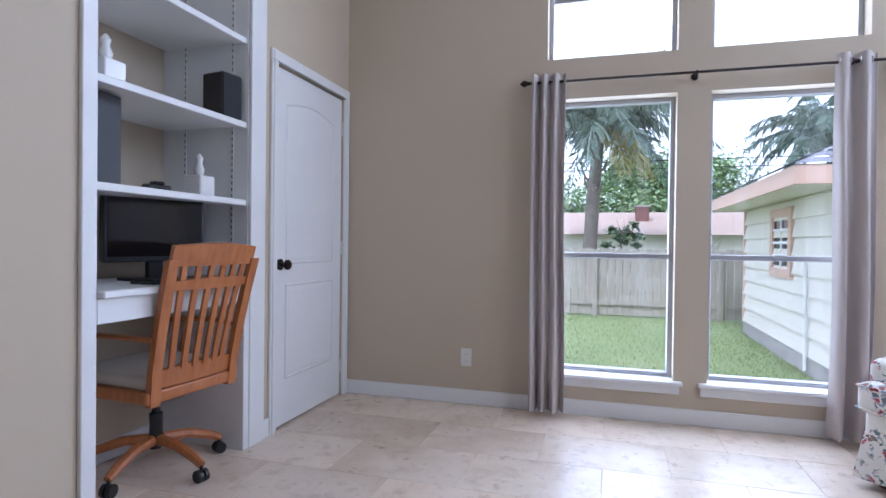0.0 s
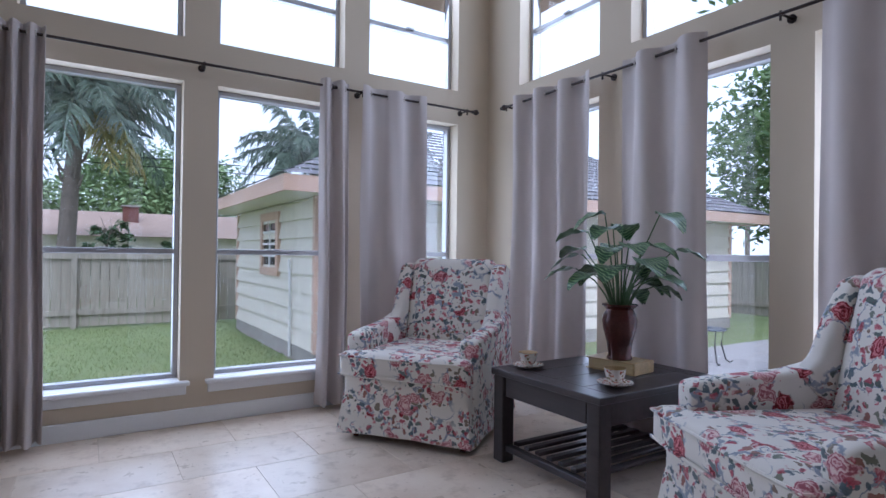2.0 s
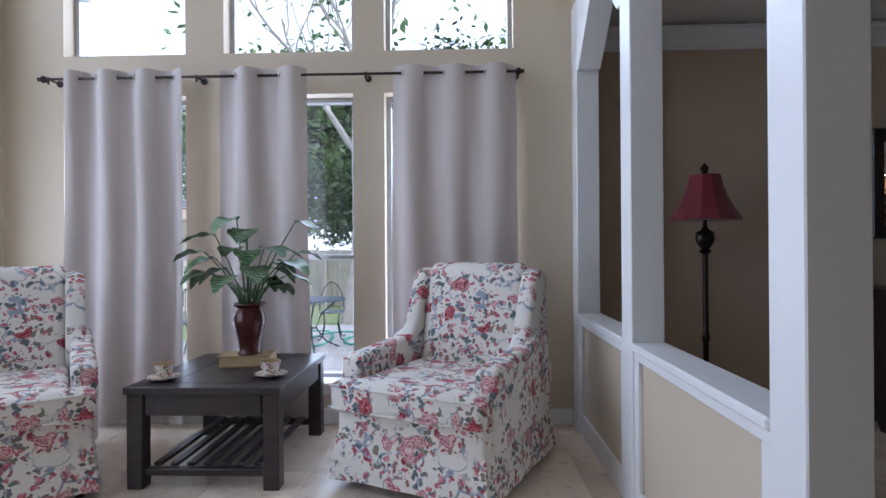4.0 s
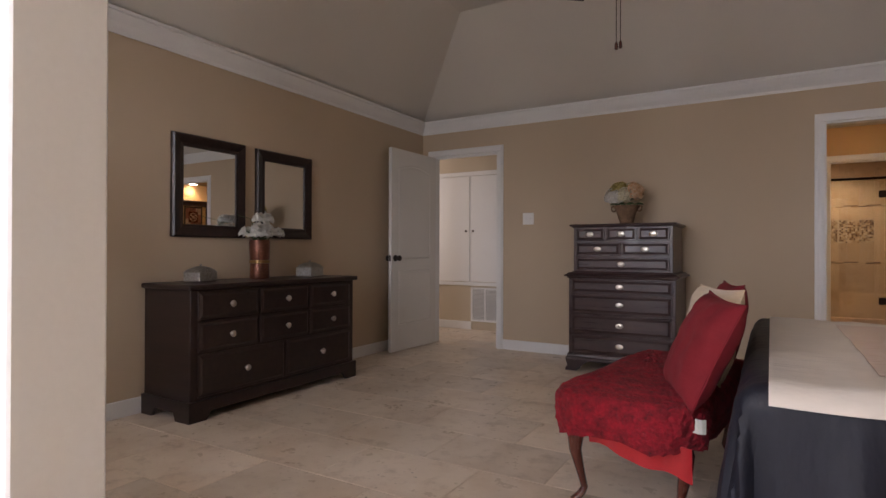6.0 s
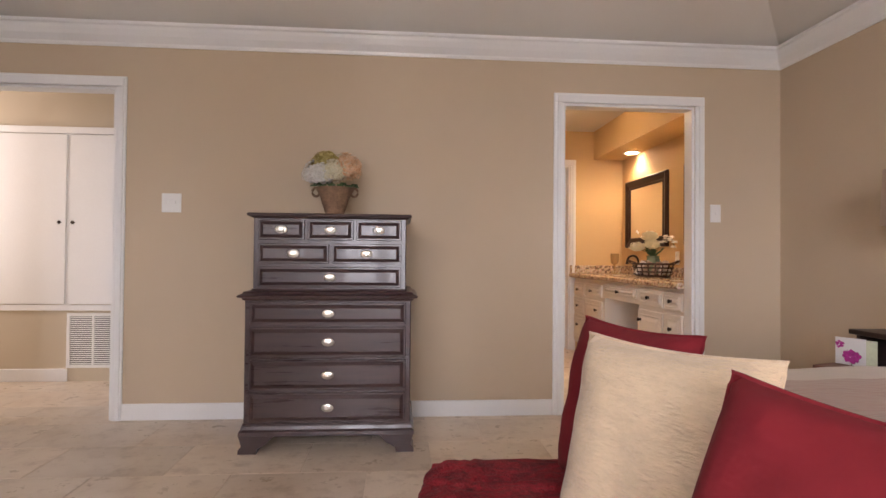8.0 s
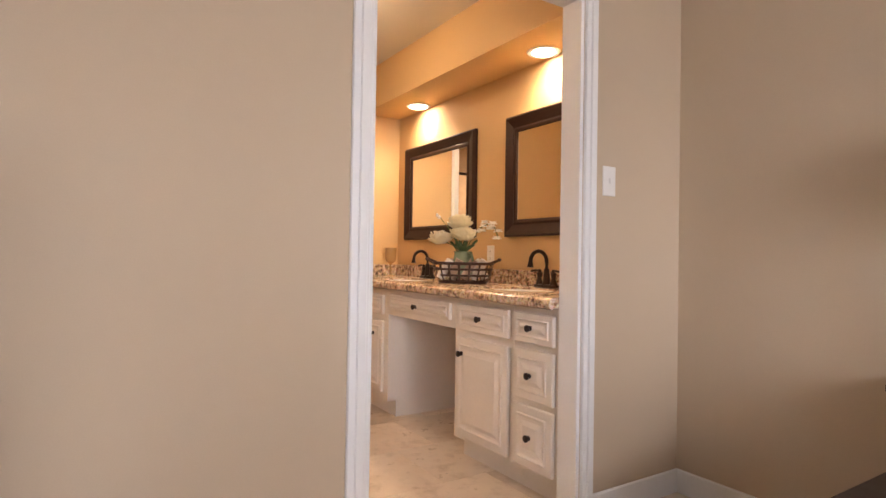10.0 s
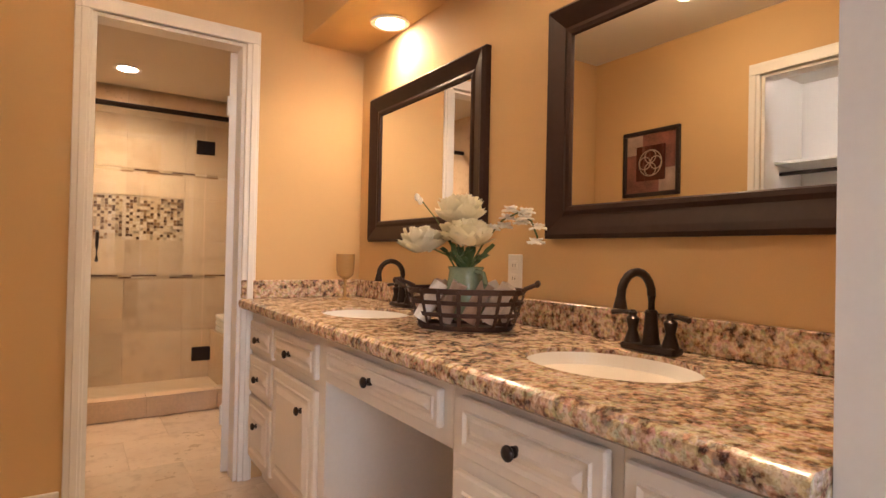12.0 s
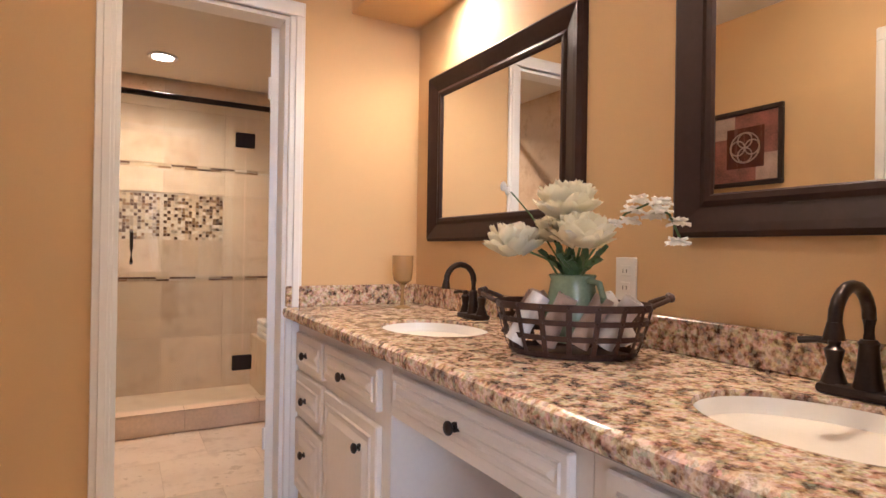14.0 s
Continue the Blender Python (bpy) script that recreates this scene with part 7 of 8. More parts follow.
for z in (1.35, 1.75):
    t = thing("closet_shelf", "white closet shelf with a hanging rod", "shelf", (1.35, -6.35, z), 0, "closet shelves")
    part("board", box(B(), 0.0, -0.85, 0, 0.40, 0.85, 0.02, 0.002), "white", t)
    part("support", box(B(), 0.0, -0.01, -0.30, 0.02, 0.01, 0.0), "white", t)
    part("hanging_rod", cyl(B(), (0.08, -0.85, -0.06), (0.08, 0.85, -0.06), 0.014, seg=10), "bronze", t)
t = thing("globe_light", "glowing round globe light on the closet ceiling", "ceiling light", (0.80, -6.52, HC))
part("canopy", cyl(B(), (0, 0, -0.03), (0, 0, 0), 0.07, seg=24), "white", t)
part("globe", ball(B(), (0, 0, -0.11), 0.085, u=24, v=14), "globe", t, "glowing frosted globe", True)

# ---- garden, garage and trees ----
GZ = -0.45


def grass_mat():
    m, nt, b = node_mat("lawn", 0.9)
    geo = nt.nodes.new("ShaderNodeNewGeometry")
    big, fine = noise_of(nt, geo.outputs["Position"], 0.8, 5), noise_of(nt, geo.outputs["Position"], 40, 4)
    col = ramp(nt, big, [(0.3, (0.17, 0.22, 0.09)), (0.55, (0.24, 0.31, 0.12)), (0.75, (0.34, 0.34, 0.19))])
    nt.links.new(mix(nt, 0.5, col, ramp(nt, fine, [(0.3, (0.06, 0.10, 0.03)), (0.7, (0.27, 0.33, 0.13))])), b.inputs["Base Color"])
    bump(nt, b, fine, 0.8, 0.03)
    return m


M["lawn"] = grass_mat()
bm = B()
box(bm, -400, YA + 0.2, GZ - 0.2, 400, 400, GZ)
box(bm, XB + 0.2, -400, GZ - 0.2, 400, YA + 0.2, GZ)
lawn = struct("ground", bm, "lawn", "mown green lawn that reaches the horizon")
M["grass_blade"] = leafy("grass_blades", (0.12, 0.19, 0.05), (0.36, 0.42, 0.18), 0.7, 1.5, 0.3)
rnd = random.Random(77)
verts, faces = [], []
for i in range(22000):
    x, y = rnd.uniform(-2.5, 3.3), YA + 0.3 + 8.3 * rnd.random() ** 0.8
    a, h, w = rnd.uniform(0, 6.28), rnd.uniform(0.02, 0.055), rnd.uniform(0.003, 0.006)
    dx, dy = math.cos(a), math.sin(a)
    lx, ly = rnd.uniform(-0.03, 0.03), rnd.uniform(-0.03, 0.03)
    verts += [(x - dx * w, y - dy * w, GZ), (x + dx * w, y + dy * w, GZ), (x + lx, y + ly, GZ + h)]
    faces.append((3 * i, 3 * i + 1, 3 * i + 2))
blades = bpy.data.meshes.new("grass")
blades.from_pydata(verts, [], faces)
blades.materials.append(M["grass_blade"])
ob = new("grass", blades)
tagged(ob, "short green grass blades on the lawn", "grass", kind="stuff")
M["paver"] = plain("grey_paver", (0.34, 0.33, 0.32), 0.8, var=0.12, scale=6)
patio = struct("patio", box(B(), XB + 0.2, -3.0, GZ, 10.5, 4.6, GZ + 0.02), "paver", "pale grey paved patio")
bm = B()
for i in range(9):
    for j in range(10):
        x, y = XB + 0.25 + i * 0.80, -3.0 + j * 0.76
        box(bm, x, y, GZ + 0.02, x + 0.79, y + 0.75, GZ + 0.045, 0.006)
ob = part("paver", bm, "paver", patio)
tagged(ob, kind="stuff")

M["siding"] = plain("cream_siding_paint", (0.70, 0.66, 0.56), 0.6, var=0.04, scale=2)
M["peach_trim"] = plain("peach_trim_paint", (0.60, 0.42, 0.32), 0.6, var=0.06, scale=2)
m, nt, b = node_mat("grey_shingle", 0.9)
geo = nt.nodes.new("ShaderNodeNewGeometry")
nt.links.new(ramp(nt, calc(nt, "ADD", calc(nt, "MULTIPLY", geo.outputs["Random Per Island"], 0.6), calc(nt, "MULTIPLY", noise_of(nt, geo.outputs["Position"], 9, 4), 0.5)), [(0.2, (0.12, 0.12, 0.135)), (0.9, (0.27, 0.27, 0.29))]), b.inputs["Base Color"])
M["shingle"] = m
M["concrete"] = plain("stained_concrete", (0.34, 0.32, 0.29), 0.9, var=0.2, scale=3)
M["dark_glass"] = plain("dark_window_glass", (0.03, 0.035, 0.04), 0.06, var=0.2)
GX0, GX1, GY0, GY1, GH = 3.0, 11.8, 6.05, 10.2, 1.68


def garage():
    g = thing("garage", "cream lap-sided garage with peach trim and hip roof", "garage", (GX0, GY0, GZ))
    inv = g.matrix_basis.inverted()
    part("footing", box(B(), GX0 - 0.02, GY0 - 0.02, GZ, GX1 + 0.02, GY1 + 0.02, GZ + 0.22), "concrete", g, at=inv)
    wallp = part("wall", box(B(), GX0 + 0.02, GY0 + 0.02, GZ + 0.2, GX1 - 0.02, GY1 - 0.02, GH), "siding", g, at=inv)
    lap = 0.235
    n = int((GH - GZ - 0.22) / lap)
    for i in range(n + 1):
        z0, z1 = GZ + 0.22 + i * lap, min(GH, GZ + 0.22 + (i + 1) * lap)
        for a, c, ax in ((GX0, GX1, "s"), (GY0, GY1, "w"), (GY0, GY1, "e")):
            bm = B()
            if ax == "s":
                extrude(bm, [(GY0 + 0.02, z0), (GY0 - 0.035, z0), (GY0 + 0.006, z1), (GY0 + 0.02, z1)], "x", GX0, GX1)
            elif ax == "w":
                extrude(bm, [(GX0 + 0.02, z0), (GX0 - 0.035, z0), (GX0 + 0.006, z1), (GX0 + 0.02, z1)], "y", GY0, GY1)
            else:
                extrude(bm, [(GX1 - 0.02, z0), (GX1 + 0.035, z0), (GX1 - 0.006, z1), (GX1 - 0.02, z1)], "y", GY0, GY1)
            part("siding_board", bm, "siding", wallp)
    for x, y in ((GX0, GY0), (GX0, GY1), (GX1, GY0)):
        part("corner_board", box(B(), x - 0.03, y - 0.03, GZ + 0.2, x + 0.05, y + 0.05, GH), "peach_trim", g, at=inv)
    ov, th = 0.55, 0.16
    part("soffit", box(B(), GX0 - ov, GY0 - ov, GH, GX1 + ov, GY1 + ov, GH + 0.02), "siding", g, at=inv)
    fas = B()
    for x0, y0, x1, y1 in ((GX0 - ov - 0.03, GY0 - ov - 0.03, GX1 + ov + 0.03, GY0 - ov), (GX0 - ov - 0.03, GY0 - ov, GX0 - ov, GY1 + ov), (GX1 + ov, GY0 - ov, GX1 + ov + 0.03, GY1 + ov)):
        box(fas, x0, y0, GH - 0.02, x1, y1, GH + th)
    part("fascia", fas, "peach_trim", g, at=inv)
    # hip roof in courses
    rise = 0.50
    cy = (GY0 + GY1) / 2
    bm = B()
    half = (GY1 - GY0) / 2 + ov + 0.05
    steps = 16
    for i in range(steps):
        a, c = half * i / steps, half * (i + 1) / steps + 0.02
        z0, z1 = GH + th + a * rise + 0.02, GH + th + c * rise
        x0a, x1a = GX0 - ov - 0.05 + a, GX1 + ov + 0.05 - a
        y0a, y1a = GY0 - ov - 0.05 + a, GY1 + ov + 0.05 - a
        x0c, x1c, y0c, y1c = x0a + c - a, x1a - c + a, y0a + c - a, y1a - c + a
        for p0, p1, q0, q1 in (((x0a, y0a), (x1a, y0a), (x0c, y0c), (x1c, y0c)), ((x0a, y1a), (x0a, y0a), (x0c, y1c), (x0c, y0c)), ((x1a, y0a), (x1a, y1a), (x1c, y0c), (x1c, y1c))):
            L = math.hypot(p1[0] - p0[0], p1[1] - p0[1])
            k = max(1, int(L / 0.4))
            for j in range(k):
                u0, u1 = j / k, (j + 0.97) / k
                def at(p, q, u, z):
                    return (p[0] + (q[0] - p[0]) * u, p[1] + (q[1] - p[1]) * u, z)
                bm.faces.new([bm.verts.new(at(p0, p1, u0, z0)), bm.verts.new(at(p0, p1, u1, z0)), bm.verts.new(at(q0, q1, u1, z1)), bm.verts.new(at(q0, q1, u0, z1))])
    roof = part("roof", bm, "shingle", g, "grey shingle hip roof", at=inv)
    # window in the wall that faces the lawn
    wy0, wy1, wz0, wz1 = 7.65, 8.38, 0.76, 1.46
    w = part("window", box(B(), GX0 - 0.02, wy0, wz0, GX0 - 0.005, wy1, wz1), "dark_glass", g, at=inv)
    bm = B()
    for a, c, lo, hi in ((wy0 - 0.12, wy0, wz0 - 0.12, wz1 + 0.12), (wy1, wy1 + 0.12, wz0 - 0.12, wz1 + 0.12), (wy0, wy1, wz1, wz1 + 0.12), (wy0, wy1, wz0 - 0.12, wz0)):
        box(bm, GX0 - 0.05, a, lo, GX0 - 0.004, c, hi)
    part("frame", bm, "peach_trim", w)
    bm = B()
    for k in range(1, 4):
        z = wz0 + (wz1 - wz0) * k / 4
        box(bm, GX0 - 0.04, wy0, z - 0.018, GX0 - 0.02, wy1, z + 0.018)
    box(bm, GX0 - 0.04, (wy0 + wy1) / 2 - 0.012, wz0, GX0 - 0.02, (wy0 + wy1) / 2 + 0.012, wz1)
    part("muntin", bm, "white", w)
    part("downpipe", tube(B(), [(GX0 - 0.05, 6.9, GZ + 0.05), (GX0 - 0.05, 6.9, 0.5), (GX0 - 0.05, 6.95, 0.9)], 0.02, 8), "white", g, at=inv)
    # window facing the patio
    w = part("window", box(B(), 5.2, GY0 - 0.02, 0.2, 6.1, GY0 - 0.005, 1.3), "dark_glass", g, at=inv)
    bm = B()
    for a, c, lo, hi in ((5.08, 5.2, 0.08, 1.42), (6.1, 6.22, 0.08, 1.42), (5.2, 6.1, 1.3, 1.42), (5.2, 6.1, 0.08, 0.2)):
        box(bm, a, GY0 - 0.05, lo, c, GY0 - 0.004, hi)
    part("frame", bm, "peach_trim", w)


garage()

M["fence_wood"] = plain("weathered_fence_wood", (0.30, 0.275, 0.225), 0.9, var=0.25, scale=2.5, grain=40, stretch=(6, 6, 0.5))


def board_fence(name, p0, p1, h, label):
    f = thing(name, label, "fence", (p0[0], p0[1], GZ))
    d = Vector((p1[0] - p0[0], p1[1] - p0[1], 0))
    L = d.length
    turn = Matrix.Rotation(math.atan2(d.y, d.x), 4, "Z")
    rnd = random.Random(int(L * 10))
    shared = [finish("board", box(B(), 0.004, -0.008, 0.04, 0.146, 0.008, h + dz, 0.003), "fence_wood") for dz in (0, 0.015, -0.015)]
    for i in range(int(L / 0.15)):
        ob = new("board", shared[rnd.randrange(3)])
        ob.matrix_basis = turn @ Matrix.Translation((i * 0.15, rnd.uniform(-0.004, 0.004), 0))
        ob.parent = f
    for z in (0.25, h - 0.15):
        part("rail", box(B(), 0, -0.05, z, L, -0.01, z + 0.085), "fence_wood", f, at=turn)
    for i in range(int(L / 2.4) + 1):
        part("post", box(B(), i * 2.4, -0.11, 0, i * 2.4 + 0.09, -0.02, h - 0.02), "fence_wood", f, at=turn)


board_fence("board_fence", (-14, 11.6), (4.2, 11.6), 1.42, "weathered grey wooden board fence across the lawn")
board_fence("board_fence", (14.5, 11), (14.5, -10), 1.5, "weathered grey wooden board fence beyond the patio")

M["bark"] = plain("grey_bark", (0.20, 0.17, 0.14), 0.95, var=0.35, scale=5, grain=30, bumpy=0.8, dist=0.02)
M["pale_bark"] = plain("pale_smooth_bark", (0.36, 0.33, 0.29), 0.9, var=0.25, scale=4, grain=25, bumpy=0.5, dist=0.01)
M["frond"] = leafy("palm_frond", (0.08, 0.12, 0.095), (0.25, 0.33, 0.25), 0.45, 1.0, 0.25)
M["dry_frond"] = leafy("yellowing_frond", (0.30, 0.24, 0.07), (0.42, 0.38, 0.13), 0.7, 1.0)
M["tree_leaf"] = leafy("tree_leaves", (0.045, 0.10, 0.03), (0.19, 0.30, 0.10), 0.55, 0.8, 0.35)
M["pale_leaf"] = leafy("pale_tree_leaves", (0.13, 0.21, 0.08), (0.32, 0.44, 0.20), 0.6, 0.8)
M["dark_leaf"] = leafy("dark_tree_leaves", (0.02, 0.05, 0.018), (0.085, 0.15, 0.05), 0.55, 0.8)


def frond(bm, root, yaw, rise, length, droop, rnd):
    """A feather palm frond: a bent midrib with many narrow hanging leaflets."""
    d = Vector((math.cos(yaw), math.sin(yaw), 0))
    side = Vector((-math.sin(yaw), math.cos(yaw), 0))
    pts = []
    n = 54
    for i in range(n + 1):
        u = i / n
        pts.append(Vector(root) + d * length * (u - 0.12 * u * u) + Vector((0, 0, rise * u - droop * u * u)))
    for a, c in zip(pts, pts[1:]):
        w = 0.014
        bm.faces.new([bm.verts.new(p) for p in (a - side * w, a + side * w, c + side * w * 0.7, c - side * w * 0.7)])
    for i in range(4, n + 1):
        u = i / n
        L = 0.62 * math.sin(math.pi * min(0.97, 0.22 + 0.72 * u)) ** 0.7 + 0.06
        ahead = (pts[i] - pts[i - 1]).normalized()
        for s in (-1, 1):
            for _ in range(2):
                if rnd.random() < 0.2:
                    continue
                # leaflets stand out at mixed angles, then hang
                way = (side * s * rnd.uniform(0.45, 1.0) + ahead * rnd.uniform(0.35, 0.8) + Vector((0, 0, rnd.uniform(-0.7, 0.45)))).normalized()
                p = pts[i] + (pts[i - 1] - pts[i]) * rnd.random()
                q = way.cross(Vector((rnd.uniform(-0.4, 0.4), rnd.uniform(-0.4, 0.4), 1))).normalized() * 0.0085
                k = L * rnd.uniform(0.75, 1.1)
                mid = p + way * k * 0.5 + Vector((0, 0, -0.06 * k))
                tip = p + way * k * 0.85 + Vector((0, 0, -0.45 * k))
                bm.faces.new([bm.verts.new(v) for v in (p - q, p + q, mid + q, tip, mid - q)])


def palm(at, h, n, length, seed, label, dry=3, lean=(0.0, 0.0), r=0.2):
    rnd = random.Random(seed)
    t = thing("palm_tree", label, "palm tree", at)
    top = Vector((lean[0], lean[1], h))
    pts = [Vector((lean[0] * (k / 8) ** 2, lean[1] * (k / 8) ** 2, h * k / 8)) for k in range(9)]
    bm = tube(B(), pts, r, 12, r * 0.7)
    for k in range(14):
        a = rnd.uniform(0, 6.28)
        z = h * (0.55 + 0.43 * rnd.random())
        c = Vector((lean[0] * (z / h) ** 2, lean[1] * (z / h) ** 2, z))
        d = Vector((math.cos(a), math.sin(a), 0))
        tube(bm, [c, c + d * r * 1.1 + Vector((0, 0, 0.15)), c + d * r * 1.6 + Vector((0, 0, 0.42))], 0.06, 5, 0.02)
    part("trunk", bm, "bark", t)
    bm = B()
    for i in range(n):
        yaw = i * 2.399963 + rnd.uniform(-0.2, 0.2)
        f = (i + 0.5) / n
        frond(bm, top, yaw, length * (1.05 - 0.75 * f) * rnd.uniform(0.9, 1.1), length * rnd.uniform(0.85, 1.1) * (0.55 + 0.45 * min(1.0, 2.2 * f)), length * (0.45 + 0.35 * f) * rnd.uniform(0.85, 1.15), rnd)
    part("crown", bm, "frond", t)
    bm = B()
    for i in range(dry):
        frond(bm, top - Vector((0, 0, 0.1)), -1.1 + i * 0.45, length * 0.18, length * 0.5, length * 0.62, rnd)
    if dry:
        part("dry_fronds", bm, "dry_frond", t, "yellowed hanging fronds")


palm((0.20, 15.0, GZ), 4.7, 52, 3.1, 4, "tall feather palm with a few yellowed fronds", 3, (0.25, 0), 0.21)
palm((7.4, 18.5, GZ), 4.7, 36, 3.3, 9, "feather palm rising behind the garage roof", 0)
palm((11.0, 21, GZ), 5.0, 26, 3.2, 14, "feather palm rising behind the garage roof", 0)
palm((-6.0, 17, GZ), 4.5, 26, 3.2, 19, "feather palm beyond the board fence", 1)


def leafy_tree(at, h, spread, n_clumps, leaves, size, seed, label, mat="tree_leaf", bark="bark", r=0.2, bare=False, low=0.3):
    rnd = random.Random(seed)
    t = thing("tree", label, "tree", at)
    bm = B()
    tips = []

    def limb(p, way, length, rad, depth):
        pts = [p]
        d = way.normalized()
        for k in range(4):
            d = (d + Vector((rnd.uniform(-0.22, 0.22), rnd.uniform(-0.22, 0.22), rnd.uniform(-0.05, 0.18)))).normalized()
            pts.append(pts[-1] + d * length / 4)
        tube(bm, pts, rad, 7 if depth < 2 else 5, rad * 0.55)
        tips.append((pts[-1], depth))
        if depth < (4 if bare else 3):
            for _ in range(3):
                k = rnd.randrange(2, 5)
                nd = (d + Vector((rnd.uniform(-0.9, 0.9), rnd.uniform(-0.9, 0.9), rnd.uniform(-0.1, 0.5)))).normalized()
                limb(pts[k], nd, length * 0.66, rad * 0.5, depth + 1)
    limb(Vector((0, 0, 0)), Vector((0.05, 0, 1)), h * 0.5, r, 0)
    part("trunk", bm, bark, t)
    if bare and not leaves:
        return
    bm = B()
    for i in range(n_clumps):
        a, zz = rnd.uniform(0, 6.28), rnd.random()
        rr = spread * math.sqrt(rnd.random()) * (1 - 0.55 * abs(zz - 0.4))
        c = Vector((rr * math.cos(a), rr * math.sin(a), h * (low + (1 - low) * zz) + rnd.uniform(-0.2, 0.2)))
        cr = spread * rnd.uniform(0.10, 0.22)
        for _ in range(leaves):
            v = Vector((rnd.gauss(0, 1), rnd.gauss(0, 1), rnd.gauss(0, 0.75)))
            p = c + v * cr * 0.6
            s = size * rnd.uniform(0.6, 1.3)
            x = Vector((rnd.uniform(-1, 1), rnd.uniform(-1, 1), rnd.uniform(-0.6, 0.6))).normalized()
            y = x.cross(Vector((rnd.uniform(-1, 1), rnd.uniform(-1, 1), 1))).normalized()
            bm.faces.new([bm.verts.new(p + q) for q in (-x * s, y * s * 0.45, x * s, -y * s * 0.45)])
    part("crown", bm, mat, t)


leafy_tree((-4.2, 28, GZ), 4.6, 4.2, 160, 90, 0.14, 31, "rounded green tree beyond the fence", "pale_leaf")
leafy_tree((3.4, 30, GZ), 5.7, 4.6, 240, 110, 0.13, 32, "rounded pale green tree beyond the fence", "pale_leaf")
leafy_tree((13.0, 24, GZ), 5.5, 4.0, 150, 80, 0.15, 33, "green tree behind the garage", "dark_leaf")
leafy_tree((19.5, 6.0, GZ), 7.4, 4.6, 300, 90, 0.15, 34, "tall leafy tree behind the patio fence", "tree_leaf")
leafy_tree((19.5, 1.5, GZ), 7.4, 4.4, 240, 90, 0.14, 35, "tall leafy tree behind the patio fence", "dark_leaf")
leafy_tree((19.0, -3.5, GZ), 7.9, 4.6, 300, 90, 0.15, 36, "tall leafy tree behind the patio fence", "tree_leaf")
leafy_tree((21.0, -9.0, GZ), 8.0, 5.0, 260, 90, 0.16, 38, "tall leafy tree behind the patio fence", "dark_leaf")
leafy_tree((11.0, 2.45, GZ), 9.0, 3.4, 26, 24, 0.11, 37, "pale barked tree with nearly bare branches", "tree_leaf", "pale_bark", 0.17, True, 0.55)
leafy_tree((-9.5, 22, GZ), 4.5, 4.0, 80, 60, 0.17, 39, "rounded green tree beyond the fence", "dark_leaf")
for x, y, s in ((-1.3, 13.0, 40), (1.0, 13.2, 41), (2.55, 13.4, 42)):
    leafy_tree((x, y, GZ), 1.88, 0.6, 26, 50, 0.07, s, "round leafy shrub behind the board fence", "dark_leaf", r=0.05, low=0.35)

# neighbour's house and utility lines
M["tan_shingle"] = plain("faded_tan_shingle", (0.34, 0.255, 0.20), 0.9, var=0.2, scale=3, stretch=(1, 1, 8))
M["brick_red"] = plain("red_chimney_brick", (0.17, 0.07, 0.055), 0.9, var=0.3, scale=12)
h = thing("neighbour_house", "low house with a tan shingle roof and chimney", "house", (-3, 19, GZ))
part("wall", box(B(), -9, 0, 0, 8.5, 6, 1.9), "siding", h)
part("roof", extrude(B(), [(-0.6, 1.85), (6.6, 1.85), (3.0, 2.75)], "x", -9.6, 9.1), "tan_shingle", h)
part("chimney", box(B(), 4.6, 1.4, 2.0, 5.05, 1.9, 2.86), "brick_red", h)
part("chimney_cap", box(B(), 4.55, 1.35, 2.86, 5.1, 1.95, 2.91), "concrete", h)
for dz in (0.0, 0.22):
    t = thing("utility_line", "thin dark overhead cable", "cable", (0, 15.8, 0), 0, "overhead cables")
    part("cable", tube(B(), [(-30 + 6 * k, 0, 3.15 + dz + 0.0016 * (-30 + 6 * k) ** 2 * 0.6) for k in range(11)], 0.012, 5), "black", t)
for x in (-30.0, 30.0):
    t = thing("utility_pole", "brown wooden utility pole", "pole", (x, 15.8, GZ))
    part("pole", cyl(B(), (0, 0, 0), (0, 0, 6), 0.14, 0.1, 12), "bark", t)

# wrought iron patio set
M["wrought"] = plain("black_wrought_iron", (0.02, 0.02, 0.024), 0.45, 0.5, var=0.2)
M["slate_blue"] = plain("blue_grey_tabletop", (0.06, 0.08, 0.11), 0.4, 0.2, var=0.2)


def patio_table(at):
    t = thing("patio_table", "round wrought iron patio table", "table", at)
    part("tabletop", lathe(B(), [(0.0, 0.70), (0.50, 0.70), (0.52, 0.71), (0.52, 0.725), (0.0, 0.73)], seg=36), "slate_blue", t)
    for k in range(4):
        a = k * math.pi / 2 + 0.4
        d = Vector((math.cos(a), math.sin(a), 0))
        part("leg", tube(B(), [d * 0.40 + Vector((0, 0, 0.70)), d * 0.16 + Vector((0, 0, 0.5)), d * 0.08 + Vector((0, 0, 0.3)), d * 0.22 + Vector((0, 0, 0.1)), d * 0.42 + Vector((0, 0, 0.0))], 0.014, 6), "wrought", t)
    part("ring", lathe(B(), [(0.085, 0.29), (0.10, 0.30), (0.085, 0.31)], seg=20), "wrought", t)


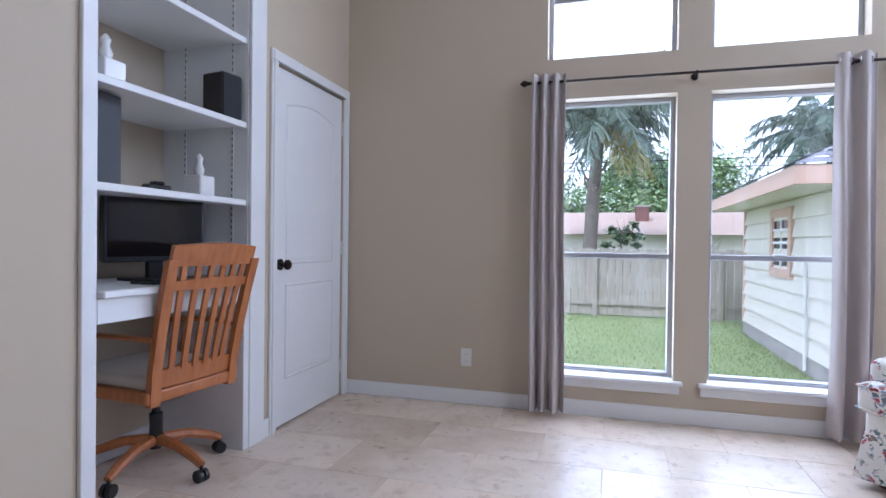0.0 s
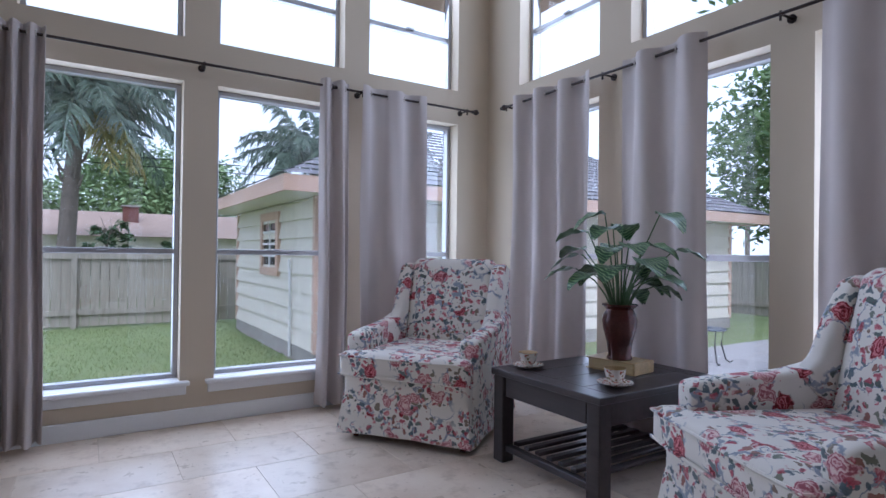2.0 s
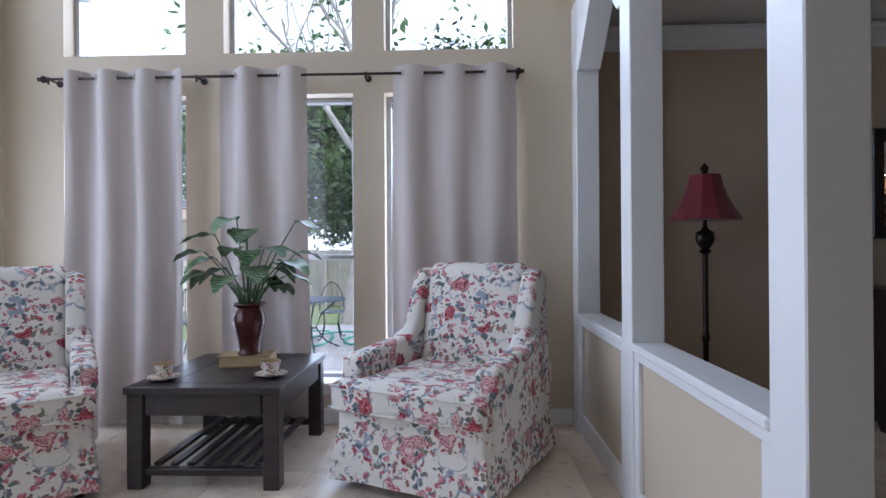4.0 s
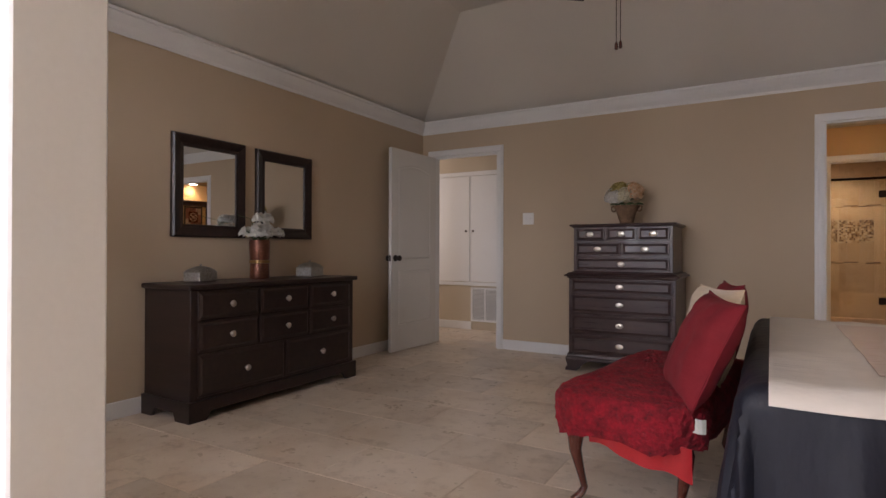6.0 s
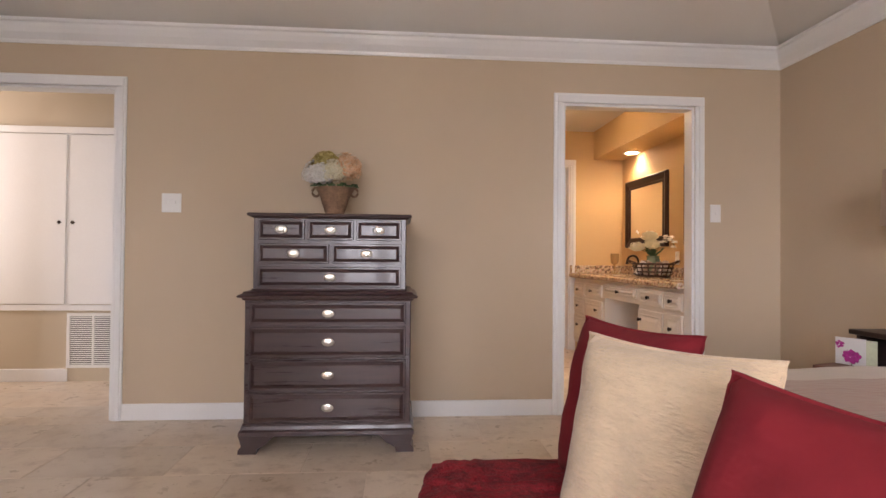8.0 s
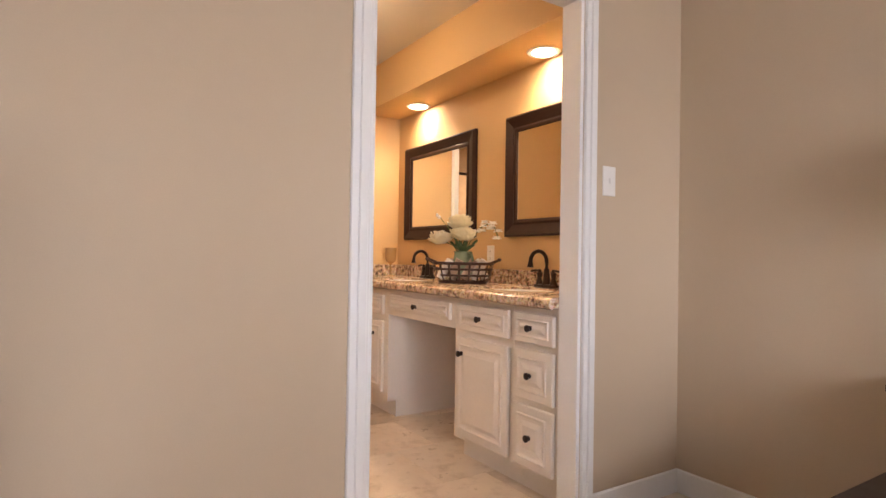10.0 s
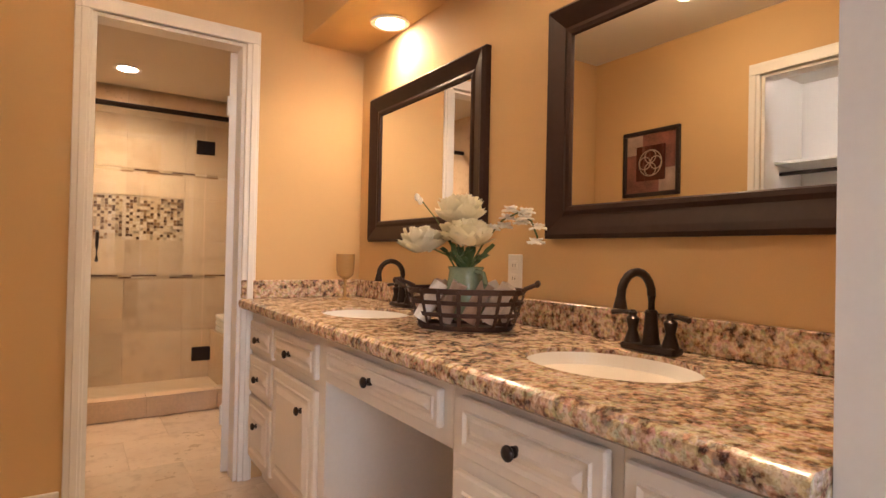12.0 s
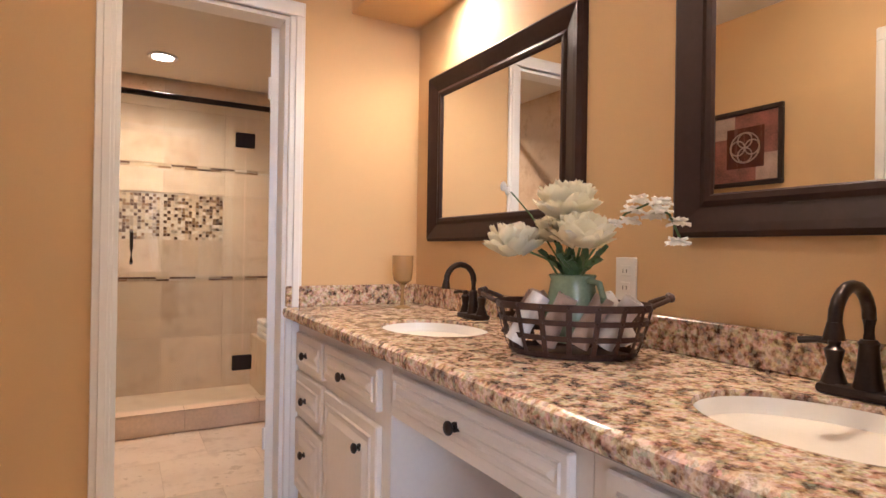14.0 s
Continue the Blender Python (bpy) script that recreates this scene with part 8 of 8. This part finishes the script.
def patio_chair(at, turn):
    t = thing("patio_chair", "black wrought iron garden chair", "chair", at, turn, "patio chairs")
    part("seat", lathe(B(), [(0.0, 0.43), (0.20, 0.43), (0.21, 0.44), (0.20, 0.455), (0.0, 0.45)], seg=24), "slate_blue", t)
    for k in range(4):
        a = k * math.pi / 2 + math.pi / 4
        d = Vector((math.cos(a), math.sin(a), 0))
        part("leg", tube(B(), [d * 0.18 + Vector((0, 0, 0.43)), d * 0.15 + Vector((0, 0, 0.25)), d * 0.21 + Vector((0, 0, 0.04)), d * 0.27 + Vector((0, 0, 0.0)), d * 0.30 + Vector((0, 0, 0.03))], 0.010, 6), "wrought", t)
    arc = [(0.20 * math.cos(q), 0.17, 0.45 + 0.46 * math.sin(q)) for q in [k * math.pi / 10 for k in range(11)]]
    part("back_hoop", tube(B(), arc, 0.010, 6), "wrought", t)
    for x in (-0.1, 0, 0.1):
        part("back_scroll", tube(B(), [(x, 0.17, 0.45), (x * 1.3, 0.18, 0.6), (x * 0.7, 0.17, 0.75), (x * 0.9, 0.17, 0.45 + 0.46 * math.sqrt(1 - (x * 0.9 / 0.2) ** 2))], 0.006, 5), "wrought", t)


PZ = GZ + 0.045
patio_table((8.1, 2.40, PZ))
patio_chair((9.0, 2.3, PZ), -80)
patio_chair((7.65, 3.85, PZ), 10)
patio_chair((8.0, 1.35, PZ), 190)
M["hose"] = plain("green_hose", (0.02, 0.28, 0.19), 0.4, var=0.1)
t = thing("garden_hose", "green garden hose lying on the patio", "hose", (8.9, 1.5, PZ))
part("coil", tube(B(), [(0.5 * math.cos(k * 0.5) * (1 + 0.03 * k), 0.35 * math.sin(k * 0.5) + 0.05 * k, 0.02 + 0.004 * (k % 5)) for k in range(40)], 0.016, 6), "hose", t, smooth=True)

# roof overhang seen through the top of the upper windows
bm = B()
box(bm, XD - 0.8, YA + 0.2, 3.22, XB + 0.9, YA + 0.9, 3.30)
box(bm, XB + 0.2, YP1, 3.22, XB + 0.9, YA + 0.2, 3.30)
struct("eaves", bm, "peach_trim", "painted roof overhang outside the windows")

# ---- shower tiles ----
back = bpy.data.objects["wall_shower_back"]
tile_shared = {}


def wall_tile(x0, x1, z0, z1, y, parent, name="tile"):
    key = (round(x1 - x0, 3), round(z1 - z0, 3))
    if key not in tile_shared:
        tile_shared[key] = finish("tile", box(B(), 0.0012, 0, 0.0012, key[0] - 0.0012, 0.01, key[1] - 0.0012, 0.0012), "shower_trav")
    ob = new(name, tile_shared[key])
    ob.location = (x0, y, z0)
    ob.parent = parent


YT = YSB - 0.05
NZ0, NZ1 = 1.126, 1.462
xs = [XV, -1.48, -1.075, -0.665, -0.36, 0.05]
for x0, x1 in zip(xs, xs[1:]):
    for z0, z1 in ((0.0, 0.42), (0.42, 0.83), (0.86, NZ0), (NZ1, 1.64), (1.67, 2.07), (2.07, 2.275)):
        wall_tile(x0, x1, z0, z1, YT, back)
    if x0 < -1.076 or x0 > -0.37:
        wall_tile(x0, x1, NZ0, NZ1, YT, back)

m, nt, b = node_mat("mosaic_stone", 0.35)
geo = nt.nodes.new("ShaderNodeNewGeometry")
nt.links.new(ramp(nt, geo.outputs["Random Per Island"], [(0.0, (0.13, 0.06, 0.03)), (0.22, (0.30, 0.17, 0.08)), (0.38, (0.62, 0.47, 0.30)), (0.70, (0.70, 0.58, 0.42)), (0.86, (0.40, 0.30, 0.20))], "CONSTANT"), b.inputs["Base Color"])
M["mosaic"] = m
bm = B()
s = 0.0235
for i in range(int(0.70 / s)):
    for j in range(int((NZ1 - NZ0) / s)):
        x = -1.07 + i * s
        if abs(x + 0.675) < 0.012:
            continue
        box(bm, x + 0.001, YT - 0.004, NZ0 + j * s + 0.001, x + s - 0.001, YT + 0.004, NZ0 + (j + 1) * s - 0.001)
tagged(part("mosaic", bm, "mosaic", back), "brown and cream stone mosaic niche", kind="stuff")
bm = B()
rnd = random.Random(3)
for z in (0.83, 1.64):
    x = XV
    while x < 0.05:
        for k in range(2):
            w = rnd.uniform(0.05, 0.09)
            box(bm, x + 0.001, YT, z + 0.0155 * k, min(0.05, x + 0.085), YT + 0.012, z + 0.0155 * k + 0.0135)
        x += 0.087
tagged(part("mosaic_border", bm, "mosaic", back), "brown stone strip border", kind="stuff")
M["curb_trav"] = plain("honed_curb_travertine", (0.68, 0.53, 0.39), 0.75, var=0.12, scale=6, grain=60)
curb = bpy.data.objects["shower_curb"]
x = XV
for w in (0.42, 0.42, 0.42, 0.37):
    ob = new("tile", finish("tile", box(B(), x + 0.0015, YS + 0.06, 0.002, x + w - 0.0015, YS + 0.07, 0.118, 0.0015), "curb_trav"))
    ob.parent = curb
    ob = new("tile", finish("tile", box(B(), x + 0.0015, YS - 0.06, 0.12, x + w - 0.0015, YS + 0.072, 0.13), "curb_trav"))
    ob.parent = curb
    x += w

# ---- floor tiles ----
TILE_X, TILE_Y = 0.61, 0.61


def tile_mesh(w, h):
    bm = B()
    box(bm, 0.001, 0.001, -0.012, w - 0.001, h - 0.001, 0.0, 0.0015)
    return finish("tile", bm, "trav")


TILE_MESHES = {}


def lay(x0, y0, x1, y1, w, h, ox, oy):
    """Cut tiles in straight courses over one rectangle of floor."""
    i0, j0 = math.floor((x0 - ox) / w), math.floor((y0 - oy) / h)
    for j in range(j0, math.ceil((y1 - oy) / h)):
        for i in range(i0 - 1, math.ceil((x1 - ox) / w) + 1):
            l, b = ox + i * w + (j % 2) * w * 0.5, oy + j * h
            l2, r2, b2, t2 = max(l, x0), min(l + w, x1), max(b, y0), min(b + h, y1)
            if r2 - l2 < 0.02 or t2 - b2 < 0.02:
                continue
            key = (round(r2 - l2, 3), round(t2 - b2, 3))
            if key not in TILE_MESHES:
                TILE_MESHES[key] = tile_mesh(*key)
            ob = new("tile", TILE_MESHES[key])
            ob.location = (l2, b2, 0)
            ob.parent = floor


lay(XD - 0.5, YP1, XB, YA, 0.61, 0.41, 0.1, 0.05)
lay(XW, YC2, XE, YP1, 0.61, 0.41, 0.1, 0.05)
lay(XV, YSB, XR + 0.1, YC2, 0.46, 0.46, 0.1, 0.05)
lay(2.1, -6.45, 4.7, YC2, 0.61, 0.41, 0.1, 0.05)
